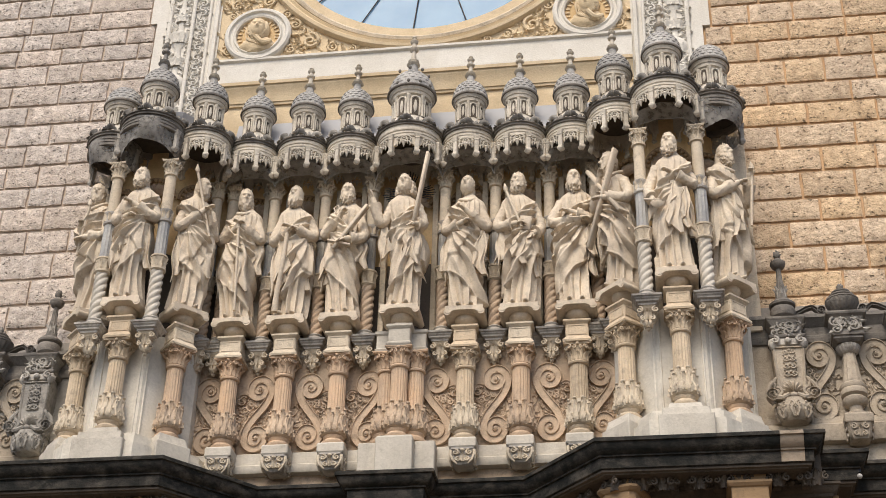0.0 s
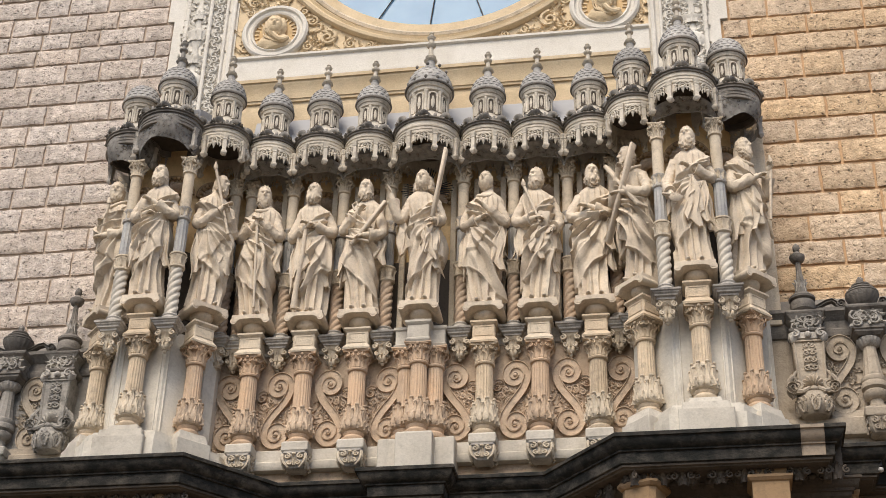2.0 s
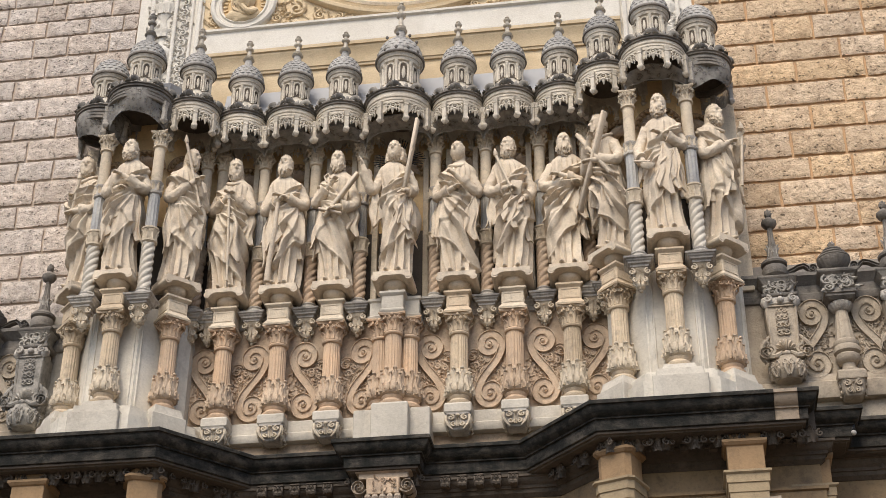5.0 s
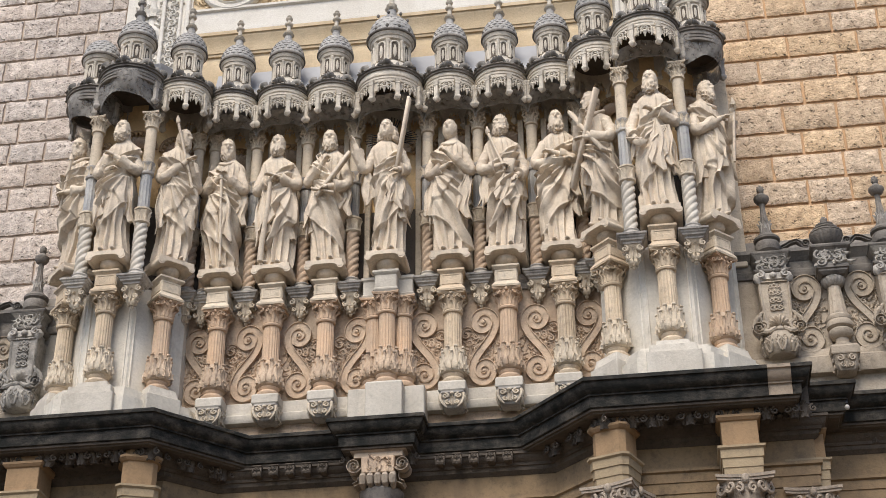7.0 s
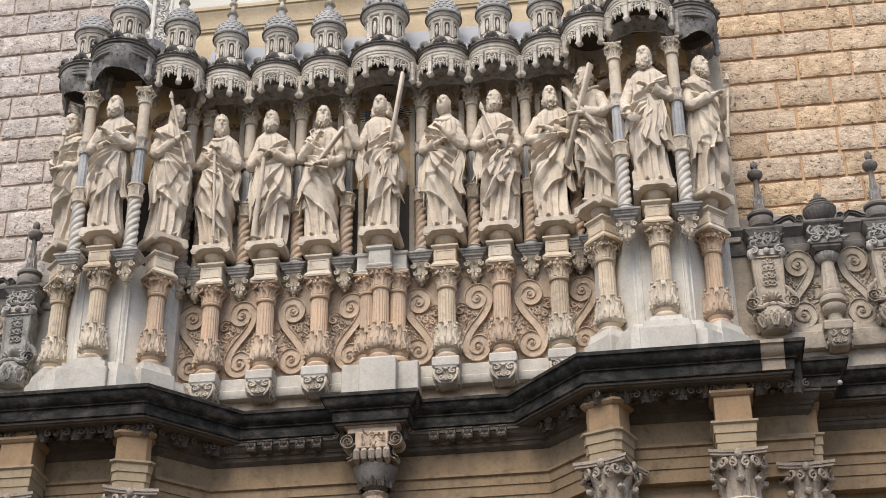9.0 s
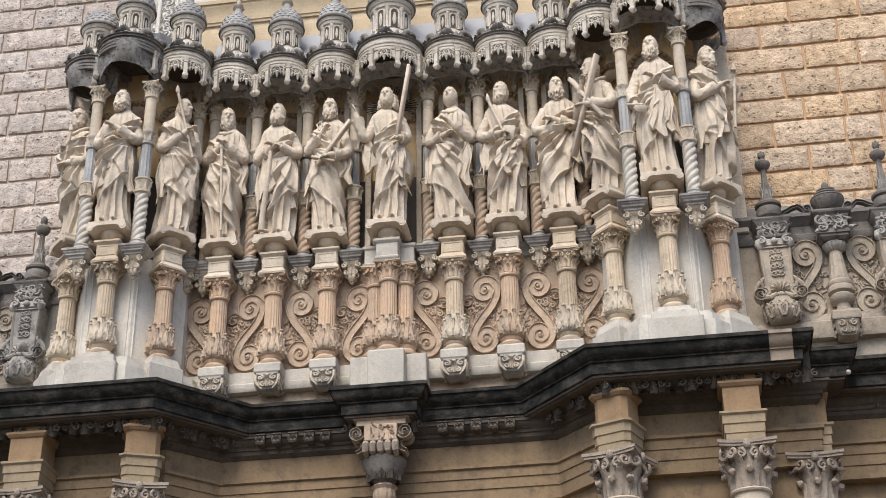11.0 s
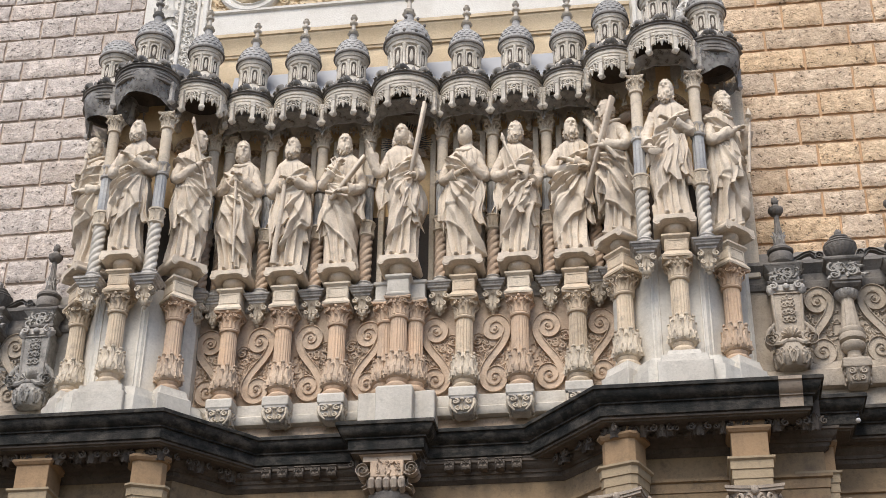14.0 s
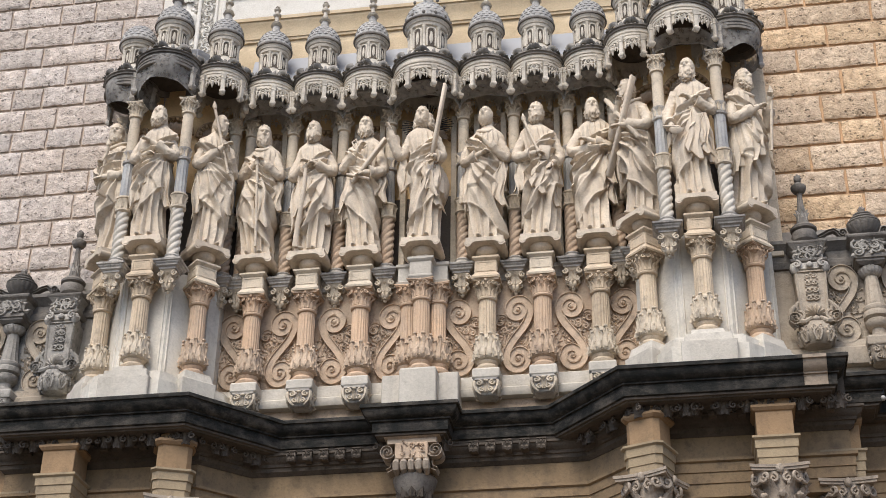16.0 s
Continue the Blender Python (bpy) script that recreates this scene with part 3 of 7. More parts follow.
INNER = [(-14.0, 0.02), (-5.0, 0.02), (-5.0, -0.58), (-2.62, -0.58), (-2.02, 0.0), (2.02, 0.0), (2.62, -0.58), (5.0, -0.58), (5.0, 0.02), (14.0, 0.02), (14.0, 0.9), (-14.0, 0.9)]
tagged(part("portal_wall", prism(INNER, 0.0, 9.0), OCHRESHADE, smooth=False), "ochre stone wall of the portal", "wall", kind="structure")

# sloping lead roof behind the little domes
roof = sweep_plan([(-2.7, YW), (2.7, YW)], [(0.0, 15.36), (-0.02, 15.36), (-0.10, 15.10), (-0.30, 14.80), (-0.42, 14.50), (-0.42, 14.44), (0.0, 14.44)])
tagged(part("lead_roof", roof, LEAD), "grey lead roof sheet behind the canopies", "roof", kind="structure")
for side, name in ((-1, "lead_roof_left"), (1, "lead_roof_right")):
    poly = [(2.66, 0.37), (3.30, -0.48), (3.90, -0.48), (4.54, 0.37)]
    q = [(side * x, y) for x, y in (poly if side > 0 else reversed(poly))]
    g = prism(q, 14.54, 14.62)
    g.join(prism([(side * 3.6 + (x - side * 3.6) * 0.72, 0.37 + (y - 0.37) * 0.72) for x, y in q], 14.6, 15.25))
    tagged(part(name, g, LEAD, smooth=False), "grey lead roof sheet over the pier canopies", "roof", kind="structure")


# ---- rose window ----
def ring_sweep(profile, cx, cz, seg=96):
    """A round moulding in the x-z plane: (radius, y) pairs."""
    vs = []
    for r, y in profile:
        for j in range(seg):
            a = 2 * math.pi * j / seg
            vs.append((cx + r * math.cos(a), y, cz + r * math.sin(a)))
    return Geo().add(vs, grid_faces(len(profile), seg, True))


rose = thing("rose_window", pose(0, 0, 0), "round rose window with cream stone mouldings and panes coloured as reflected sky", "window")
rose["kind"] = "structure"
Y = YW
part("outer_moulding", ring_sweep([(2.86, Y + 0.01), (2.86, Y - 0.05), (2.83, Y - 0.09), (2.78, Y - 0.10), (2.76, Y - 0.06), (2.74, Y - 0.05), (2.70, Y - 0.07), (2.68, Y - 0.04), (2.66, Y + 0.01)], RX, RZ), CREAM, rose)
part("middle_moulding", ring_sweep([(2.655, Y + 0.01), (2.65, Y - 0.02), (2.60, Y - 0.035), (2.56, Y + 0.0), (2.52, Y + 0.05), (2.47, Y + 0.06), (2.46, Y + 0.12), (2.43, Y + 0.14), (2.43, Y + 0.4)], RX, RZ), PALE, rose)
beads = Geo()
for i in range(110):
    a = 2 * math.pi * i / 110
    beads.join(ball((RX + 2.40 * math.cos(a), Y + 0.12, RZ + 2.40 * math.sin(a)), 0.042, 6, 5))
part("bead_ring", beads, PALE, rose)
part("inner_moulding", ring_sweep([(2.44, Y + 0.16), (2.38, Y + 0.17), (2.36, Y + 0.22), (2.36, Y + 0.4)], RX, RZ), PALE, rose)
disc = Geo().add([(RX + 2.43 * math.cos(2 * math.pi * j / 64), Y + 0.33, RZ + 2.43 * math.sin(2 * math.pi * j / 64)) for j in range(64)], [tuple(range(64))])
part("pane", disc, GLASS, rose, "glass with blue sky reflection in its colour", smooth=False)
for i in range(16):
    a = radians(264 + 22.5 * i)
    part("glazing_bar", tube([(RX + 0.3 * math.cos(a), Y + 0.31, RZ + 0.3 * math.sin(a)), (RX + 2.4 * math.cos(a), Y + 0.31, RZ + 2.4 * math.sin(a))], 0.011, 6), IRON, rose)

# carved field between ring and frieze, and the round portrait medallions
rng = random.Random(4)
MEDALS = []
for side, name in ((-1, "spandrel_left"), (1, "spandrel_right")):
    g = Geo()
    for x, z, s, d in ((1.72, 16.92, 0.16, 1), (1.35, 16.76, 0.10, -1), (1.05, 16.70, 0.075, 1), (2.02, 16.78, 0.09, -1), (1.98, 17.28, 0.10, 1), (2.13, 17.5, 0.09, -1), (3.0, 17.55, 0.08, 1), (3.02, 16.82, 0.08, -1), (2.95, 17.75, 0.10, -1), (2.45, 17.80, 0.12, 1), (0.80, 16.68, 0.05, -1)):
        pts = [(px, YW - 0.025, pz) for px, pz in spiral(side * x, z, s, s * 0.12, side * d * 1.6, 90, 24)]
        g.join(tube(pts, [s * 0.22 - 0.0035 * s * k for k in range(24)], 6))
        for k in range(4):
            g.join(leaf(s * 0.8, s * 1.5, 0.5, 2), pose(side * x + rng.uniform(-1, 1) * s, YW - 0.005, z + rng.uniform(-1, 1) * s, 6, rng.uniform(0, 360), 0))
    for k in range(420):
        x, z = rng.uniform(0.7, 3.15), rng.uniform(16.66, 18.2)
        if math.hypot(x - RX * side, z - RZ) < 2.93 or math.hypot(x - 2.55, z - 17.10) < 0.55:
            continue
        g.join(leaf(0.085, 0.16, 0.8, 3, 0.012, 0.018), pose(side * x, YW - 0.005, z, 8, rng.uniform(0, 360), 0))
    tagged(part(name, g, CREAM), "carved cream stone foliage scrolls in the corner field", "relief", kind="structure")
    m = thing("medallion", pose(side * 2.56, YW, 17.10), "round stone medallion with a carved bust in relief", "medallion", "portrait medallions")
    part("frame", ring_sweep([(0.53, 0.01), (0.53, -0.07), (0.50, -0.10), (0.46, -0.10), (0.44, -0.06), (0.40, -0.06), (0.38, -0.085), (0.35, -0.07), (0.34, -0.01)], 0, 0, 48), IVORY, m)
    part("field", Geo().add([(0.36 * math.cos(2 * math.pi * j / 40), -0.012, 0.36 * math.sin(2 * math.pi * j / 40)) for j in range(40)], [tuple(range(40))]), OCHRE, m)
    repeat("ray_tooth", box(0.27, 0.34, -0.03, 0, -0.012, 0.012), CREAM, m, [pose(0, 0, 0, 0, -k * 14.0, 0) for k in range(26) if not 200 < k * 14 < 340], smooth=False)
    MEDALS.append(m)

# candelabra ornament on the jambs
for side, name in ((-1, "candelabra_left"), (1, "candelabra_right")):
    e = thing(name, pose(side * 3.84, YW - 0.02, 15.4), "carved stone candelabra ornament on the window jamb", "ornament")
    e["kind"] = "structure"
    prof = [(0.16, 0.0), (0.13, 0.2), (0.05, 0.3), (0.05, 0.42), (0.11, 0.5), (0.05, 0.56), (0.06, 0.66), (0.17, 0.80), (0.19, 0.92), (0.10, 1.02), (0.05, 1.06), (0.05, 1.2), (0.14, 1.28), (0.16, 1.34), (0.06, 1.38), (0.05, 1.55), (0.10, 1.62), (0.17, 1.80), (0.18, 1.86), (0.06, 1.92), (0.05, 2.1), (0.13, 2.2), (0.05, 2.3), (0.04, 2.6), (0.15, 2.8), (0.05, 2.9), (0.05, 3.4)]
    g = Geo().join(lathe(prof, 14), Matrix.Diagonal((1, 0.45, 1, 1)))
    for zc, rr in ((0.80, 0.15), (1.26, 0.12), (1.72, 0.14), (2.16, 0.10), (2.72, 0.12)):
        g.join(Geo().join(ring_of(leaf(0.10, 0.17, 0.8, 3, 0.014, 0.02), 10, rr, zc - 0.06), Matrix.Diagonal((1, 0.5, 1, 1))))
    part("stem", g, IVORY, e)
    lv = Geo()
    for k in range(210):
        z = rng.uniform(0.1, 3.3)
        x = rng.uniform(0.03, 0.15) * rng.choice((-1, 1))
        lv.join(leaf(0.075, 0.13, 0.3, 2, 0.012, 0.014, 0.03), pose(x, -0.02, z, 3, math.copysign(rng.uniform(20, 110), x), 0))
    part("leaves", lv, IVORY, e)
    st = Geo()
    st.join(foliage(-side * 0.33 - 0.10, -side * 0.33 + 0.10, 0.0, 3.4, 0.0, 0.03, 190, 0.045, rng))
    for k in range(34):
        z = 0.05 + k * 0.10
        st.join(tube([(px, -0.02, pz) for px, pz in spiral(-side * 0.33, z, 0.07, 0.012, (1 if k % 2 else -1) * 1.1, 90, 12)], 0.016, 5))
        st.join(leaf(0.06, 0.12, 0.6, 2), pose(-side * 0.33, -0.005, z + 0.03, 6, (50 if k % 2 else -50), 0))
    part("scroll_strip", st, IVORY, e)


# ---- lower columns with pedestals ----
def flute(n, depth):
    return lambda a, z: 1.0 - depth * (abs(math.sin(a * n / 2)) ** 0.6)


def spiral_tube(cx, cz, r, turns, y, thick, flip=1):
    pts = [(cx + flip * (px - cx), y, pz) for px, pz in spiral(cx, cz, r, r * 0.15, turns, 90, 18)]
    return tube(pts, [thick * (1 - 0.03 * k) for k in range(18)], 6)


def capital(parent, r, h, mat, name="capital", rows=(8, 8), z0=0.0):
    """A Corinthian capital: bell, two rows of leaves, corner volutes, hollow-sided abacus."""
    g = lathe([(r * 1.0, z0), (r * 1.02, z0 + h * 0.5), (r * 1.25, z0 + h * 0.85), (r * 1.2, z0 + h * 0.88)], 20)
    for i in range(4):
        m = pose(0, 0, 0, 0, 0, 45 + 90 * i)
        for f in (-1, 1):
            t = spiral_tube(f * r * 0.30, z0 + h * 0.74, h * 0.17, 1.5, -r * 1.42, h * 0.055, f)
            g.join(t, m)
    for i in range(4):
        g.join(ball((0, -r * 1.30, z0 + h * 0.90), (r * 0.20, r * 0.16, h * 0.11), 8, 6), pose(0, 0, 0, 0, 0, 90 * i))
        for f in (-1, 1):
            g.join(spiral_tube(f * r * 0.36, z0 + h * 0.70, h * 0.11, 1.3, -r * 1.22, h * 0.04, f), pose(0, 0, 0, 0, 0, 90 * i))
    cap = part(name, g, mat, parent)
    lv = Geo()
    lv.join(ring_of(leaf(r * 0.80, h * 0.46, 1.0, lean=0.25), rows[0], r * 1.00, z0 + 0.002))
    lv.join(ring_of(leaf(r * 0.74, h * 0.70, 1.0, lean=0.25), rows[1], r * 1.02, z0 + 0.002, 180 / rows[1]))
    part("leaves", lv, mat, cap)
    ab = Geo()
    n = 8
    pts = []
    for i in range(4):
        for k in range(n):
            u = k / n * 2 - 1
            p = pose(0, 0, 0, 0, 0, 90 * i) @ Vector((u * r * 1.5, -r * (1.28 + 0.24 * u * u), 0))
            pts.append((p.x, p.y))
    ab.join(prism([(x * 0.95, y * 0.95) for x, y in pts], z0 + h * 0.87, z0 + h * 0.93))
    ab.join(prism(pts, z0 + h * 0.93, z0 + h))
    part("abacus", ab, mat, cap, smooth=False)
    return cap


def lower_column(name, mat, tripled=False, block=PALE):
    """Base at z = 9.85; fluted shaft with a leafy sleeve, Corinthian capital, pedestal block above."""
    e = thing(name, pose(0, 0, 0), "short fluted stone column with a leafy sleeve and Corinthian capital", "column", "columns under the statues")
    spots = ((0, 0),) if not tripled else ((0, 0), (-0.19, 0.14), (0.19, 0.14))
    for k, (dx, dy) in enumerate(spots):
        r = 0.112 if not tripled else 0.108
        at = pose(dx, dy, 0)
        part("base", lathe([(0.155, 0), (0.165, 0.02), (0.165, 0.045), (0.14, 0.06), (0.125, 0.085), (0.135, 0.10), (0.14, 0.125), (0.125, 0.145)], 24), mat, e, at=at)
        part("shaft", lathe([(r * 1.03, 0.14), (r * 1.03, 0.5), (r, 1.0), (r, 1.02)], 96, shape=flute(20, 0.10)), mat, e, at=at)
        part("ring", lathe([(r * 0.95, 1.00), (r * 1.12, 1.01), (r * 1.18, 1.028), (r * 1.12, 1.045), (r * 0.95, 1.055)], 24), mat, e, at=at)
        sl = lathe([(0.13, 0.13), (0.168, 0.155), (0.184, 0.20), (0.180, 0.25), (0.158, 0.31), (0.140, 0.40), (0.128, 0.47), (0.116, 0.50)], 32)
        sl.join(ring_of(leaf(0.095, 0.13, 0.7, 3, 0.014, 0.020, 0.0), 12, 0.170, 0.150, 0, 5))
        sl.join(ring_of(leaf(0.125, 0.33, 0.55, 5, 0.016, 0.026, 0.0), 8, 0.178, 0.19, 22.5, -9))
        sl.join(ring_of(leaf(0.10, 0.28, 0.55, 4, 0.016, 0.026, 0.0), 8, 0.186, 0.17, 0, -8))
        for q in range(8):
            sl.join(ball((0, -0.150, 0.495), (0.030, 0.018, 0.018), 8, 6, 0.5, q), pose(0, 0, 0, 0, 0, 45 * q + 22.5))
            sl.join(ball((0, -0.168, 0.42), (0.024, 0.014, 0.016), 8, 6, 0.5, q + 3), pose(0, 0, 0, 0, 0, 45 * q))
        part("leaf_sleeve", sl, RELIEF if mat == PINK else PALE, e, "weathered leaf sleeve", at=at)
        c = capital(e, r * 1.10, 0.235, mat, z0=1.05)
        c.matrix_basis = at
    zt = 1.285
    if tripled:
        g = square_lathe([(0.15, zt), (0.165, zt + 0.03), (0.165, zt + 0.05), (0.145, zt + 0.07), (0.145, zt + 0.25), (0.16, zt + 0.265), (0.175, zt + 0.285), (0.175, zt + 0.315)])
        for s in (-1, 1):
            g.join(square_lathe([(0.14, zt), (0.155, zt + 0.04), (0.13, zt + 0.06), (0.13, zt + 0.25), (0.15, zt + 0.27), (0.155, zt + 0.305)]), pose(s * 0.20, 0.15, 0))
    else:
        g = square_lathe([(0.185, zt), (0.19, zt + 0.025), (0.15, zt + 0.085), (0.145, zt + 0.095), (0.145, zt + 0.265), (0.155, zt + 0.275), (0.175, zt + 0.295), (0.18, zt + 0.30), (0.18, zt + 0.325)])
    part("pedestal_block", g, block, e, smooth=False)
    if not tripled:
        fr = Geo()
        for i in range(4):
            m = pose(0, 0, 0, 0, 0, 90 * i)
            for x0, x1, z0, z1 in ((-0.12, 0.12, zt + 0.11, zt + 0.122), (-0.12, 0.12, zt + 0.24, zt + 0.252), (-0.12, -0.108, zt + 0.122, zt + 0.24), (0.108, 0.12, zt + 0.122, zt + 0.24)):
                fr.join(box(x0, x1, -0.151, -0.143, z0, z1), m)
        part("block_frame", fr, block, e, smooth=False)
    return e


def corbel(name):
    """Leaf-carved cup under a column of the recess, hanging below its square block."""
    e = thing(name, pose(0, 0, 0), "leaf-carved stone corbel cup under a column", "corbel", "corbels under the columns")
    part("block", square_lathe([(0.165, -0.02), (0.175, 0.0), (0.175, 0.10), (0.165, 0.12)]), WHITE, e, smooth=False)
    part("cup", square_lathe([(0.07, -0.30), (0.11, -0.285), (0.13, -0.25), (0.14, -0.20), (0.15, -0.06), (0.165, -0.05), (0.165, -0.02)], 0.03), GREYPALE, e, smooth=False)
    lv = Geo()
    for i in range(4):
        m = pose(0, 0, 0, 0, 0, 90 * i)
        for f in (-1, 1):
            lv.join(spiral_tube(f * 0.085, -0.105, 0.048, 1.4, -0.160, 0.018, f), m)
            lv.join(spiral_tube(f * 0.050, -0.215, 0.040, 1.3, -0.150, 0.016, -f), m)
            lv.join(tube([(f * 0.145, -0.150, -0.06), (f * 0.150, -0.155, -0.14), (f * 0.125, -0.15, -0.22), (f * 0.07, -0.135, -0.285)], [0.018, 0.020, 0.020, 0.014], 6), m)
        lv.join(leaf(0.075, 0.17, 0.9, 3, 0.014, 0.02), m @ pose(0, -0.15, -0.25, 4))
        lv.join(ball((0, -0.162, -0.065), (0.030, 0.022, 0.024), 8, 6), m)
    part("carving", lv, PALE, e, "bold curled leaf carving")
    return e


def socle(name):
    """Scroll-ended stand on which a statue rests; 0.25 m high."""
    e = thing(name, pose(0, 0, 0), "stone socle with scrolled ends under a statue", "socle", "statue socles")
    g = square_lathe([(0.095, 0.0), (0.075, 0.015), (0.075, 0.075)])
    g.join(lathe([(0.07, 0.06), (0.10, 0.075), (0.14, 0.105), (0.155, 0.14), (0.15, 0.185)], 24))
    part("neck", g, STATUE, e)
    top = Geo()
    n = 22
    outline = []
    for j in range(n + 1):
        u = j / n * 2 - 1
        outline.append((u * 0.25, 0.19 - 0.05 * math.exp(-((abs(u) - 0.86) / 0.22) ** 2)))
    vs, fs = [], []
    for y, k in ((-0.25, 0.0), (-0.21, -0.02), (0.20, -0.02)):
        for (x, z) in outline:
            vs.append((x, y, z + k))
        for (x, z) in outline:
            vs.append((x, y, 0.25))
    m = 2 * (n + 1)
    for s in range(2):
        for j in range(n):
            a = s * m
            fs += [(a + j, a + j + 1, a + m + j + 1, a + m + j), (a + n + 1 + j + 1, a + n + 1 + j, a + m + n + 1 + j, a + m + n + 1 + j + 1)]
    for j in range(n):
        fs.append((j + 1, j, n + 1 + j, n + 2 + j))
        fs.append((2 * m + j, 2 * m + j + 1, 2 * m + n + 2 + j, 2 * m + n + 1 + j))
    for s in range(2):
        a = s * m
        fs += [(a, a + m, a + m + n + 1, a + n + 1), (a + m + n, a + n, a + 2 * n + 1, a + m + 2 * n + 1)]
    top.add(vs, fs)
    for s in (-1, 1):
        top.join(tube([(s * 0.222, y, 0.165) for y in (-0.245, -0.1, 0.1, 0.2)], 0.048, 12, up=(0, 0, 1)))
    part("top", top, STATUE, e)
    return e


ZB = 9.845
proto = lower_column("column", PINK)
proto_w = lower_column("column", WARMPALE, block=WARMPALE)
triple = lower_column("column", PINK, True, WHITE)
triple.matrix_basis = pose(0, -0.13, ZB)
tagged(triple, "cluster of three fluted stone columns under the middle statue")
cor, soc = corbel("corbel"), socle("socle")
for ob in cor.children:
    for v in ob.data.vertices:
        if v.co.z < 0:
            v.co.z *= 0.80
SPOTS = [(-x, y, a) for x, y, a in reversed(PIER)] + [(-x, 0.0, 0.0) for x in reversed(XS[1:])] + [(0.0, -0.13, 0.0)] + [(x, 0.0, 0.0) for x in XS[1:]] + [(x, y, -a) for x, y, a in PIER]
first = {}
for i, (x, y, a) in enumerate(SPOTS):
    rot = {0: -45.0, 2: 45.0, 10: -45.0, 12: 45.0}.get(i, 0.0)
    SPOTS[i] = (x, y, rot)
    m = pose(x, y, ZB, 0, 0, rot)
    if i != 6:
        src = proto_w if i in (7, 9, 10, 11, 0, 1) else proto
        if src.name not in first:
            first[src.name] = True
            src.matrix_basis = m
        else:
            copy_thing(src, m)
    if 3 <= i <= 5 or 7 <= i <= 9:
        mc = pose(x, 0.0, ZB - 0.12)
        if "c" not in first:
            first["c"] = True
            cor.matrix_basis = mc
        else:
            copy_thing(cor, mc)
    else:
        g = (square_lathe([(0.24, -0.72), (0.24, -0.13), (0.21, -0.11), (0.19, -0.03), (0.185, 0.0)]) if rot else square_lathe([(0.33, -0.72), (0.33, -0.20), (0.29, -0.19), (0.28, -0.09), (0.21, -0.07), (0.19, 0.0)], 0.01, 0.85)) if i != 6 else square_lathe([(0.235, -0.70), (0.235, -0.03), (0.22, -0.005)], depth=0.8)
        if i == 6:
            for s in (-1, 1):
                g.join(box(s * 0.36 - 0.13, s * 0.36 + 0.13, -0.02, 0.3, -0.70, -0.02, 0.01))
        b = part("column_plinth", g, WHITE, smooth=False)
        b.matrix_basis = m
        tagged(b, "white stone plinth block under a column", "plinth", "column plinths")
    ms = pose(x, y, ZB + 1.605, 0, 0, rot)
    if "s" not in first:
        first["s"] = True
        soc.matrix_basis = ms
    else:
        copy_thing(soc, ms)


# ---- twisted columns between the statues ----
def twist_shaft(r, z0, z1, turns, seg=36, rows=60):
    vs = []
    for i in range(rows):
        u = i / (rows - 1)
        for j in range(seg):
            a = 2 * math.pi * j / seg
            k = 0.80 + 0.26 * abs(math.cos(2.0 * (a - turns * 2 * math.pi * u) / 1.0)) ** 0.7
            vs.append((r * k * math.sin(a), -r * k * math.cos(a), z0 + (z1 - z0) * u))
    return Geo().add(vs, grid_faces(rows, seg, True))


def twisted_column(name, r=0.086, twist=RELIEF):
    """Base at z = 0, 2.62 m high: moulded bracket below, twisted shaft, carved knot, plain upper shaft, capital."""
    e = thing(name, pose(0, 0, 0), "tall stone column, twisted below and smooth above, between statues", "column", "twisted columns")
    part("base", lathe([(r * 1.7, 0), (r * 1.75, 0.02), (r * 1.6, 0.05), (r * 1.35, 0.065), (r * 1.2, 0.09), (r * 1.3, 0.11), (r * 1.1, 0.13)], 20), GREYPALE, e, "grey weathered base")
    part("twisted_shaft", twist_shaft(r, 0.12, 0.84, 1.7), twist, e)
    k = part("knot_capital", lathe([(r * 1.0, 0.83), (r * 1.28, 0.85), (r * 1.28, 0.875), (r * 1.0, 0.89), (r * 1.05, 0.96), (r * 1.3, 1.03), (r * 0.95, 1.05)], 20), PALE, e)
    part("leaves", ring_of(leaf(r * 0.75, 0.15, 0.7), 8, r * 1.14, 0.885), PALE, k)
    part("abacus", lathe([(r * 0.95, 1.035), (r * 1.36, 1.04), (r * 1.40, 1.052), (r * 1.36, 1.066), (r * 1.0, 1.075)], 20), PALE, k)
    part("middle_shaft", lathe([(r * 0.94, 1.04), (r * 0.92, 1.61)], 72, shape=flute(12, 0.08)), BLUEGREY, e, "grey veined fluted marble")
    part("upper_shaft", lathe([(r * 0.90, 1.8), (r * 0.86, 2.38)], 28), PALE, e)
    b = part("band", lathe([(r * 0.9, 1.60), (r * 1.12, 1.615), (r * 1.15, 1.64), (r * 0.98, 1.66), (r * 1.02, 1.75), (r * 1.18, 1.77), (r * 1.18, 1.80), (r * 0.9, 1.815)], 20), GREYPALE, e, "grey carved band")
    part("leaves", ring_of(leaf(r * 0.70, 0.12, 0.5), 8, r * 1.10, 1.655), PALE, b)
    part("ring", lathe([(r * 0.85, 2.36), (r * 1.12, 2.375), (r * 1.12, 2.40), (r * 0.85, 2.41)], 20), PALE, e)
    c = capital(e, r * 0.92, 0.22, PALE, z0=2.40)
    return e


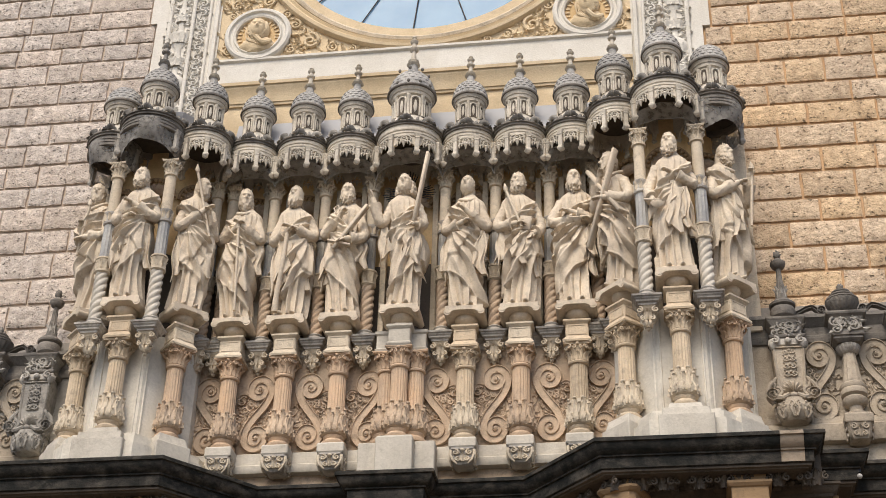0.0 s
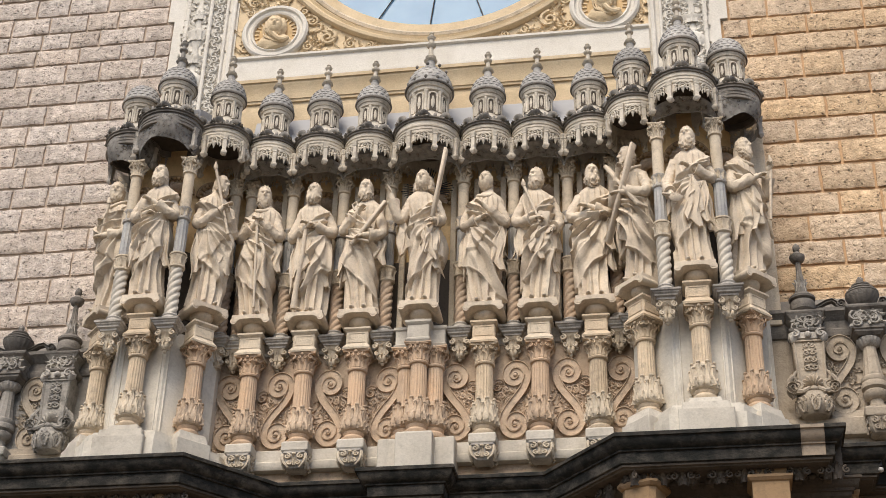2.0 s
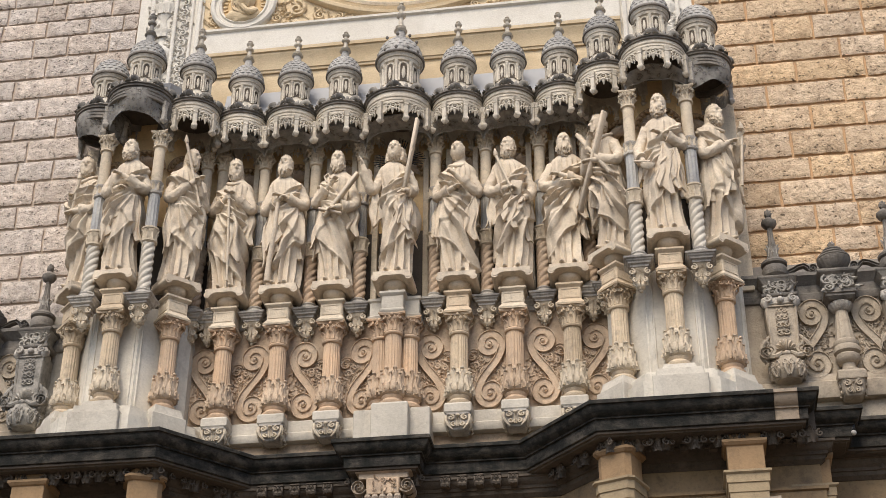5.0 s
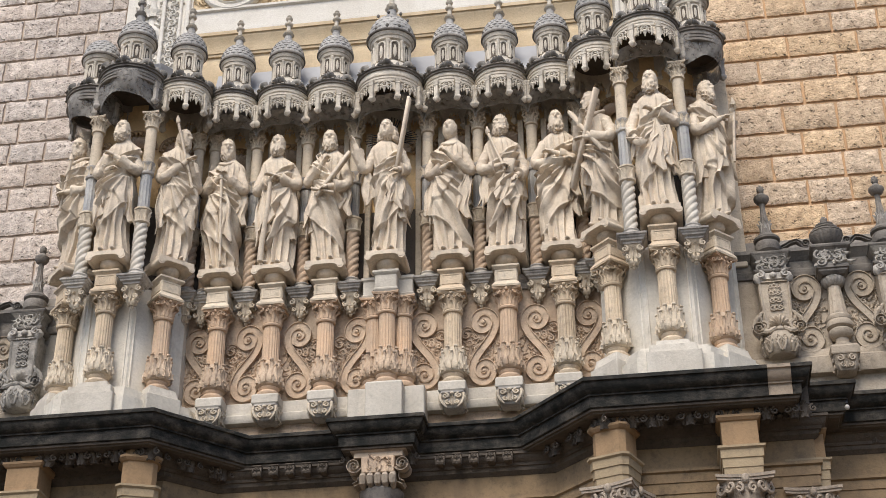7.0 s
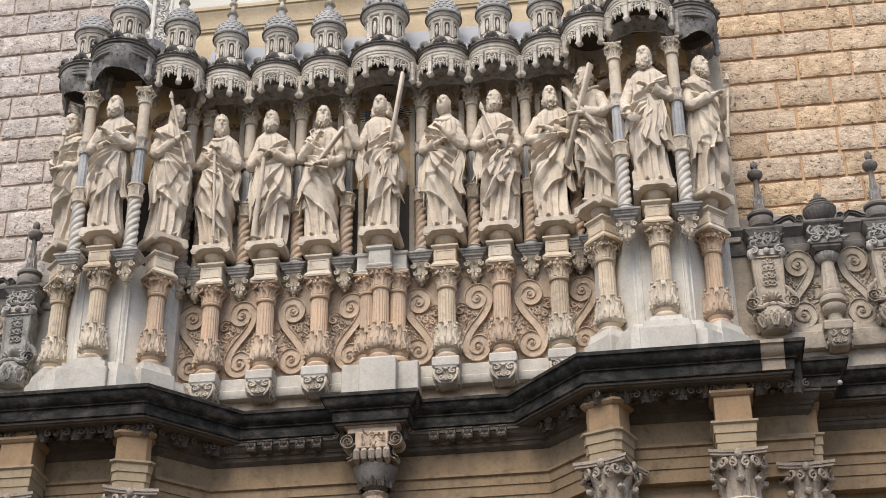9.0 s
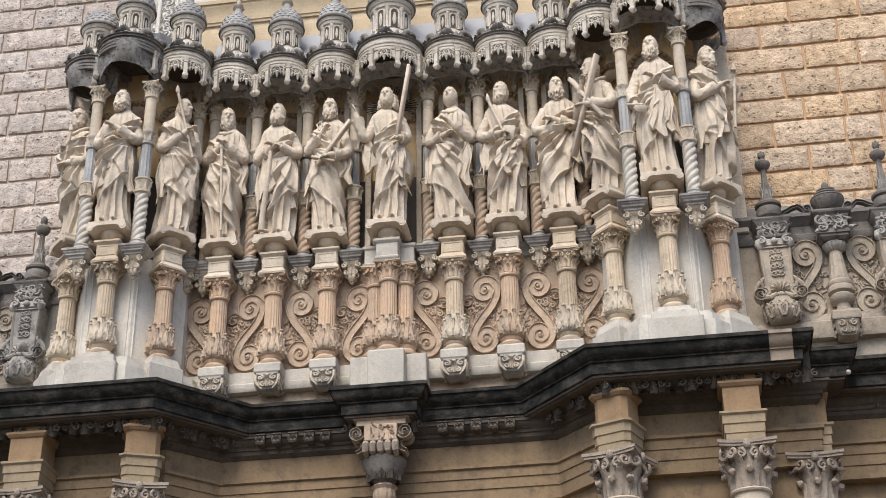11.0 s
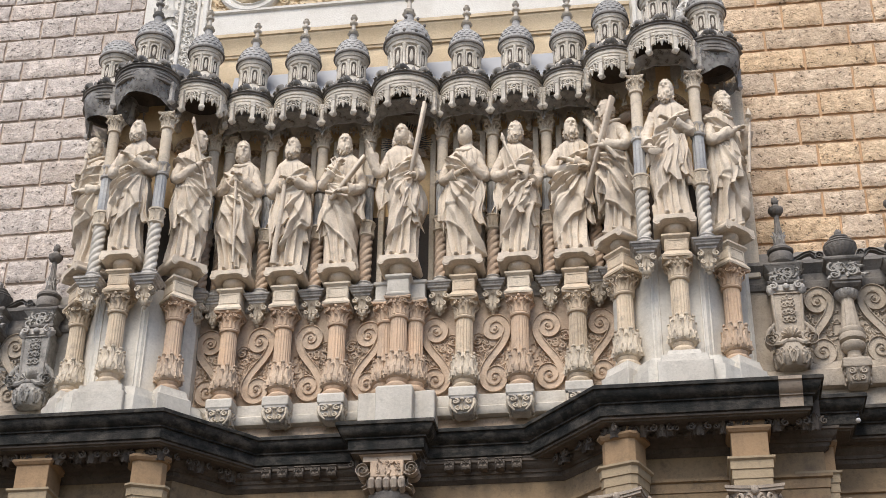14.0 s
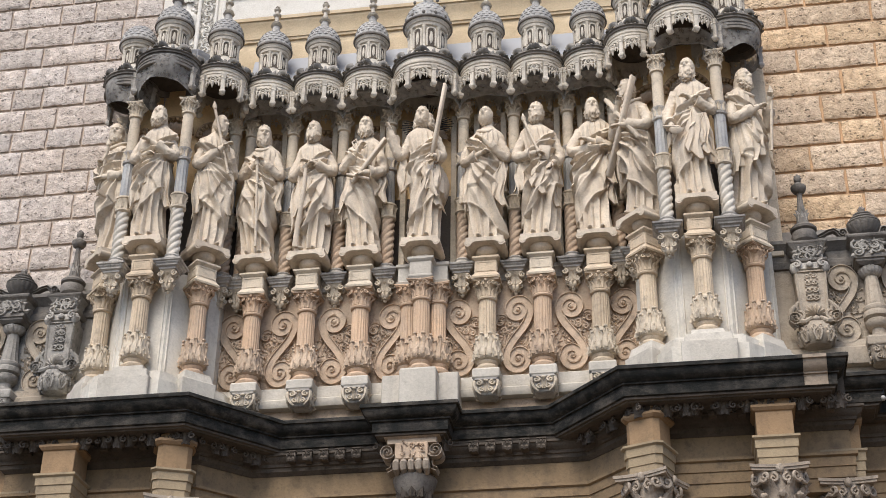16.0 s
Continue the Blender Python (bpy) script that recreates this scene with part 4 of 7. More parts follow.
def bracket(name):
    """Hangs below a twisted column: moulded square top, scroll-sided console, leaf tip."""
    e = thing(name, pose(0, 0, 0), "scrolled stone bracket with a moulded top under a twisted column", "bracket", "brackets under the twisted columns")
    part("top", square_lathe([(0.115, -0.125), (0.12, -0.10), (0.145, -0.085), (0.15, -0.065), (0.165, -0.05), (0.17, -0.035), (0.186, -0.025), (0.19, 0.0), (0.155, 0.012)]), GREYPALE, e, "grey weathered moulded top", smooth=False)
    part("console", square_lathe([(0.03, -0.395), (0.055, -0.37), (0.06, -0.33), (0.045, -0.30), (0.06, -0.26), (0.065, -0.19), (0.095, -0.15), (0.105, -0.12)], 0.012), PALE, e)
    lv = Geo()
    for i in range(4):
        m = pose(0, 0, 0, 0, 0, 90 * i)
        lv.join(leaf(0.07, 0.15, 1.0, 3, 0.014, 0.02), m @ pose(0, -0.055, -0.30, 6))
        lv.join(leaf(0.055, 0.09, 1.0, 2, 0.012, 0.016), m @ pose(0, -0.045, -0.40, 8))
    lv.join(ball((0, 0, -0.41), (0.028, 0.028, 0.03), 8, 6))
    part("leaves", lv, PALE, e)
    for f in (-1, 1):
        for yy in (-0.09, 0.02):
            part("volute", spiral_tube(f * 0.098, -0.180, 0.046, 1.5, yy, 0.017, f), PALE, e)
            part("volute", spiral_tube(f * 0.060, -0.300, 0.034, 1.4, yy, 0.014, -f), PALE, e)
    return e


ZT = 11.43
tw, br = twisted_column("twisted_column"), bracket("bracket")
tw_pier = twisted_column("twisted_column", twist=WHITE)
tagged(tw_pier, "tall stone column with a pale twisted shaft on a pier")
free = True
TW = [(-2.56, 0.10), (-1.96, 0.14), (-1.22, 0.14), (-0.53, 0.10), (0.50, 0.10), (1.20, 0.14), (1.95, 0.14), (2.58, 0.10)]
TW += [(s * x, y) for s in (-1, 1) for x, y in ((2.78, 0.02), (3.215, -0.77), (3.975, -0.78))]
for i, (x, y) in enumerate(TW):
    z = ZT - (0.12 if y < -0.5 else 0.0)
    if i == 0:
        tw.matrix_basis, br.matrix_basis = pose(x, y, z), pose(x, y - 0.02, z)
        continue
    if y < -0.5 and free:
        tw_pier.matrix_basis, free = pose(x, y, z), False
    else:
        copy_thing(tw_pier if y < -0.5 else tw, pose(x, y, z))
    copy_thing(br, pose(x, y - 0.02, z))

# slim pilaster strips on the wall between the statues, and shell heads of the niches
rng = random.Random(9)
for i, (x, y) in enumerate(TW[:8]):
    g = Geo()
    for s in (-1, 1):
        g.join(box(x + s * 0.16 - 0.04, x + s * 0.16 + 0.04, YW - 0.10, YW + 0.01, 11.42, 14.02, 0.008))
    tagged(part("niche_strip", g, PALE, smooth=False), "slim pale stone strips beside a twisted column", "pilaster", "niche strips")
for s in (-1, 1):
    tagged(part("end_strip", box(min(s * 4.42, s * 4.66), max(s * 4.42, s * 4.66), 0.10, YW + 0.02, 11.30, 14.40, 0.01), PALE, smooth=False), "flat pale stone strip closing the pier beside the block wall", "pilaster", "end strips")


def niche_shell(name):
    e = thing(name, pose(0, 0, 0), "scalloped stone relief with a pierced border in a niche", "relief", "shell niche heads")
    part("shell", shell(0.48, 0.26, 0.09, 9), RELIEF, e)
    g = Geo()
    for k in range(13):
        a = math.pi * k / 12
        g.join(ball((-0.27 * math.cos(a), -0.05, 0.29 * math.sin(a)), (0.032, 0.035, 0.032), 8, 6))
    g.join(tube([(-0.31 * math.cos(math.pi * k / 16), -0.03, 0.33 * math.sin(math.pi * k / 16)) for k in range(17)], 0.022, 6))
    part("border", g, OCHREMID, e, "brown pierced border")
    return e


ns = niche_shell("scallop_relief")
for i, (x, y, rot) in enumerate(SPOTS):
    if 3 <= i <= 9:
        m = pose(x, YW - 0.002, 13.66)
    elif rot == 0:
        m = pose(x, -0.302, 13.66)
    else:
        s = math.copysign(1, x)
        inner = (rot > 0) == (x < 0)
        mx = s * (3.04 if inner else 4.16)
        m = pose(mx, -0.042, 13.66, 0, 0, rot * 0.92)
    if i == 0:
        ns.matrix_basis = m
    else:
        copy_thing(ns, m)


# ---- canopies with little domed turrets ----
def canopy(name, R, rd=0.19, hang=0.0, net=False, finial=True, lift=0.0):
    """Axis at the origin; z counts from 13.88. R: radius of the canopy, rd: of the turret's drum."""
    e = thing(name, pose(0, 0, 0), "round carved stone canopy with hanging tracery and a small domed turret", "canopy", "canopies over the statues")
    top = 0.635
    part("cornice_ring", lathe([(R - 0.02, top - 0.018), (R + 0.010, top - 0.016), (R + 0.014, top - 0.002), (R + 0.006, top + 0.002), (R + 0.010, top + 0.014), (R + 0.03, top + 0.02), (R + 0.03, top + 0.04), (R - 0.08, top + 0.05)], 44), DARK, e, "dark weathered cornice ring")
    seg, per = 160, 20
    low = 0.20 + hang
    vs, fs = [], []
    Rw = R - 0.012
    zb = []
    for j in range(seg):
        u = (j % per) / per * 2 - 1
        z = low + 0.235 * (1 - abs(u) ** 2.6) - 0.05 * abs(math.sin(u * math.pi * 2.5)) ** 0.7 * (1 if abs(u) < 0.92 else 0)
        zb.append(z if not net else low + 0.24)
    for rr, lw in ((Rw, True), (Rw, False), (Rw - 0.035, False), (Rw - 0.035, True)):
        for j in range(seg):
            a = 2 * math.pi * (j - per / 2) / seg
            vs.append((rr * math.sin(a), -rr * math.cos(a), zb[j] if lw else top - 0.016))
    for k in range(4):
        for j in range(seg):
            q = (j + 1) % seg
            fs.append((k * seg + j, k * seg + q, ((k + 1) % 4) * seg + q, ((k + 1) % 4) * seg + j))
    part("tracery_wall", Geo().add(vs, [tuple(reversed(f)) for f in fs]), DARK if net else CANOPY, e)
    turn8 = [pose(0, 0, 0, 0, 0, 45 * i) for i in range(8)]
    half8 = [pose(0, 0, 0, 0, 0, 45 * i + 22.5) for i in range(8)]
    cx = low + 0.185
    orn = Geo()
    yo = -Rw - 0.008
    orn.join(tube([(0.098 * math.cos(math.pi * q / 14), yo, cx + 0.065 * math.sin(math.pi * q / 14)) for q in range(15)], 0.012, 6))
    orn.join(tube([(0.036 * math.cos(math.pi * q / 8), yo - 0.004, cx + 0.012 + 0.036 * math.sin(math.pi * q / 8)) for q in range(17)], 0.010, 6))
    orn.join(ball((0, yo - 0.006, cx + 0.012), (0.014, 0.012, 0.014), 6, 5))
    orn.join(tube([(0, yo - 0.004, cx - 0.022), (0, yo - 0.014, cx - 0.055), (0, yo - 0.012, cx - 0.085), (0, yo - 0.006, cx - 0.135)], [0.014, 0.032, 0.020, 0.005], 8))
    for s in (-1, 1):
        orn.join(tube([(s * (0.070 + 0.024 * math.cos(math.pi * q / 7)), yo - 0.003, cx - 0.018 + 0.024 * math.sin(math.pi * q / 7)) for q in range(15)], 0.009, 6))
        orn.join(tube([(s * 0.020, yo - 0.006, cx - 0.035), (s * 0.050, yo - 0.010, cx - 0.055), (s * 0.058, yo - 0.006, cx - 0.09)], [0.012, 0.017, 0.004], 6))
        orn.join(tube([(s * 0.078, yo, cx - 0.04), (s * 0.094, yo, cx - 0.075), (s * 0.086, yo, cx - 0.115)], [0.012, 0.014, 0.004], 6))
    if not net:
        repeat("tracery_ornament", orn, CANOPY, e, turn8)
    pd = square_lathe([(0.008, low - 0.075), (0.022, low - 0.065), (0.040, low - 0.035), (0.042, low - 0.01), (0.036, low), (0.029, low + 0.01), (0.029, low + 0.19), (0.036, low + 0.20), (0.036, low + 0.212), (0.030, low + 0.22), (0.040, low + 0.26), (0.042, low + 0.275), (0.034, low + 0.28)], 0.004)
    repeat("pendant", Geo().join(pd, pose(0, -Rw - 0.012, 0)), GREYPALE if net else CANOPY, e, half8 if not net else half8[1:7], smooth=False)
    part("band_moulding", lathe([(Rw - 0.005, low + 0.235), (Rw + 0.014, low + 0.242), (Rw + 0.016, low + 0.258), (Rw - 0.005, low + 0.268)], 44, caps=False), DARK if net else CANOPY, e)
    part("frieze_band", lathe([(Rw - 0.005, low + 0.295), (Rw + 0.010, low + 0.30), (Rw + 0.010, low + 0.312), (Rw, low + 0.316), (Rw, low + 0.345), (Rw + 0.012, low + 0.35), (Rw + 0.016, low + 0.366), (Rw - 0.005, low + 0.37)], 44, caps=False), DARK if net else CANOPY, e)
    # Dark disc added to block light, so the canopy's inside stays dark
    part("vault", lathe([(0.02, top - 0.05), (R * 0.5, top - 0.065), (Rw - 0.02, top - 0.10), (Rw - 0.02, top - 0.04), (0.02, top - 0.02)], 32), SOFFIT, e, "dark vault disc blocking light in the canopy")
    cr = shell(0.215, 0.16, 0.075, 7)
    for s in (-1, 1):
        cr.join(spiral_tube(s * 0.105, 0.032, 0.034, 1.3, -0.008, 0.013, s))
    repeat("crest_shell", Geo().join(cr, pose(0, -R + 0.02, top + 0.03, -10)), CRESTG, e, turn8, "dark weathered shell cresting")
    repeat("crest_bud", ball((0, -R + 0.02, top + 0.075), (0.026, 0.026, 0.05), 8, 6, 0.3, 1.0), CRESTG, e, half8)
    z0, zr = top + 0.04, 1.29 + lift
    k = rd / 0.19
    tur = part("turret", lathe([(rd * 1.5, z0 - 0.01), (rd * 1.45, z0 + 0.06), (rd * 1.18, z0 + 0.20), (rd * 1.14, z0 + 0.23), (rd, z0 + 0.25), (rd, zr - 0.07), (rd * 1.12, zr - 0.055), (rd * 1.16, zr - 0.01)], 40), CANOPY, e, "pale stone drum")
    hw = zr - 0.07 - (z0 + 0.25)
    w = 0.047 * k
    zz = z0 + 0.275
    arch_h = hw - 0.05 - w
    yf = -rd * 1.0 - 0.004
    win = tube([(-w, yf, zz), (-w, yf, zz + arch_h)] + [(-w * math.cos(t), yf, zz + arch_h + w * math.sin(t)) for t in [math.pi * q / 8 for q in range(1, 8)]] + [(w, yf, zz + arch_h), (w, yf, zz)], 0.012 * k, 6)
    repeat("window_surround", win, CANOPY, tur, half8)
    # No real hollow: a dark slab on the drum paints the window's shade
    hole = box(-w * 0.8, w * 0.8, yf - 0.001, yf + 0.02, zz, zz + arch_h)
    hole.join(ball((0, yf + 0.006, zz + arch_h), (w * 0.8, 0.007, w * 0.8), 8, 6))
    repeat("window_recess", hole, SOFFIT, tur, half8, "dark arched slab painted as a shaded recess")
    repeat("window_figure", ball((0, yf + 0.004, zz + arch_h * 0.55), (w * 0.5, 0.018, arch_h * 0.44), 8, 6, 0.3, 2.0), CANOPY, tur, half8)
    colm = lathe([(0.024 * k, 0), (0.016 * k, 0.025), (0.016 * k, hw - 0.05), (0.024 * k, hw - 0.03), (0.026 * k, hw)], 8)
    repeat("colonnette", Geo().join(colm, pose(0, -rd * 1.05, z0 + 0.25)), CANOPY, tur, turn8)
    part("cavetto", lathe([(rd * 1.10, zr - 0.03), (rd * 1.14, zr - 0.012), (rd * 1.22, zr - 0.004), (rd * 1.24, zr + 0.014), (rd * 1.31, zr + 0.042), (rd * 1.31, zr + 0.05)], 40, caps=False), CANOPY, tur, "pale moulded underside")
    part("rim", lathe([(rd * 1.29, zr + 0.046), (rd * 1.39, zr + 0.048), (rd * 1.42, zr + 0.060), (rd * 1.41, zr + 0.078), (rd * 1.34, zr + 0.092), (rd * 1.20, zr + 0.10)], 40), DARK, tur, "dark weathered rim")
    rows, cl = 54, 144
    vs = []
    zd, hd, rb = zr + 0.085, 0.46 * k ** 0.8, rd * 1.24
    for i in range(rows):
        u = i / (rows - 1)
        rr = rb * max(math.sqrt(max(0.0, 1 - (u / 0.70) ** 2.0)), (0.16 + 0.30 * (1 - u) ** 1.2 if finial else 0.03) if u > 0.5 else 0.0) + 0.012
        row = int(u * 8.999)
        fu = u * 9 - row
        for j in range(cl):
            a = 2 * math.pi * j / cl
            ph = (a * 18 / (2 * math.pi) + 0.5 * (row % 2)) % 1.0
            lip = (0.009 * (1 - fu) ** 0.7 + 0.004) * (1 - (abs(ph - 0.5) * 2) ** 6) * (1 if u < 0.66 else 0.25)
            vs.append(((rr + lip) * math.sin(a), -(rr + lip) * math.cos(a), zd + hd * (u if finial else min(u, 0.70 + 0.02 * u))))
    part("dome", Geo().add(vs, grid_faces(rows, cl, True) + [tuple(range((rows - 1) * cl, rows * cl))]), TILE, tur, "grey scale-tiled dome")
    zf = zd + hd - 0.02
    f = 0.40 * k ** 1.3 / 0.43
    if finial:
        part("finial", lathe([(r_ * 1.15 * k ** 0.5, zf + q * f) for r_, q in ((0.055, 0), (0.075, 0.02), (0.045, 0.04), (0.06, 0.07), (0.03, 0.10), (0.024, 0.20), (0.05, 0.22), (0.055, 0.24), (0.028, 0.26), (0.024, 0.31), (0.044, 0.33), (0.048, 0.35), (0.02, 0.37), (0.018, 0.385), (0.03, 0.40), (0.01, 0.43))], 14), CANOPY if not net else CRESTG, tur)
    if k > 1.2:
        stud = ball((0, -rb - 0.01, zd + 0.05), (0.028, 0.028, 0.035), 8, 6)
        repeat("crocket", stud, DARK, tur, [pose(0, 0, 0, 0, 0, 30 * i) for i in range(12)])
        stud = ball((0, -rb * 0.74, zd + hd * 0.62), (0.024, 0.024, 0.03), 8, 6)
        repeat("crocket", stud, DARK, tur, [pose(0, 0, 0, 0, 0, 45 * i) for i in range(8)])
    if net:
        rows2, c2 = 16, 70
        vs = []
        for i in range(rows2):
            u = i / (rows2 - 1)
            for j in range(c2):
                a = radians(-140 + 280 * j / (c2 - 1))
                fall = 0.33 + 0.12 * (1 - math.exp(-(a / 0.60) ** 2)) + 0.025 * math.sin(a * 5 + 1)
                rr = R - 0.004 + 0.035 * math.sin(u * math.pi) * math.sin(a * 4 + 0.7) - 0.06 * u * u + 0.004 * math.sin(a * 19 + u * 9 + 2 * math.sin(a * 7))
                vs.append((rr * math.sin(a), -rr * math.cos(a), top - 0.05 - fall * u))
        part("netting", Geo().add(vs, grid_faces(rows2, c2, False)), NET, e, "dark grey bird netting")
    return e


ZK = 13.88
can = canopy("canopy", 0.375)
can_big = canopy("canopy", 0.47, 0.255, -0.03, lift=0.08)
can_net = canopy("canopy", 0.455, 0.205, 0.0, True)
can_front = canopy("canopy", 0.45, 0.205)
can_bare = canopy("canopy", 0.40, 0.205, 0.0, True, False)
tagged(can_big, "large carved stone canopy with a domed turret over the middle statue")
tagged(can_net, "stone canopy wrapped in dark bird netting under a domed turret")
tagged(can_bare, "stone canopy wrapped in dark bird netting, its turret without finial")
can_big.matrix_basis = pose(0, -0.10, ZK, 0, 0, 0)
used = set()
for i, (x, y, rot) in enumerate(SPOTS):
    if i == 6:
        continue
    src = can_bare if i in (0, 12) else can_net if i == 1 else can_front if i == 11 else can
    m = pose(x, y if not 3 <= i <= 9 else -0.01, ZK + (0.05 if i in (1, 11) else 0.0), 0, 0, rot)
    if src.name in used:
        copy_thing(src, m)
    else:
        used.add(src.name)
        src.matrix_basis = m


# ---- statues: one plain mesh each ----
def bump_curve(x, w):
    return math.exp(-(x / w) ** 2)


def ridge(x, heights):
    """Pinched folds with broad hollows between them, each of its own height, one flank steeper than the other."""
    u = x / math.pi
    k = np.floor(u).astype(int) % len(heights)
    f = u - np.floor(u)
    up = np.clip(f / 0.72, 0, 1)
    down = np.clip((1 - f) / 0.28, 0, 1)
    return np.where(f < 0.72, up * up * (1.6 - 0.6 * up), down ** 0.8) * heights[k]


def robe(rng, lean, swag_dir, knee, hem, rows=205, cols=280):
    """A draped body: a tunic with upright folds, and over it a mantle gathered at one hip, its folds fanning out to a slanting hem."""
    zs = [0.0, 0.06, 0.3, 0.6, 0.85, 1.05, 1.2, 1.38, 1.50, 1.60, 1.67, 1.73, 1.79, 1.92]
    ha = [0.190, 0.190, 0.175, 0.175, 0.182, 0.185, 0.185, 0.205, 0.228, 0.228, 0.205, 0.135, 0.075, 0.07]
    hb = [0.175, 0.175, 0.16, 0.16, 0.165, 0.168, 0.165, 0.17, 0.165, 0.15, 0.13, 0.10, 0.08, 0.075]
    z = np.linspace(0, 1.92, rows)[:, None]
    th = np.linspace(-math.pi, math.pi, cols, endpoint=False)[None, :]
    a, b = np.interp(z, zs, ha), np.interp(z, zs, hb)
    s = th * 0.20
    p = [rng.uniform(0, 6.28) for _ in range(6)]
    warp = 0.42 * np.sin(2.9 * z + 6 * s + p[0]) + 0.22 * np.sin(7.0 * z - 9 * s + p[1]) + 0.10 * np.sin(15 * z + 13 * s + p[2])
    heights = [np.array([rng.uniform(0.35, 1.3) for _ in range(23)]) for _ in range(4)]
    kx = 0.60 * knee
    leg = np.exp(-(((th - kx) / 0.34) ** 2)) * np.exp(-((z - 0.70) / 0.26) ** 2)
    calm = 1 - 0.70 * leg
    # folds that fan out from the gathered hip
    sx, zg = swag_dir * 0.19, 1.16
    dx, dz = s - sx, zg - z
    phi = np.arctan2(dx, np.maximum(dz, -0.1) + 0.10)
    dist = np.hypot(dx, dz)
    fan = ridge(swag_dir * phi * 11.5 + warp * 1.7 + p[3], heights[0]) * np.clip(dist / 0.30, 0.45, 1) * calm
    # upright pipe folds of the tunic
    pipe = ridge(th * 6.2 + warp * 1.3 - 0.8 * swag_dir * z + p[4], heights[1])
    # slanting folds across the breast, and fine ones of the shirt above the mantle's roll
    q = z - 0.75 * swag_dir * s + 0.9 * s * s
    breast = ridge(q * 25.0 + warp * 1.3 + p[5], heights[2]) * np.clip((1.62 - z) / 0.10, 0, 1)
    shirt = ridge(th * 9.0 + warp * 1.2 + 3.0 * z, heights[3]) * np.clip((1.70 - z) / 0.12, 0, 1)
    edge = hem + 0.02 + 0.26 * swag_dir * np.sin(th) - 0.055 * fan + 0.02 * np.sin(4 * th + p[0])
    mant = np.clip((z - edge) / 0.034, 0, 1)
    roll = 1.36 + 0.95 * swag_dir * s
    upper = np.clip((z - roll) / 0.03, 0, 1) * np.clip(np.cos(th) + 0.55, 0, 1) ** 0.5
    lowpart = np.clip((1.20 - z) / 0.16, 0, 1)
    fine = ridge(phi * 21.0 + warp * 2.6, heights[3]) * np.clip(dist / 0.5, 0, 1)
    cloth = lowpart * (0.095 * fan + 0.018 * fine) + (1 - lowpart) * 0.062 * breast
    tri = np.abs(((th * 2.3 + warp * 0.5 + p[1]) % 2.0) - 1.0)
    edge2 = 0.80 - 0.30 * swag_dir * np.sin(th - 0.3 * swag_dir) + 0.13 * (tri - 0.5) - 0.05 * fan
    apron = np.clip((z - edge2) / 0.034, 0, 1) * np.clip((swag_dir * np.sin(th) + 0.55) / 0.25, 0, 1)
    cloth = cloth + 0.034 * apron * np.clip((1.25 - z) / 0.15, 0, 1)
    d = mant * (0.040 + cloth) + (1 - mant) * 0.085 * pipe
    d = d * (1 - upper) + upper * (0.012 + 0.020 * shirt)
    d = d * np.clip((1.74 - z) / 0.12, 0, 1)
    # the mantle's rolled upper edge, in three twisted strands
    for k, (off, h) in enumerate(((0.0, 0.050), (-0.062, 0.036), (-0.118, 0.026))):
        d += h * np.exp(-np.abs((z - roll - off + 0.012 * np.sin(9 * th + 2 * k)) / 0.027) ** 2.2) * np.clip(np.cos(th) + 0.35, 0, 1)
    # the bent knee under the cloth, the lip of the hem
    d += 0.085 * leg
    d += 0.016 * np.exp(-((z - edge - 0.02) / 0.022) ** 2)
    cx = lean * 0.045 * np.sin(z * 2.4) + 0.0 * th
    x = cx + (a + d * 0.85) * np.sin(th)
    y = -(b + d) * np.cos(th) - 0.05 * np.clip(z - 1.0, 0, 1)
    v = np.stack([x, y, np.broadcast_to(z, x.shape)], -1).reshape(-1, 3)
    g = Geo()
    g.add([tuple(float(q_) for q_ in p_) for p_ in v], grid_faces(rows, cols, True) + [tuple(reversed(range(cols))), tuple(range((rows - 1) * cols, rows * cols))])
    return g


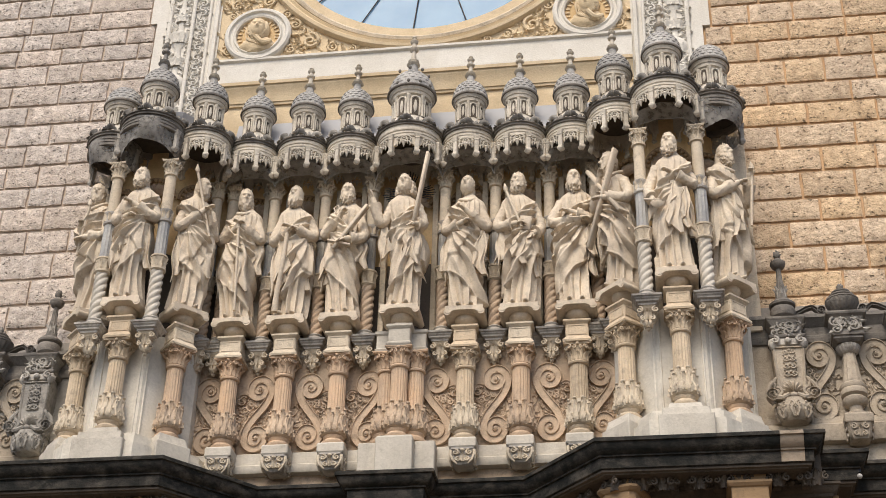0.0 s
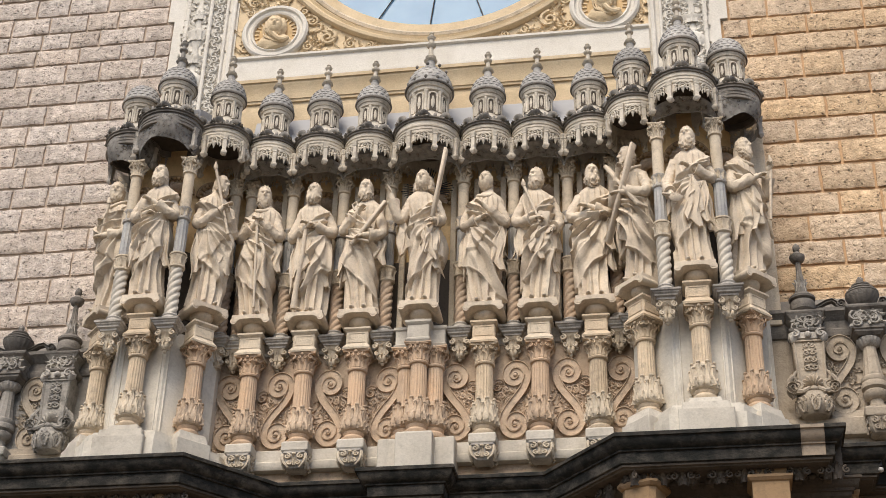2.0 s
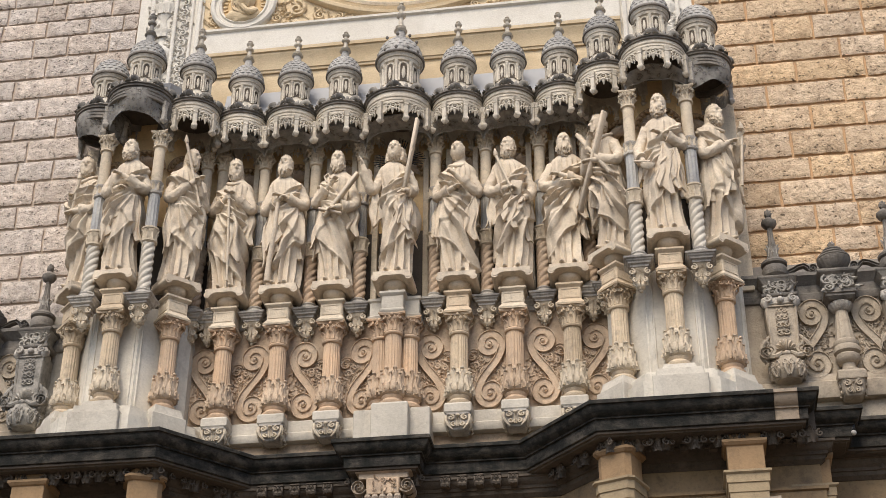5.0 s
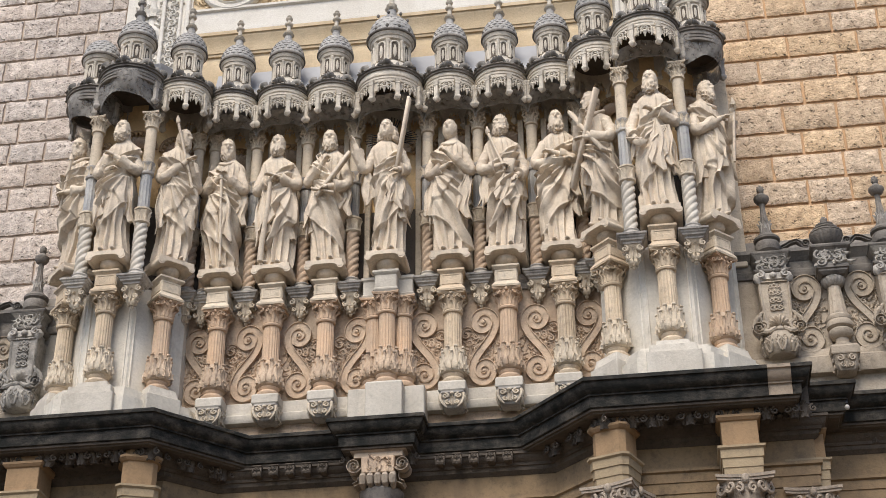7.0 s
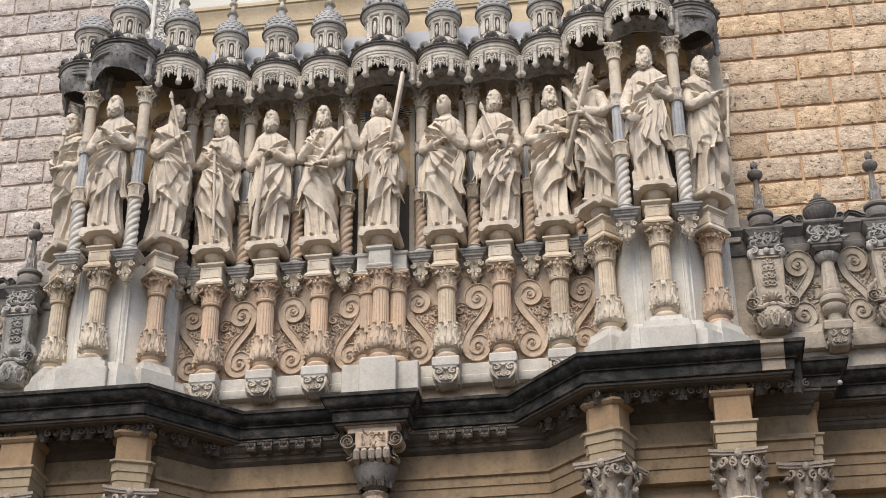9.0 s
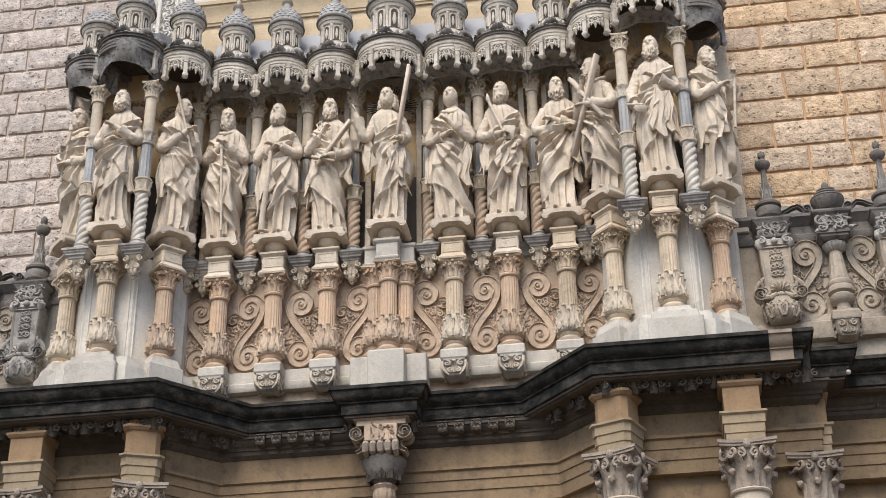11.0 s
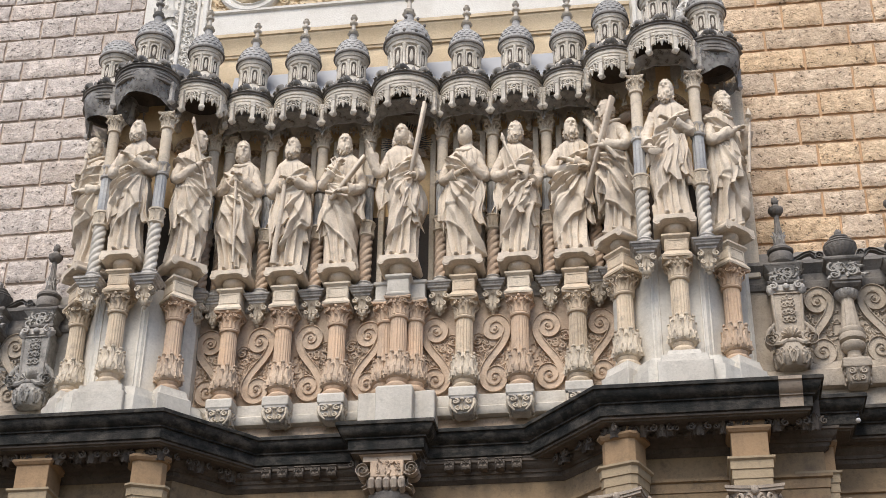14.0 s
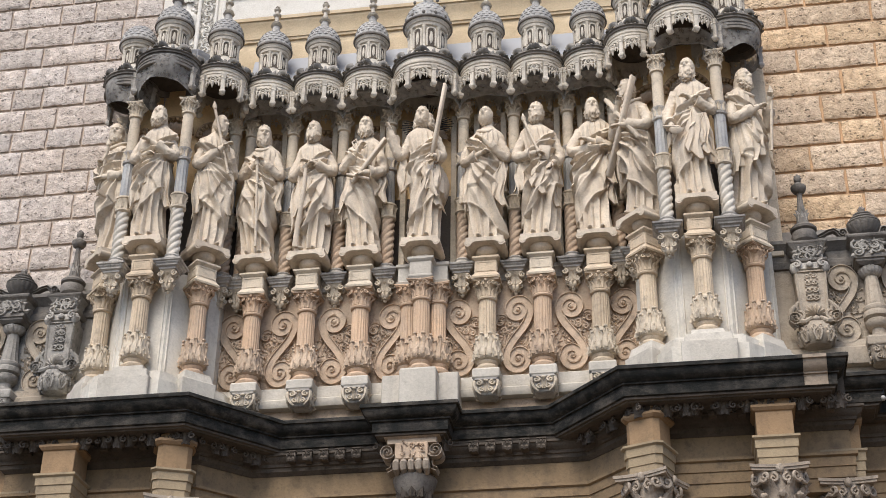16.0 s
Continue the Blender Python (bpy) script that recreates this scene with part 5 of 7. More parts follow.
def head(beard, hair, seed, nu=64, nv=54):
    vs = []
    for i in range(nv + 1):
        b = max(-1.55, min(1.55, math.pi * i / nv - math.pi / 2))
        for j in range(nu):
            a = 2 * math.pi * j / nu
            x, f, z = math.cos(b) * math.sin(a), math.cos(b) * math.cos(a), math.sin(b)
            r = 1.0
            cur = noise.noise(Vector((x * 7.5 + seed, f * 7.5, z * 7.5)))
            fine = noise.noise(Vector((x * 15 + seed, f * 15, z * 11 + 3)))
            ff = max(0.0, f)
            r += 0.34 * bump_curve(x, 0.14) * bump_curve(z + 0.06, 0.17) * ff
            r -= 0.22 * bump_curve(abs(x) - 0.34, 0.17) * bump_curve(z - 0.13, 0.11) * ff
            r += 0.10 * bump_curve(z - 0.33, 0.10) * ff
            r -= 0.07 * bump_curve(x, 0.28) * bump_curve(z + 0.42, 0.05) * ff
            hm = max(0.0, min(1.0, (0.42 - f + max(0, z - 0.45) * 1.6) * 2.4))
            r += hm * (0.06 + 0.15 * cur + 0.09 * fine) * (1.0 if hair > 0 else 0.35)
            if hair > 1:
                r += hm * 0.16 * max(0, 0.4 - z)
            bm_ = max(0.0, min(1.0, (-z - 0.22) * 4)) * max(0.0, min(1.0, (f + 0.25) * 3)) * beard
            bm_ += 0.5 * beard * bump_curve(abs(x) - 0.72, 0.2) * bump_curve(z + 0.15, 0.25) * max(0, min(1, f * 2 + 0.6))
            r += bm_ * (0.22 + 0.22 * cur + 0.14 * fine)
            drop = 0.19 * beard * max(0, -z - 0.25) * ff
            vs.append((x * 0.098 * r, -f * 0.115 * r - drop * 0.2, z * 0.142 * r - drop))
    return Geo().add(vs, grid_faces(nv + 1, nu, True) + [tuple(reversed(range(nu))), tuple(range(nv * nu, (nv + 1) * nu))])


def smooth_path(pts, n=18):
    """A rounded line through control points (Catmull-Rom)."""
    P = [Vector(p) for p in pts]
    P = [P[0] * 2 - P[1]] + P + [P[-1] * 2 - P[-2]]
    out = []
    m = len(P) - 3
    for i in range(n):
        u = i / (n - 1) * m
        k = min(int(u), m - 1)
        t = u - k
        p0, p1, p2, p3 = P[k:k + 4]
        out.append(0.5 * ((2 * p1) + (p2 - p0) * t + (2 * p0 - 5 * p1 + 4 * p2 - p3) * t * t + (3 * p1 - p0 - 3 * p2 + p3) * t ** 3))
    return out


def beam(p0, p1, w, t, roll=0.0):
    """A squared bar from p0 to p1."""
    p0, p1 = Vector(p0), Vector(p1)
    d = p1 - p0
    q = d.to_track_quat("Z", "Y").to_matrix().to_4x4()
    return Geo().join(box(-w / 2, w / 2, -t / 2, t / 2, 0, d.length, min(w, t) * 0.12), Matrix.Translation(p0) @ q @ pose(0, 0, 0, 0, 0, roll))


def arm(side, elbow, wrist, rng):
    """Sleeved arm with gathered folds, and a hand."""
    sh = (side * 0.185, -0.05, 1.60)
    elbow = (elbow[0] * 0.86, elbow[1] - 0.02, elbow[2])
    path = smooth_path([sh, elbow, wrist], 60)
    rr = [0.082 - 0.012 * i / 59 + 0.022 * math.exp(-((i / 59 - 0.90) / 0.10) ** 2) for i in range(60)]
    g = sleeve(path[:54], rr[:54], rng.uniform(0, 50))
    d = (path[-1] - path[-7]).normalized()
    w = path[-1]
    g.join(tube([path[48], path[59], w + d * 0.03], [0.05, 0.042, 0.038], 10))
    hand_ = Geo().join(ball((0, 0, 0), (0.042, 0.026, 0.052), 10, 8))
    for k in range(4):
        hand_.join(tube([(-0.030 + 0.02 * k, 0, 0.03), (-0.031 + 0.021 * k, -0.012, 0.07), (-0.029 + 0.019 * k, -0.035, 0.098)], [0.0125, 0.0115, 0.009], 6))
    hand_.join(tube([(0.03, -0.01, 0.0), (0.052, -0.025, 0.035), (0.045, -0.035, 0.06)], [0.014, 0.012, 0.009], 6))
    g.join(hand_, Matrix.Translation(w + d * 0.06) @ d.to_track_quat("Z", "Y").to_matrix().to_4x4())
    return g


def cascade(x, y, z0, z1, w, rng, pleats=3):
    """A pleated fall of cloth from an arm, its hem running in zigzag."""
    rows, cols = 16, 8 * pleats + 1
    ph = rng.uniform(0, 1)
    vs = []
    for back in (0, 1):
        for i in range(rows):
            v = i / (rows - 1)
            for j in range(cols):
                u = j / (cols - 1)
                fr = (u * pleats + ph) % 1.0
                saw = fr / 0.7 if fr < 0.7 else (1 - fr) / 0.3
                end = z1 + 0.24 * (1 - u if x > 0 else u) + 0.075 * (1 - saw)
                xx = x + (u - 0.5) * w * (0.45 + 0.75 * v) + 0.03 * math.sin(3.5 * v + ph * 6) + 0.02 * math.sin(9 * v + 5 * u)
                yy = y + 0.03 - (0.012 + 0.034 * v ** 0.7) * saw - 0.015 * math.sin(3.0 * v) + 0.05 * back
                vs.append((xx, yy, z0 + (end - z0) * v))
    n = rows * cols
    fs = [tuple(reversed(f)) for f in grid_faces(rows, cols, False)] + [tuple(n + q for q in f) for f in grid_faces(rows, cols, False)]
    for j in range(cols - 1):
        k = (rows - 1) * cols + j
        fs.append((k, k + 1, n + k + 1, n + k))
    for i in range(rows - 1):
        for c in (0, cols - 1):
            k = i * cols + c
            fs.append((k, k + cols, n + k + cols, n + k))
    return Geo().add(vs, fs)


def sleeve(path, radii, seed, seg=30):
    """A tube of gathered cloth: folds wind along it."""
    g = tube(path, radii, seg)
    out = []
    for q, p in enumerate(g.v):
        i, j = divmod(q, seg)
        c = Vector(path[i])
        a = 2 * math.pi * j / seg
        u = i / len(path)
        k = noise.noise(Vector((math.cos(a) * 1.3 + seed, math.sin(a) * 1.3, u * 7.0)))
        k2 = noise.noise(Vector((math.cos(a) * 2.6, math.sin(a) * 2.6 + seed, u * 12.0)))
        out.append(tuple(c + (Vector(p) - c) * (1 + 0.05 * k + 0.05 * k2 + 0.15 * (0.6 + k2) * max(0.0, math.cos(u * 31.0 + 3.2 * math.sin(a + seed) + 5.0 * k)) ** 2 - 0.03)))
    g.v = out
    return g


def book(c, rx, ry, rz, w=0.17, h=0.22, t=0.05):
    g = box(-w / 2, w / 2, -t / 2, -t / 2 + 0.009, -h / 2, h / 2, 0.004)
    g.join(box(-w / 2, w / 2, t / 2 - 0.009, t / 2, -h / 2, h / 2, 0.004))
    g.join(box(-w / 2 + 0.002, w / 2 - 0.01, -t / 2 + 0.009, t / 2 - 0.009, -h / 2 + 0.008, h / 2 - 0.008))
    return Geo().join(g, pose(*c, rx, ry, rz))


#    yaw of head, pitch of head, beard, hair, lean, swag, knee, hem, (right elbow, right wrist), (left elbow, left wrist), extras; right = the statue's right (-x)
RR, LL = (-0.34, -0.06, 1.24), (0.34, -0.06, 1.24)
FIGURES = [
    dict(yaw=38, nod=-2, beard=0.8, hair=1, lean=1, swag=1, knee=-1, hem=0.50, r=((-0.33, -0.10, 1.26), (-0.10, -0.26, 1.36)), l=((0.34, -0.08, 1.20), (0.06, -0.27, 1.15)), staff=((0.12, -0.30, 1.62), (-0.10, -0.26, 0.92)), cas=((0.24, -0.10, 1.15, 0.55),)),
    dict(yaw=-2, nod=8, beard=1.1, hair=1, lean=-1, swag=1, knee=1, hem=0.46, r=((-0.33, -0.12, 1.26), (-0.06, -0.27, 1.24)), l=((0.35, -0.10, 1.28), (0.02, -0.28, 1.42)), book=(-0.12, -0.24, 1.38, 10, 15, 0), cas=((-0.17, -0.17, 1.15, 0.42), (-0.05, -0.20, 1.12, 0.68))),
    dict(yaw=34, nod=-5, beard=0.9, hair=0, lean=1, swag=-1, knee=1, hem=0.42, r=((-0.34, -0.08, 1.24), (0.0, -0.27, 1.50)), l=((0.30, -0.12, 1.20), (0.10, -0.27, 1.42)), staff=((-0.16, -0.20, 2.12), (0.12, -0.30, 1.10)), cas=((0.16, -0.20, 1.30, 0.45),)),
    dict(yaw=18, nod=-8, beard=1.0, hair=1, lean=-1, swag=-1, knee=-1, hem=0.36, r=((-0.34, -0.10, 1.26), (-0.05, -0.27, 1.40)), l=((0.34, -0.10, 1.26), (0.06, -0.27, 1.42)), staff=((0.0, -0.30, 1.36), (0.05, -0.27, 0.10)), cas=((-0.26, -0.10, 1.2, 0.6), (0.06, -0.24, 1.25, 0.35))),
    dict(yaw=-12, nod=2, beard=1.1, hair=1, lean=1, swag=1, knee=1, hem=0.40, r=((-0.34, -0.10, 1.22), (-0.05, -0.28, 1.28)), l=((0.36, -0.08, 1.28), (0.02, -0.28, 1.34)), cas=((-0.16, -0.22, 1.25, 0.25), (-0.08, -0.25, 1.2, 0.45)), drape=True),
    dict(yaw=6, nod=2, beard=1.0, hair=1, lean=-1, swag=-1, knee=-1, hem=0.44, r=((-0.34, -0.10, 1.28), (-0.06, -0.27, 1.48)), l=((0.35, -0.12, 1.22), (0.06, -0.30, 1.10)), plank=((0.36, -0.28, 1.62), (-0.12, -0.30, 0.94)), key=True, cas=((-0.25, -0.14, 1.2, 0.5),)),
    dict(yaw=-4, nod=4, beard=0.45, hair=2, lean=1, swag=1, knee=1, hem=0.42, r=((-0.38, -0.12, 1.33), (-0.45, -0.22, 1.66)), l=((0.34, -0.12, 1.28), (0.20, -0.28, 1.20)), plank=((0.37, -0.30, 2.32), (0.18, -0.28, 1.22)), cas=((0.12, -0.25, 1.15, 0.55), (0.24, -0.18, 1.15, 0.40))),
    dict(yaw=-12, nod=12, beard=0.0, hair=1, lean=-1, swag=-1, knee=-1, hem=0.34, r=((-0.35, -0.10, 1.24), (-0.04, -0.28, 1.26)), l=((0.35, -0.10, 1.26), (0.02, -0.26, 1.46)), cas=((-0.28, -0.12, 1.25, 0.55), (0.26, -0.14, 1.2, 0.42))),
    dict(yaw=-38, nod=-2, beard=0.9, hair=1, lean=1, swag=1, knee=1, hem=0.50, r=((-0.36, -0.10, 1.26), (-0.02, -0.28, 1.20)), l=((0.36, -0.06, 1.22), (0.22, -0.24, 1.05)), staff=((-0.18, -0.22, 1.76), (0.06, -0.31, 1.12)), book=(0.10, -0.26, 1.20, 0, 8, 0), cas=((-0.26, -0.12, 1.25, 0.6), (0.02, -0.26, 1.1, 0.5))),
    dict(yaw=4, nod=0, beard=1.35, hair=0, lean=-1, swag=1, knee=-1, hem=0.40, r=((-0.35, -0.12, 1.26), (0.10, -0.28, 1.22)), l=((0.35, -0.12, 1.28), (-0.04, -0.30, 1.32)), book=(0.02, -0.25, 1.16, 60, 0, 0), cas=((0.26, -0.18, 1.22, 0.62),)),
    dict(yaw=-30, nod=-4, beard=1.0, hair=1, lean=1, swag=-1, knee=1, hem=0.44, r=((-0.32, -0.14, 1.30), (-0.06, -0.28, 1.62)), l=((0.36, -0.10, 1.28), (0.02, -0.30, 1.30)), plank=((0.26, -0.26, 1.98), (-0.28, -0.32, 0.62)), plank2=((-0.28, -0.24, 1.86), (0.30, -0.28, 0.98)), cas=((0.10, -0.24, 1.2, 0.5),)),
    dict(yaw=-16, nod=2, beard=1.3, hair=1, lean=-1, swag=1, knee=1, hem=0.46, r=((-0.36, -0.06, 1.24), (-0.26, -0.22, 1.02)), l=((0.36, -0.08, 1.30), (0.02, -0.28, 1.38)), axe=True, cas=((0.02, -0.25, 1.28, 0.42), (0.20, -0.2, 1.2, 0.48))),
    dict(yaw=8, nod=4, beard=1.0, hair=1, lean=1, swag=-1, knee=-1, hem=0.44, r=((-0.34, -0.12, 1.24), (0.02, -0.28, 1.42)), l=((0.34, -0.14, 1.26), (0.22, -0.32, 1.52)), staff=((0.24, -0.36, 1.66), (0.20, -0.32, 0.80)), cas=((-0.02, -0.26, 1.3, 0.5),)),
]
SAY = ["holding a slanting staff", "holding a book to the chest", "holding a raised spear", "resting both hands on a long downturned sword", "gathering a long fold of cloth", "holding a slanting beam and keys", "with one hand raised and a tall cross bar", "with hands laid on the chest", "holding a staff and a book", "with folded arms and long beard", "carrying two crossed beams", "holding an axe, one hand on the chest", "holding a staff out in front"]
ZS = ZB + 1.605 + 0.245
for i, fg in enumerate(FIGURES):
    rng = random.Random(100 + i)
    x, y, rot = SPOTS[i]
    g = Geo()
    g.join(square_lathe([(0.22, 0.0), (0.225, 0.02), (0.21, 0.05)], 0.05, 0.9))
    g.join(robe(rng, fg["lean"], fg["swag"], fg["knee"], fg["hem"]), pose(0, 0, 0.03))
    for s in (-1, 1):
        g.join(ball((s * 0.09, -0.195, 0.05), (0.036, 0.085, 0.028), 10, 8))
    hd = pose(fg["lean"] * -0.01, -0.10, 1.955, fg["nod"] * -1.0, 0, fg["yaw"])
    g.join(head(fg["beard"], fg["hair"], i * 3.7), hd @ Matrix.Diagonal((1.03, 1.03, 1.06, 1)))
    g.join(arm(-1, *fg["r"], rng))
    g.join(arm(1, *fg["l"], rng))
    # collar roll and shoulder cloth
    if i in (0, 3, 7, 10, 12):
        g.join(tube(smooth_path([(-0.13, 0.0, 1.78), (-0.08, -0.15, 1.70), (0.03, -0.19, 1.66), (0.12, -0.12, 1.72), (0.13, 0.0, 1.79)], 18), 0.027, 8))
    s = fg["swag"]
    g.join(cascade(s * 0.225, -0.12, 1.22, 0.36, 0.17, rng, 2))
    other = fg["l" if s < 0 else "r"][0]
    g.join(cascade(other[0] * 0.72, other[1] - 0.01, other[2] + 0.03, 0.66, 0.17, rng, 2))
    if fg["hair"] > 1:
        for f in (-1, 1):
            for k in range(3):
                g.join(tube(smooth_path([(f * (0.085 + 0.012 * k), -0.09 + 0.03 * k, 2.0), (f * (0.115 + 0.01 * k), -0.10 + 0.03 * k, 1.88), (f * (0.10 + 0.015 * k), -0.12 + 0.03 * k, 1.78)], 12), [0.030 + 0.006 * math.sin(q * 1.6 + k) for q in range(12)], 8))
    for cx, cy, z0, z1 in fg.get("cas", ()):
        g.join(cascade(cx * 0.85, cy - 0.035, z0, z1, 0.20, rng, 2))
    if "staff" in fg:
        g.join(tube([Vector(p) for p in fg["staff"]], [0.022, 0.02], 10))
        g.join(tube([Vector(fg["staff"][0]), Vector(fg["staff"][0]) + Vector((-0.01, 0, 0.04)), Vector(fg["staff"][0]) + Vector((-0.02, 0, 0.12))], [0.03, 0.036, 0.008], 8))
    for key in ("plank", "plank2"):
        if key in fg:
            g.join(beam(*fg[key], 0.098, 0.045))
    if i == 5:
        g.join(beam((-0.20, -0.31, 1.08), (0.14, -0.31, 0.98), 0.07, 0.03))
        g.join(tube([(-0.10, -0.30, 1.50), (-0.14, -0.30, 1.60), (-0.08, -0.30, 1.64), (-0.05, -0.30, 1.56)], 0.014, 6))
    if "book" in fg:
        b = fg["book"]
        g.join(book(b[:3], *b[3:]))
    if "axe" in fg:
        g.join(tube([(-0.16, -0.30, 0.96), (-0.38, -0.24, 1.02)], 0.016, 8))
        g.join(Geo().join(lathe([(0.0, -0.02), (0.10, -0.012), (0.105, 0.0), (0.10, 0.012), (0.0, 0.02)], 16, -80, 80, False), pose(-0.20, -0.30, 0.95, 90, 0, 0)))
    if "drape" in fg:
        g.join(tube(smooth_path([(-0.05, -0.30, 1.24), (-0.08, -0.30, 0.8), (-0.14, -0.27, 0.3), (-0.16, -0.24, 0.06)], 20), [0.03 + 0.001 * q for q in range(20)], 8))
    g.v = [(p[0] * 0.925, p[1], p[2]) for p in g.v]
    st = part("statue", g, STATUE)
    st.data.set_sharp_from_angle(angle=radians(70))
    st.matrix_basis = pose(x, y - 0.01 if rot == 0 else y, ZS, 2.0, 0, rot * (0.85 if i != 0 else 0.7))
    tagged(st, "pale limestone statue " + SAY[i], "statue", "statues of the frieze")

halo = thing("halo_rays", pose(0, 0.02, ZS + 2.02), "dark iron rays fixed behind the head of the middle statue", "halo")
for s in (-1, 0, 1):
    for k in range(7):
        a = radians((90 if s == 0 else 180 if s < 0 else 0) + (k - 3) * 7.0)
        part("ray", tube([(0.12 * math.cos(a), 0, 0.12 * math.sin(a)), ((0.38 - 0.02 * abs(k - 3)) * math.cos(a), 0, (0.38 - 0.02 * abs(k - 3)) * math.sin(a))], [0.010, 0.006], 5), IRON, halo)


# ---- scroll panels between the columns ----
def scroll_points():
    """An S-shaped scroll in a field 0.4 wide and 1.0 high."""
    top = list(reversed(spiral(0.02, 0.79, 0.155, 0.020, 2.0, 0, 44)))
    p0, p3 = Vector((0.175, 0.79)), Vector((-0.135, 0.19))
    mid = []
    for k in range(1, 16):
        t = k / 16
        a, b = p0 + Vector((0.0, -0.25)), p3 + Vector((0.0, 0.24))
        q = p0 * (1 - t) ** 3 + a * 3 * t * (1 - t) ** 2 + b * 3 * t * t * (1 - t) + p3 * t ** 3
        mid.append((q.x, q.y))
    low = spiral(0.02, 0.19, 0.155, 0.020, 2.0, 180, 44)
    return top, mid, low


def scroll_panel(name, rng, mat=RELIEF):
    e = thing(name, pose(0, 0, 0), "carved stone panel with an S-shaped scroll and leaves", "relief panel", "scroll panels")
    top, mid, low = scroll_points()
    pts = top + mid + low
    n = len(pts)
    ws = []
    for k in range(n):
        u = k / (n - 1) * 2 - 1
        ws.append(0.098 - 0.068 * max(0, abs(u) - 0.45) / 0.55)
    part("scroll", ribbon(pts, ws, 0.0, 0.056, 0.16), mat, e)
    part("eye", Geo().join(ball((0.02, -0.03, 0.79), (0.028, 0.035, 0.028), 8, 6)), mat, e)
    part("eye", Geo().join(ball((0.02, -0.03, 0.19), (0.028, 0.035, 0.028), 8, 6)), mat, e)
    part("side_curl", ribbon(spiral(-0.20, 0.66, 0.075, 0.015, 1.3, 40, 22), 0.035, 0.0, 0.045), mat, e)
    lv = Geo()
    for k in range(60):
        z = rng.uniform(0.30, 0.74)
        x = -0.10 + rng.uniform(-0.09, 0.12) + 0.2 * (z - 0.5)
        lv.join(leaf(0.045, 0.10, 0.4, 2, 0.01, 0.010), pose(x, -0.003, z, 4, rng.uniform(0, 360), 0))
    for k in range(40):
        z = rng.uniform(0.22, 0.66)
        x = 0.13 + rng.uniform(-0.04, 0.06)
        lv.join(leaf(0.04, 0.09, 0.4, 2, 0.01, 0.010), pose(x, -0.003, z, 4, rng.uniform(0, 360), 0))
    for k in range(5):
        lv.join(tube([(px, -0.018, pz) for px, pz in spiral(rng.uniform(-0.16, 0.02), rng.uniform(0.38, 0.66), 0.045, 0.01, rng.choice((-1, 1)) * 1.2, rng.uniform(0, 360), 12)], 0.012, 5))
    part("leaves", lv, mat, e, "small carved leaves")
    return e


rng = random.Random(21)
sp = scroll_panel("scroll_panel", rng)
sp_m = scroll_panel("scroll_panel", rng)
sq, sq_m = scroll_panel("scroll_panel", rng, PARAPET), scroll_panel("scroll_panel", rng, PARAPET)
for ob in list(sp_m.children) + list(sq_m.children):
    for v in ob.data.vertices:
        v.co.x = -v.co.x
    ob.data.flip_normals()
SC = 1.16
PANELS = [(-2.56, 1), (-1.93, 0), (-1.20, 1), (-0.47, 0), (0.47, 1), (1.20, 0), (1.93, 1), (2.56, 0)]
for ob in (sp, sp_m, sq, sq_m):
    for c in ob.children:
        for v in c.data.vertices:
            v.co.z *= SC
            v.co.x *= 1.02
done = set()
for x, mir in PANELS:
    src = sp_m if mir else sp
    m = pose(x, 0.168, 9.87)
    if src.name in done:
        copy_thing(src, m)
    else:
        done.add(src.name)
        src.matrix_basis = m


# busts of the medallions: plain shapes under a veil
for k, m in enumerate(MEDALS):
    g = Geo().join(head(0.0, 2, 9.0 + k), pose(0.0, -0.13, 0.07, -4, 0, -14 if k else 14) @ Matrix.Diagonal((1.25, 0.9, 1.25, 1)))
    g.join(ball((0, -0.05, 0.09), (0.185, 0.10, 0.225), 24, 16, 0.14, 4.0 + k))
    g.join(ball((0, -0.04, -0.21), (0.27, 0.10, 0.17), 24, 14, 0.22, 2.0 + k))
    for q in range(5):
        g.join(tube(smooth_path([(-0.17 + 0.02 * q, -0.12, 0.10 - 0.05 * q), (-0.15 + 0.05 * q, -0.13, -0.12 - 0.03 * q), (0.02 + 0.03 * q, -0.135, -0.24 - 0.01 * q)], 14), [0.016 + 0.006 * math.sin(j + q) for j in range(14)], 7))
    g.join(tube(smooth_path([(0.22, -0.08, -0.16), (0.12, -0.16, -0.24), (0.0, -0.17, -0.12)], 12), 0.042, 8))
    part("bust", g, CREAM, m, "draped bust")


# ---- side parapets ----
YP = 0.06
rng = random.Random(33)
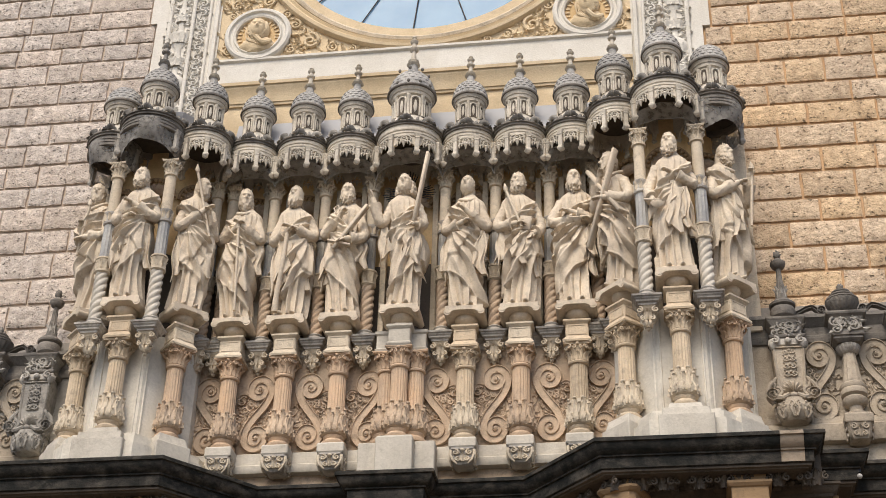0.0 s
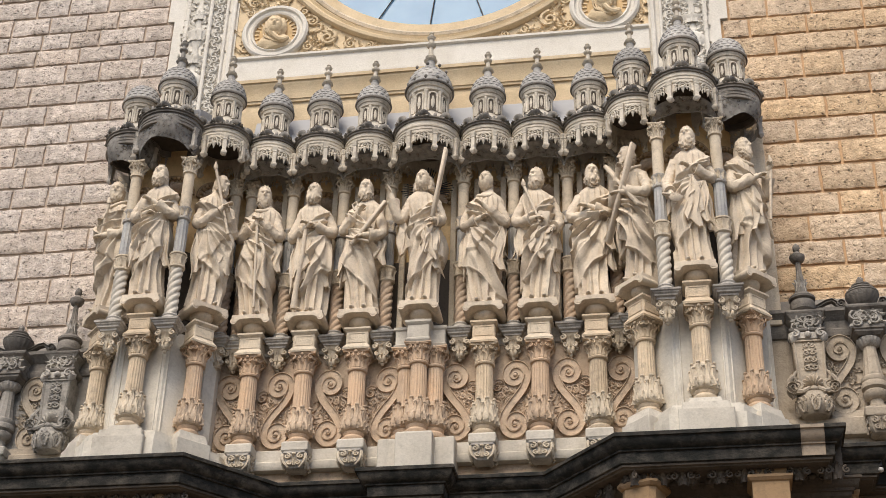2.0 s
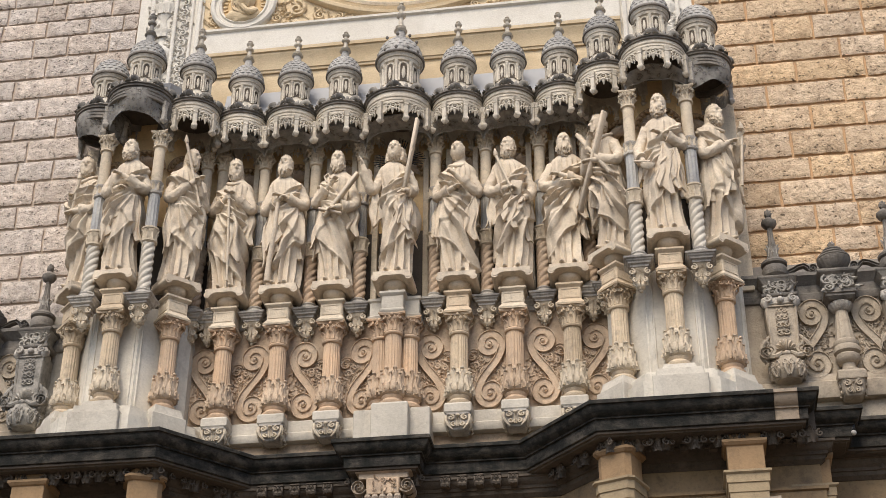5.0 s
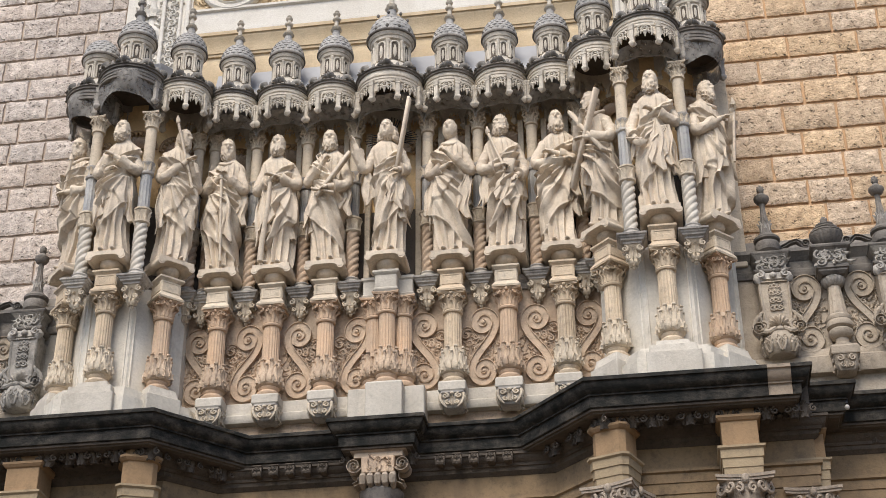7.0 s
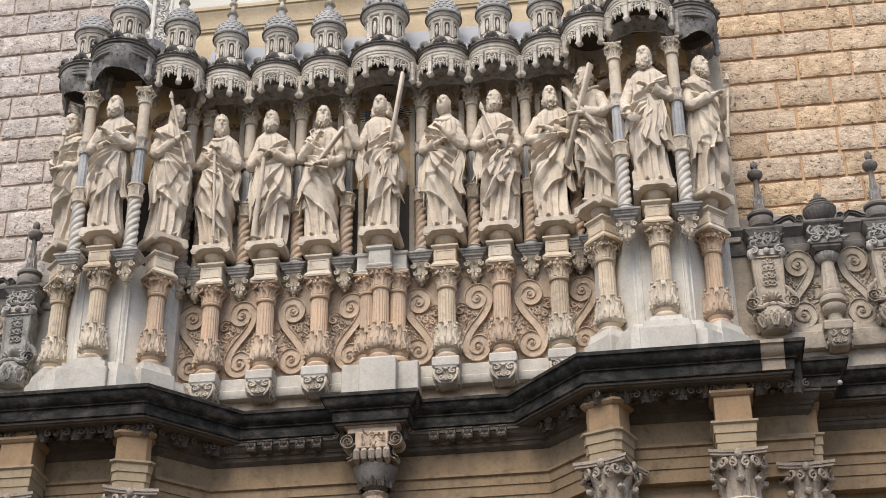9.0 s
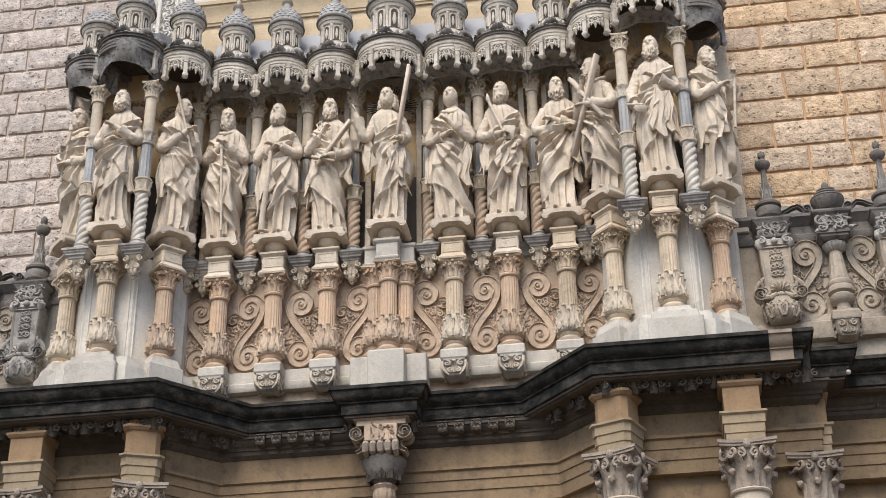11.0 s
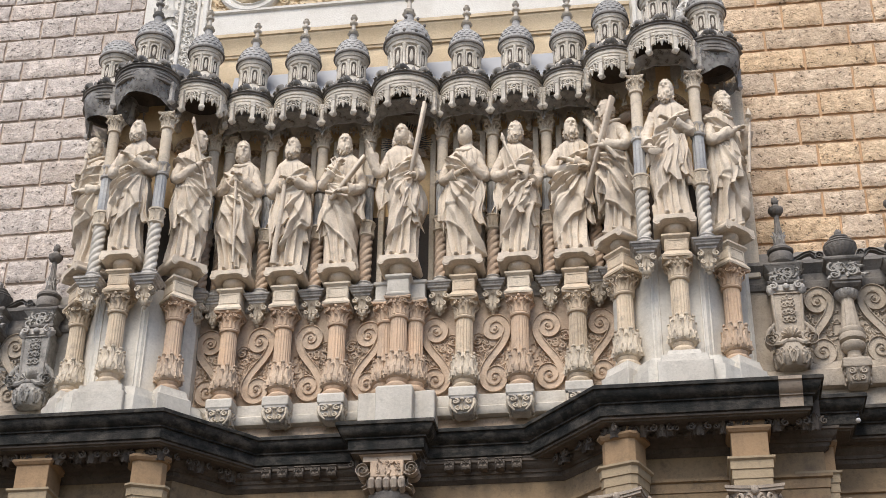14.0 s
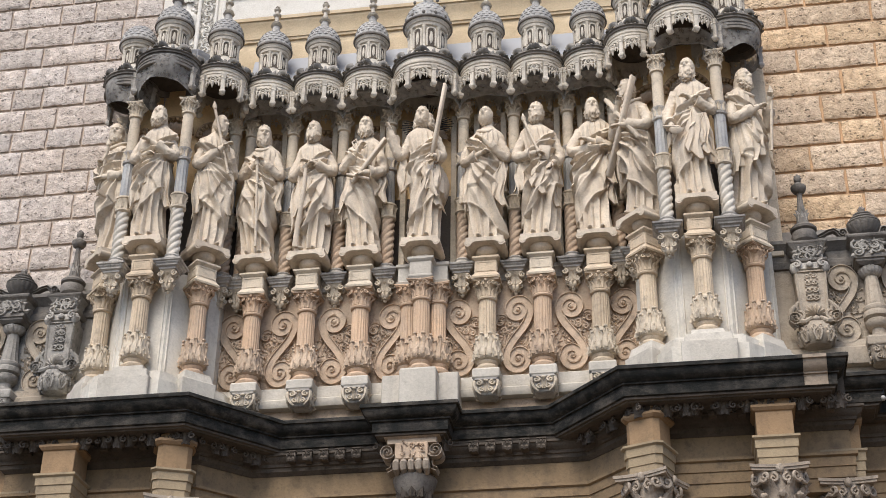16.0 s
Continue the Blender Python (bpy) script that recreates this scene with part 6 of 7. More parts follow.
for side, name in ((-1, "parapet_left"), (1, "parapet_right")):
    g = box(min(side * 4.45, side * 9.5), max(side * 4.45, side * 9.5), 0.16, YW + 0.03, 9.0, 11.30)
    tagged(part(name, g, PARAPET if side > 0 else GRIMY, smooth=False), "stone parapet wall with carved panels beside the piers", "parapet", kind="structure")
    a, b = sorted((side * 4.50, side * 9.5))
    tagged(part(name + "_backing", box(min(side * 4.66, side * 9.5), max(side * 4.66, side * 9.5), 0.21, YW + 0.02, 11.30, 11.70, 0.008), BACKING, smooth=False), "plain grey stone slab behind the parapet ledge", "slab", kind="structure")
    led = sweep_plan([(a, 0.158), (b, 0.158)], [(0.0, 11.10), (-0.03, 11.11), (-0.05, 11.16), (-0.05, 11.20), (-0.02, 11.22), (-0.02, 11.33), (-0.05, 11.36), (-0.10, 11.42), (-0.12, 11.43), (-0.12, 11.48), (0.10, 11.50), (0.15, 11.30)])
    tagged(part(name + "_ledge", led, DARK), "dark weathered ledge of the parapet", "ledge", kind="structure")
    bs = sweep_plan([(a, 0.158), (b, 0.158)], [(0.0, 9.70), (-0.10, 9.71), (-0.12, 9.76), (-0.12, 9.92), (-0.06, 9.96), (-0.05, 10.05), (0.0, 10.06)])
    tagged(part(name + "_base", bs, PARAPET), "pale stone base moulding of the parapet", "moulding", kind="structure")


def parapet_pilaster(name, pale=PARAPET, dark=PARAPET):
    """Axis at x = 0, y = 0 on the parapet face; z from the world. Tapered panel pilaster on a shell and a cup, with a tall finial."""
    e = thing(name, pose(0, 0, 0), "tapered stone pilaster with a scallop shell foot and a dark crown", "pilaster", "parapet pilasters")
    w0, w1, z0, z1 = 0.175, 0.20, 10.30, 11.00
    vs = [(-w0, -0.16, z0), (w0, -0.16, z0), (w0, 0.12, z0), (-w0, 0.12, z0), (-w1, -0.18, z1), (w1, -0.18, z1), (w1, 0.12, z1), (-w1, 0.12, z1)]
    part("shaft", Geo().add([(-x * 1.0, y, z) for x, y, z in vs], [(0, 1, 2, 3), (7, 6, 5, 4), (4, 5, 1, 0), (5, 6, 2, 1), (6, 7, 3, 2), (7, 4, 0, 3)]), pale, e, smooth=False)
    fr = Geo()
    for s in (-1, 1):
        fr.join(beam((s * (w0 - 0.02), -0.165, z0), (s * (w1 - 0.02), -0.185, z1), 0.022, 0.03))
    fr.join(beam((-w1 + 0.03, -0.185, z1 - 0.02), (w1 - 0.03, -0.185, z1 - 0.02), 0.03, 0.022))
    part("panel_border", fr, pale, e, smooth=False)
    for z, s in ((10.56, 0.05), (10.68, 0.045), (10.80, 0.045), (10.91, 0.035)):
        orn = ball((0, -0.178, z + 0.03), (0.018, 0.02, 0.024), 6, 5)
        for f in (-1, 1):
            orn.join(tube([(f * px, -0.180, pz) for px, pz in spiral(0.045, z, s, s * 0.2, 1.2, 200, 14)], 0.012, 5))
            orn.join(leaf(0.035, 0.08, 0.6, 2), pose(f * 0.03, -0.172, z, 6, f * 40, 0))
        part("panel_carving", orn, dark, e)
    part("shell", Geo().join(shell(0.30, 0.20, 0.08, 9), pose(0, -0.165, 10.25)), pale, e)
    sc = Geo()
    for f in (-1, 1):
        sc.join(spiral_tube(f * 0.19, 10.29, 0.07, 1.5, -0.20, 0.028, f))
        sc.join(tube([(f * 0.05, -0.22, 10.25), (f * 0.13, -0.23, 10.20), (f * 0.2, -0.2, 10.22)], [0.03, 0.035, 0.03], 8))
        sc.join(leaf(0.06, 0.14, 0.6, 2), pose(f * 0.2, -0.18, 10.36, 0, f * 15, 0))
    sc.join(ball((0, -0.23, 10.23), (0.05, 0.045, 0.04), 8, 6))
    sc.join(box(-0.20, 0.20, -0.155, 0.10, 10.17, 10.34, 0.02))
    for f in (-1, 1):
        sc.join(ribbon([(f * q[0], q[1]) for q in ((0.02, 10.24), (0.09, 10.205), (0.17, 10.20), (0.235, 10.215))], 0.05, -0.13, 0.11))
        sc.join(ribbon([(f * q[0], q[1]) for q in spiral(0.245, 10.265, 0.075, 0.02, 1.3, 250, 20)], 0.045, -0.12, 0.12))
        sc.join(tube([(f * 0.30, -0.14, 10.30), (f * 0.27, -0.16, 10.40), (f * 0.21, -0.17, 10.47), (f * 0.18, -0.16, 10.52)], [0.03, 0.035, 0.028, 0.012], 8))
    part("scroll_ornament", sc, pale, e)
    cup = lathe([(0.05, 9.90), (0.15, 9.915), (0.20, 9.97), (0.225, 10.05), (0.225, 10.12), (0.20, 10.17), (0.20, 10.20)], 24)
    part("cup", cup, pale, e, at=pose(0, -0.06, 0))
    cv = Geo()
    for f in (-1, 1):
        cv.join(spiral_tube(f * 0.045, 10.09, 0.042, 1.4, -0.222, 0.016, f))
        cv.join(tube([(f * 0.03, -0.21, 10.13), (f * 0.05, -0.22, 10.02), (f * 0.02, -0.195, 9.94)], [0.016, 0.02, 0.014], 6))
    cv.join(leaf(0.09, 0.13, 0.8, 3, 0.014, 0.02), pose(0, -0.195, 9.93, 8))
    repeat("cup_carving", cv, pale, e, [pose(0, -0.06, 0, 0, 0, 45 * k) for k in (-2, -1, 0, 1, 2)])
    for f in (-1, 1):
        part("side_leaf", Geo().join(leaf(0.10, 0.20, 1.0, 3, 0.014, 0.025), pose(f * 0.23, -0.19, 10.14, 4, f * 22, 0)), pale, e)
    # masks with curls at the head
    hd = box(-0.17, 0.17, -0.20, 0.10, 11.00, 11.13, 0.02)
    for f in (-1, 1):
        hd.join(ball((f * 0.19, -0.18, 11.04), (0.06, 0.06, 0.085), 10, 8, 0.3, 3.0))
        hd.join(spiral_tube(f * 0.16, 11.08, 0.06, 1.5, -0.23, 0.022, f))
    hd.join(ball((0, -0.215, 11.07), (0.045, 0.04, 0.05), 8, 6))
    part("head", hd, GREYPALE, e)
    cap = square_lathe([(0.19, 11.13), (0.215, 11.15), (0.215, 11.175), (0.185, 11.19), (0.185, 11.36), (0.20, 11.38), (0.23, 11.42), (0.235, 11.43), (0.235, 11.47), (0.22, 11.48)], 0.01, 0.9)
    part("crown", cap, GRIMY, e, "dark weathered crown block", smooth=False)
    part("crown_moulding", square_lathe([(0.20, 11.425), (0.240, 11.43), (0.250, 11.45), (0.250, 11.472), (0.23, 11.484)], 0.01, 0.9), DARK, e, "dark weathered moulding", smooth=False)
    part("neck_moulding", square_lathe([(0.19, 11.125), (0.222, 11.145), (0.228, 11.165), (0.228, 11.182), (0.19, 11.196)], 0.01, 0.92), DARK, e, "dark weathered moulding", smooth=False)
    r3 = random.Random(8)
    part("crown_carving", foliage(-0.16, 0.16, 11.21, 11.35, -0.166, 0.06, 34, 0.078, r3), GRIMY, e)
    return e


def spike(name):
    """Tall finial, base at z = 0."""
    e = thing(name, pose(0, 0, 0), "tall dark weathered stone finial on the parapet", "finial", "parapet finials")
    part("foot", lathe([(0.10, 0), (0.115, 0.02), (0.11, 0.05), (0.15, 0.08), (0.165, 0.14), (0.15, 0.19), (0.125, 0.20), (0.165, 0.22), (0.17, 0.245), (0.15, 0.265), (0.12, 0.28), (0.11, 0.30), (0.08, 0.31)], 24), DARK, e)
    part("neck", lathe([(0.085, 0.30), (0.08, 0.34), (0.055, 0.50), (0.045, 0.56), (0.04, 0.58), (0.035, 0.72), (0.04, 0.74)], 40, shape=flute(10, 0.15)), DARK, e)
    part("leaves", ring_of(leaf(0.06, 0.16, 0.9), 7, 0.065, 0.33), GREYPALE, e)
    part("top", lathe([(0.04, 0.73), (0.075, 0.75), (0.10, 0.79), (0.10, 0.82), (0.06, 0.84), (0.045, 0.87), (0.03, 0.88)], 20), DARK, e)
    tip = ball((0, 0, 0.93), (0.05, 0.05, 0.06), 10, 8, 0.4, 2.0)
    tip.join(ring_of(leaf(0.05, 0.10, 0.9), 6, 0.025, 0.87))
    part("bud", tip, DARK, e)
    return e


def urn(name):
    e = thing(name, pose(0, 0, 0), "dark gadrooned stone urn with a stepped lid on the parapet", "urn", "parapet urns")
    part("foot", lathe([(0.11, 0.0), (0.12, 0.02), (0.08, 0.045), (0.06, 0.06)], 20), DARK, e)
    part("bowl", lathe([(0.07, 0.05), (0.11, 0.07), (0.165, 0.12), (0.20, 0.18), (0.205, 0.20), (0.18, 0.21)], 96, shape=lambda a, z: 1 + 0.05 * abs(math.sin(a * 9))), DARK, e)
    part("lid", lathe([(0.19, 0.20), (0.212, 0.21), (0.212, 0.225), (0.15, 0.24), (0.15, 0.255), (0.165, 0.262), (0.165, 0.275), (0.11, 0.29), (0.11, 0.305), (0.12, 0.312), (0.12, 0.325), (0.06, 0.345), (0.045, 0.36)], 24), DARK, e)
    part("knob", ball((0, 0, 0.385), (0.045, 0.045, 0.05), 10, 8, 0.4, 1.0), DARK, e)
    return e


def parapet_baluster(name, pale=PARAPET):
    e = thing(name, pose(0, 0, 0), "stone baluster half column under a dark carved block", "baluster", "parapet balusters")
    part("turned_foot", lathe([(0.10, 10.0), (0.12, 10.02), (0.12, 10.05), (0.085, 10.07), (0.085, 10.13), (0.12, 10.15), (0.15, 10.19), (0.15, 10.24), (0.12, 10.265), (0.16, 10.29), (0.165, 10.34), (0.15, 10.37), (0.16, 10.39), (0.155, 10.43), (0.12, 10.46)], 28), pale, e)
    part("shaft", lathe([(0.125, 10.45), (0.105, 10.60), (0.085, 10.85), (0.08, 10.92)], 48, shape=flute(12, 0.06)), pale, e)
    part("gadroon", lathe([(0.085, 10.91), (0.11, 10.93), (0.14, 10.98), (0.145, 11.02), (0.12, 11.045)], 80, shape=lambda a, z: 1 + 0.07 * abs(math.sin(a * 8))), GREYPALE, e)
    part("abacus", square_lathe([(0.14, 11.04), (0.17, 11.07), (0.18, 11.08), (0.18, 11.11), (0.20, 11.12), (0.20, 11.17)]), DARK, e, smooth=False)
    part("block", square_lathe([(0.185, 11.17), (0.185, 11.36), (0.21, 11.40), (0.24, 11.43), (0.24, 11.48)]), GRIMY, e, smooth=False)
    part("block_carving", foliage(-0.16, 0.16, 11.20, 11.36, -0.185, 0.06, 34, 0.078, random.Random(3)), GRIMY, e)
    part("block_moulding", square_lathe([(0.20, 11.39), (0.245, 11.43), (0.252, 11.45), (0.252, 11.474), (0.23, 11.486)]), DARK, e, "dark weathered moulding", smooth=False)
    part("corbel_block", square_lathe([(0.17, 9.87), (0.175, 9.885), (0.175, 9.97), (0.155, 10.0)]), pale, e, smooth=False)
    cb = square_lathe([(0.08, 9.65), (0.115, 9.67), (0.135, 9.72), (0.145, 9.82), (0.16, 9.87)], 0.03)
    part("corbel_cup", cb, pale, e)
    cv = Geo()
    for k in (-1, 0, 1):
        m = pose(0, 0, 0, 0, 0, 90 * k)
        for f in (-1, 1):
            cv.join(spiral_tube(f * 0.075, 9.815, 0.045, 1.4, -0.155, 0.016, f), m)
            cv.join(spiral_tube(f * 0.045, 9.725, 0.036, 1.3, -0.142, 0.014, -f), m)
        cv.join(leaf(0.07, 0.15, 0.9, 3, 0.014, 0.02), m @ pose(0, -0.145, 9.69, 4))
    part("corbel_carving", cv, pale, e)
    return e


pp, spk, ur, pb_ = parapet_pilaster("parapet_pilaster"), spike("parapet_finial"), urn("parapet_urn"), parapet_baluster("parapet_baluster")
ppd, pbd = parapet_pilaster("parapet_pilaster", GRIMY, GRIMY), parapet_baluster("parapet_baluster", GRIMY)


def lower_head(e, k):
    """Brings the upper half of a parapet member down to its true height."""
    for o in e.children:
        for v in o.data.vertices:
            if v.co.z > 10.5:
                v.co.z = 10.5 + (v.co.z - 10.5) * k
        if o.name.startswith(("crown_carving", "block_carving")):
            o["kind"] = "stuff"


lower_head(pp, 0.874), lower_head(ppd, 0.874), lower_head(pb_, 0.903), lower_head(pbd, 0.903)
for src, k in ((spk, 1.12), (ur, 1.20)):
    for o in src.children:
        for v in o.data.vertices:
            v.co.z *= k
tagged(ppd, "tapered stone pilaster, dark with grime, with a scallop shell foot")
tagged(pbd, "grey grimy stone baluster half column under a carved block")
place = []
for s in (-1, 1):
    for k in range(3):
        place.append((pp if s > 0 else ppd, pose(s * (4.93 + 1.47 * k), YP, 0)))
        place.append((spk, pose(s * (4.93 + 1.47 * k), YP, 11.355)))
        place.append((ur, pose(s * (5.68 + 1.47 * k), YP, 11.385)))
        place.append((pb_ if s > 0 else pbd, pose(s * (5.68 + 1.47 * k), YP, 0)))
seen = set()
for src, m in place:
    if src.name in seen:
        copy_thing(src, m)
    else:
        seen.add(src.name)
        src.matrix_basis = m
# scrolls of the parapet panels and curls on top of the ledge
for s in (-1, 1):
    for k in range(4):
        x = 5.30 + 0.74 * k
        src = sq if (k % 2 == 0) == (s > 0) else sq_m
        if s < 0 and k < 2:
            src.matrix_basis = pose(s * x, 0.158, 9.99)
        else:
            copy_thing(src, pose(s * x, 0.158, 9.99))
        f = 1 if k % 2 == 0 else -1
        g = Geo()
        g.join(ribbon([(f * q[0], q[1]) for q in spiral(0.10, 0.045, 0.05, 0.012, 1.4, 180, 18)], 0.035, 0.0, 0.09))
        g.join(ribbon([(f * q[0], q[1]) for q in ((0.05, 0.05), (0.0, 0.09), (-0.07, 0.075), (-0.13, 0.04), (-0.19, 0.012))], 0.035, 0.0, 0.09))
        b = part("ledge_curl", g, DARK)
        b.matrix_basis = pose(s * x, YP + 0.06, 11.485) @ Matrix.Diagonal((1.1, 1, 1.15, 1))
        tagged(b, "dark curled stone scroll lying on the parapet ledge", "scroll", "ledge curls")


# ---- small brackets and leaves under the cornice ----
def offset_points(path, inset, step, z):
    """Poses evenly spaced along each straight of the inset plan line, facing out."""
    out = []
    P = [Vector(p) for p in path]
    for a, b in zip(P, P[1:]):
        d = b - a
        if d.length < 0.7 or abs(a.x) > 9 or abs(b.x) > 9:
            if d.length < 0.7:
                continue
        u = d.normalized()
        nn = Vector((-u.y, u.x))
        ang = math.degrees(math.atan2(u.y, u.x))
        length = d.length
        lo_, hi_ = 0.22, length - 0.22
        n = max(1, int((hi_ - lo_) / step))
        for k in range(n + 1):
            q = a + u * (lo_ + (hi_ - lo_) * k / n) + nn * inset
            if abs(q.x) < 7.0:
                out.append(pose(q.x, q.y, z, 0, 0, ang))
    return out


mod = box(-0.035, 0.035, -0.07, 0.02, 0.05, 0.15, 0.012)
mod.join(leaf(0.15, 0.17, 1.1, 3, 0.014, 0.025), pose(0, -0.05, 0.0, 14))
for s in (-1, 1):
    mod.join(spiral_tube(s * 0.085, 0.085, 0.045, 1.3, -0.075, 0.016, s))
first_mod = None
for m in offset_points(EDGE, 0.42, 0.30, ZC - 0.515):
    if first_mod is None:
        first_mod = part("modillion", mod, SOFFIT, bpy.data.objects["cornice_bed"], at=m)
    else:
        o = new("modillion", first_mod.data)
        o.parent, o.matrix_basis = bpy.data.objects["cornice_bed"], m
small = box(-0.045, 0.045, -0.075, 0.06, 0.0, 0.12, 0.01)
small.join(tube([(-0.047, -0.055, 0.03), (0.047, -0.055, 0.03)], 0.032, 8, up=(0, 0, 1)))
small.join(box(-0.058, 0.058, -0.085, 0.06, 0.12, 0.14, 0.004))
for s in (-1, 1):
    small.join(spiral_tube(s * 0.024, 0.09, 0.022, 1.2, -0.080, 0.009, s))
    small.join(tube([(s * 0.047, -0.07, 0.11), (s * 0.052, -0.085, 0.06), (s * 0.047, -0.06, 0.0)], [0.010, 0.014, 0.008], 6))
small.join(leaf(0.06, 0.075, 0.8, 2, 0.01, 0.012), pose(0, -0.078, 0.0, 4))
small_mesh = None
for s in (-1, 1):
    for k in range(5):
        m = pose(s * (0.72 + 0.205 * k), -0.325, 8.63)
        if small_mesh is None:
            small_mesh = part("dentil_block", small, SOFFIT, bpy.data.objects["bed_moulding"], at=m).data
        else:
            o = new("dentil_block", small_mesh)
            o.parent, o.matrix_basis = bpy.data.objects["bed_moulding"], m
eg = leaf(0.16, 0.20, 1.0, 3, 0.012, 0.02)
eg.join(spiral_tube(0.10, 0.09, 0.05, 1.3, -0.03, 0.016, 1))
eg.join(spiral_tube(-0.10, 0.09, 0.05, 1.3, -0.03, 0.016, -1))
first_leaf = None
for m in offset_points(EDGE, 0.34, 0.36, ZC - 0.53):
    if abs(m.translation.x) < 1.7 or abs(m.translation.x) > 5.0:
        continue
    if first_leaf is None:
        first_leaf = part("soffit_leaf", eg, SOFFIT, bpy.data.objects["cornice_bed"], at=m @ pose(0.1, 0, 0))
    else:
        o = new("soffit_leaf", first_leaf.data)
        o.parent, o.matrix_basis = bpy.data.objects["cornice_bed"], m @ pose(0.1, 0, 0)


blk = square_lathe([(0.045, -0.10), (0.05, -0.085), (0.05, -0.02), (0.06, -0.015), (0.06, 0.01)], 0.008)
blk.join(ball((0, -0.05, -0.05), (0.03, 0.02, 0.035), 8, 6, 0.4, 1.0))
swirl = Geo()
for s in (-1, 1):
    swirl.join(leaf(0.10, 0.17, 0.9, 3, 0.014, 0.025), pose(s * 0.02, -0.02, -0.05, 20, s * 62, 0))
    swirl.join(spiral_tube(s * 0.10, -0.05, 0.05, 1.3, -0.04, 0.018, s))
swirl.join(ball((0, -0.04, -0.045), (0.04, 0.04, 0.035), 8, 6, 0.4, 2.0))
soffit_mesh = {}
for k, m in enumerate(offset_points(EDGE, 0.56, 0.16, 8.765)):
    if abs(m.translation.x) < 1.75 or abs(m.translation.x) > 5.0:
        continue
    nm = ("soffit_block", "soffit_block", "soffit_swirl")[k % 3]
    par = bpy.data.objects["soffit_left" if m.translation.x < 0 else "soffit_right"]
    if nm not in soffit_mesh:
        soffit_mesh[nm] = part(nm, blk if k % 3 < 2 else swirl, SOFFIT, par, at=m).data
    else:
        o = new(nm, soffit_mesh[nm])
        o.parent, o.matrix_basis = par, m


# ---- middle console under the cornice ----
con = thing("console", pose(0.02, -0.42, 0), "carved stone keystone console with volutes and a leaf cup", "console")
part("slab", square_lathe([(0.30, 8.66), (0.30, 8.72), (0.34, 8.74)], 0.01, 0.9), PATCH, con, smooth=False)
part("block", box(-0.20, 0.20, -0.30, 0.2, 8.45, 8.66, 0.01), RELIEF, con, smooth=False)
part("block_carving", foliage(-0.16, 0.16, 8.49, 8.62, -0.30, 0.03, 12, 0.045, random.Random(2)), RELIEF, con)
for f in (-1, 1):
    vg = Geo()
    for yy in (-0.20, -0.05):
        vg.join(ribbon([(f * q[0], q[1]) for q in spiral(0.29, 8.55, 0.085, 0.018, 1.6, 200, 26)], 0.045, yy, 0.12))
    vg.join(ribbon([(f * q[0], q[1]) for q in ((0.24, 8.50), (0.22, 8.42), (0.24, 8.36), (0.30, 8.33))], 0.05, -0.05, 0.2))
    part("volute", vg, PORTALCAP, con)
rb = Geo()
for k in range(5):
    x = -0.18 + 0.09 * k
    rb.join(tube([(x, -0.26, 8.44), (x, -0.30, 8.40), (x, -0.28, 8.34), (x, -0.20, 8.29)], [0.04, 0.045, 0.045, 0.03], 8))
part("ribbed_roll", rb, PORTALCAP, con)
part("cup", lathe([(0.08, 7.98), (0.16, 8.05), (0.23, 8.15), (0.27, 8.28), (0.22, 8.34)], 24), DARK, con)
part("cup_leaves", ring_of(leaf(0.15, 0.30, 0.5, 4, 0.016, 0.035, 0.0), 10, 0.19, 8.02, 0, 10), SOFFIT, con)
part("tail", lathe([(0.04, 7.72), (0.10, 7.76), (0.13, 7.84), (0.12, 7.92), (0.15, 7.96), (0.10, 8.0)], 80, shape=lambda a, z: 1 + 0.08 * abs(math.sin(a * 6))), RELIEF, con)


# ---- portal order: blocks in the frieze, capitals and column shafts ----
def portal_column(name, cant=False):
    """Axis at the origin, from the paving up to the cornice bed."""
    e = thing(name, pose(0, 0, 0), "tall ochre stone portal column with a Corinthian capital and frieze block", "column", "portal columns")
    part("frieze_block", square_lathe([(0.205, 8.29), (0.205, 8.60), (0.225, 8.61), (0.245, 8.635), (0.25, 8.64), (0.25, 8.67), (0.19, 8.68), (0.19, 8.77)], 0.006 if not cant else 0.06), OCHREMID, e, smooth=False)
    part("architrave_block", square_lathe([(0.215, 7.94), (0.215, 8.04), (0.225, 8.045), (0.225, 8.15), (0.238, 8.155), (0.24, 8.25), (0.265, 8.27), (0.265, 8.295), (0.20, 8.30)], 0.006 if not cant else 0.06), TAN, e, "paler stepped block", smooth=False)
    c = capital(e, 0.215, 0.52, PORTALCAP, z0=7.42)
    nut = Geo()
    for k in range(16):
        nut.join(ball((0, -0.27, 7.60 + 0.13 * (k % 2)), (0.045, 0.045, 0.045), 8, 6, 0.3, k), pose(0, 0, 0, 0, 0, 22.5 * k))
    part("leaf_tips", nut, PORTALCAP, c)
    part("neck_ring", lathe([(0.19, 7.36), (0.225, 7.375), (0.235, 7.395), (0.225, 7.415), (0.19, 7.425)], 28), PALE, e)
    part("shaft", lathe([(0.225, 1.45), (0.225, 3.5), (0.20, 7.38)], 28), PALE, e)
    part("base", lathe([(0.31, 1.20), (0.31, 1.27), (0.25, 1.31), (0.24, 1.35), (0.27, 1.38), (0.26, 1.43), (0.22, 1.46)], 28), PALE, e)
    part("pedestal", square_lathe([(0.36, 0.0), (0.36, 0.18), (0.31, 0.24), (0.31, 1.06), (0.36, 1.12), (0.36, 1.20)]), PALE, e, smooth=False)
    return e


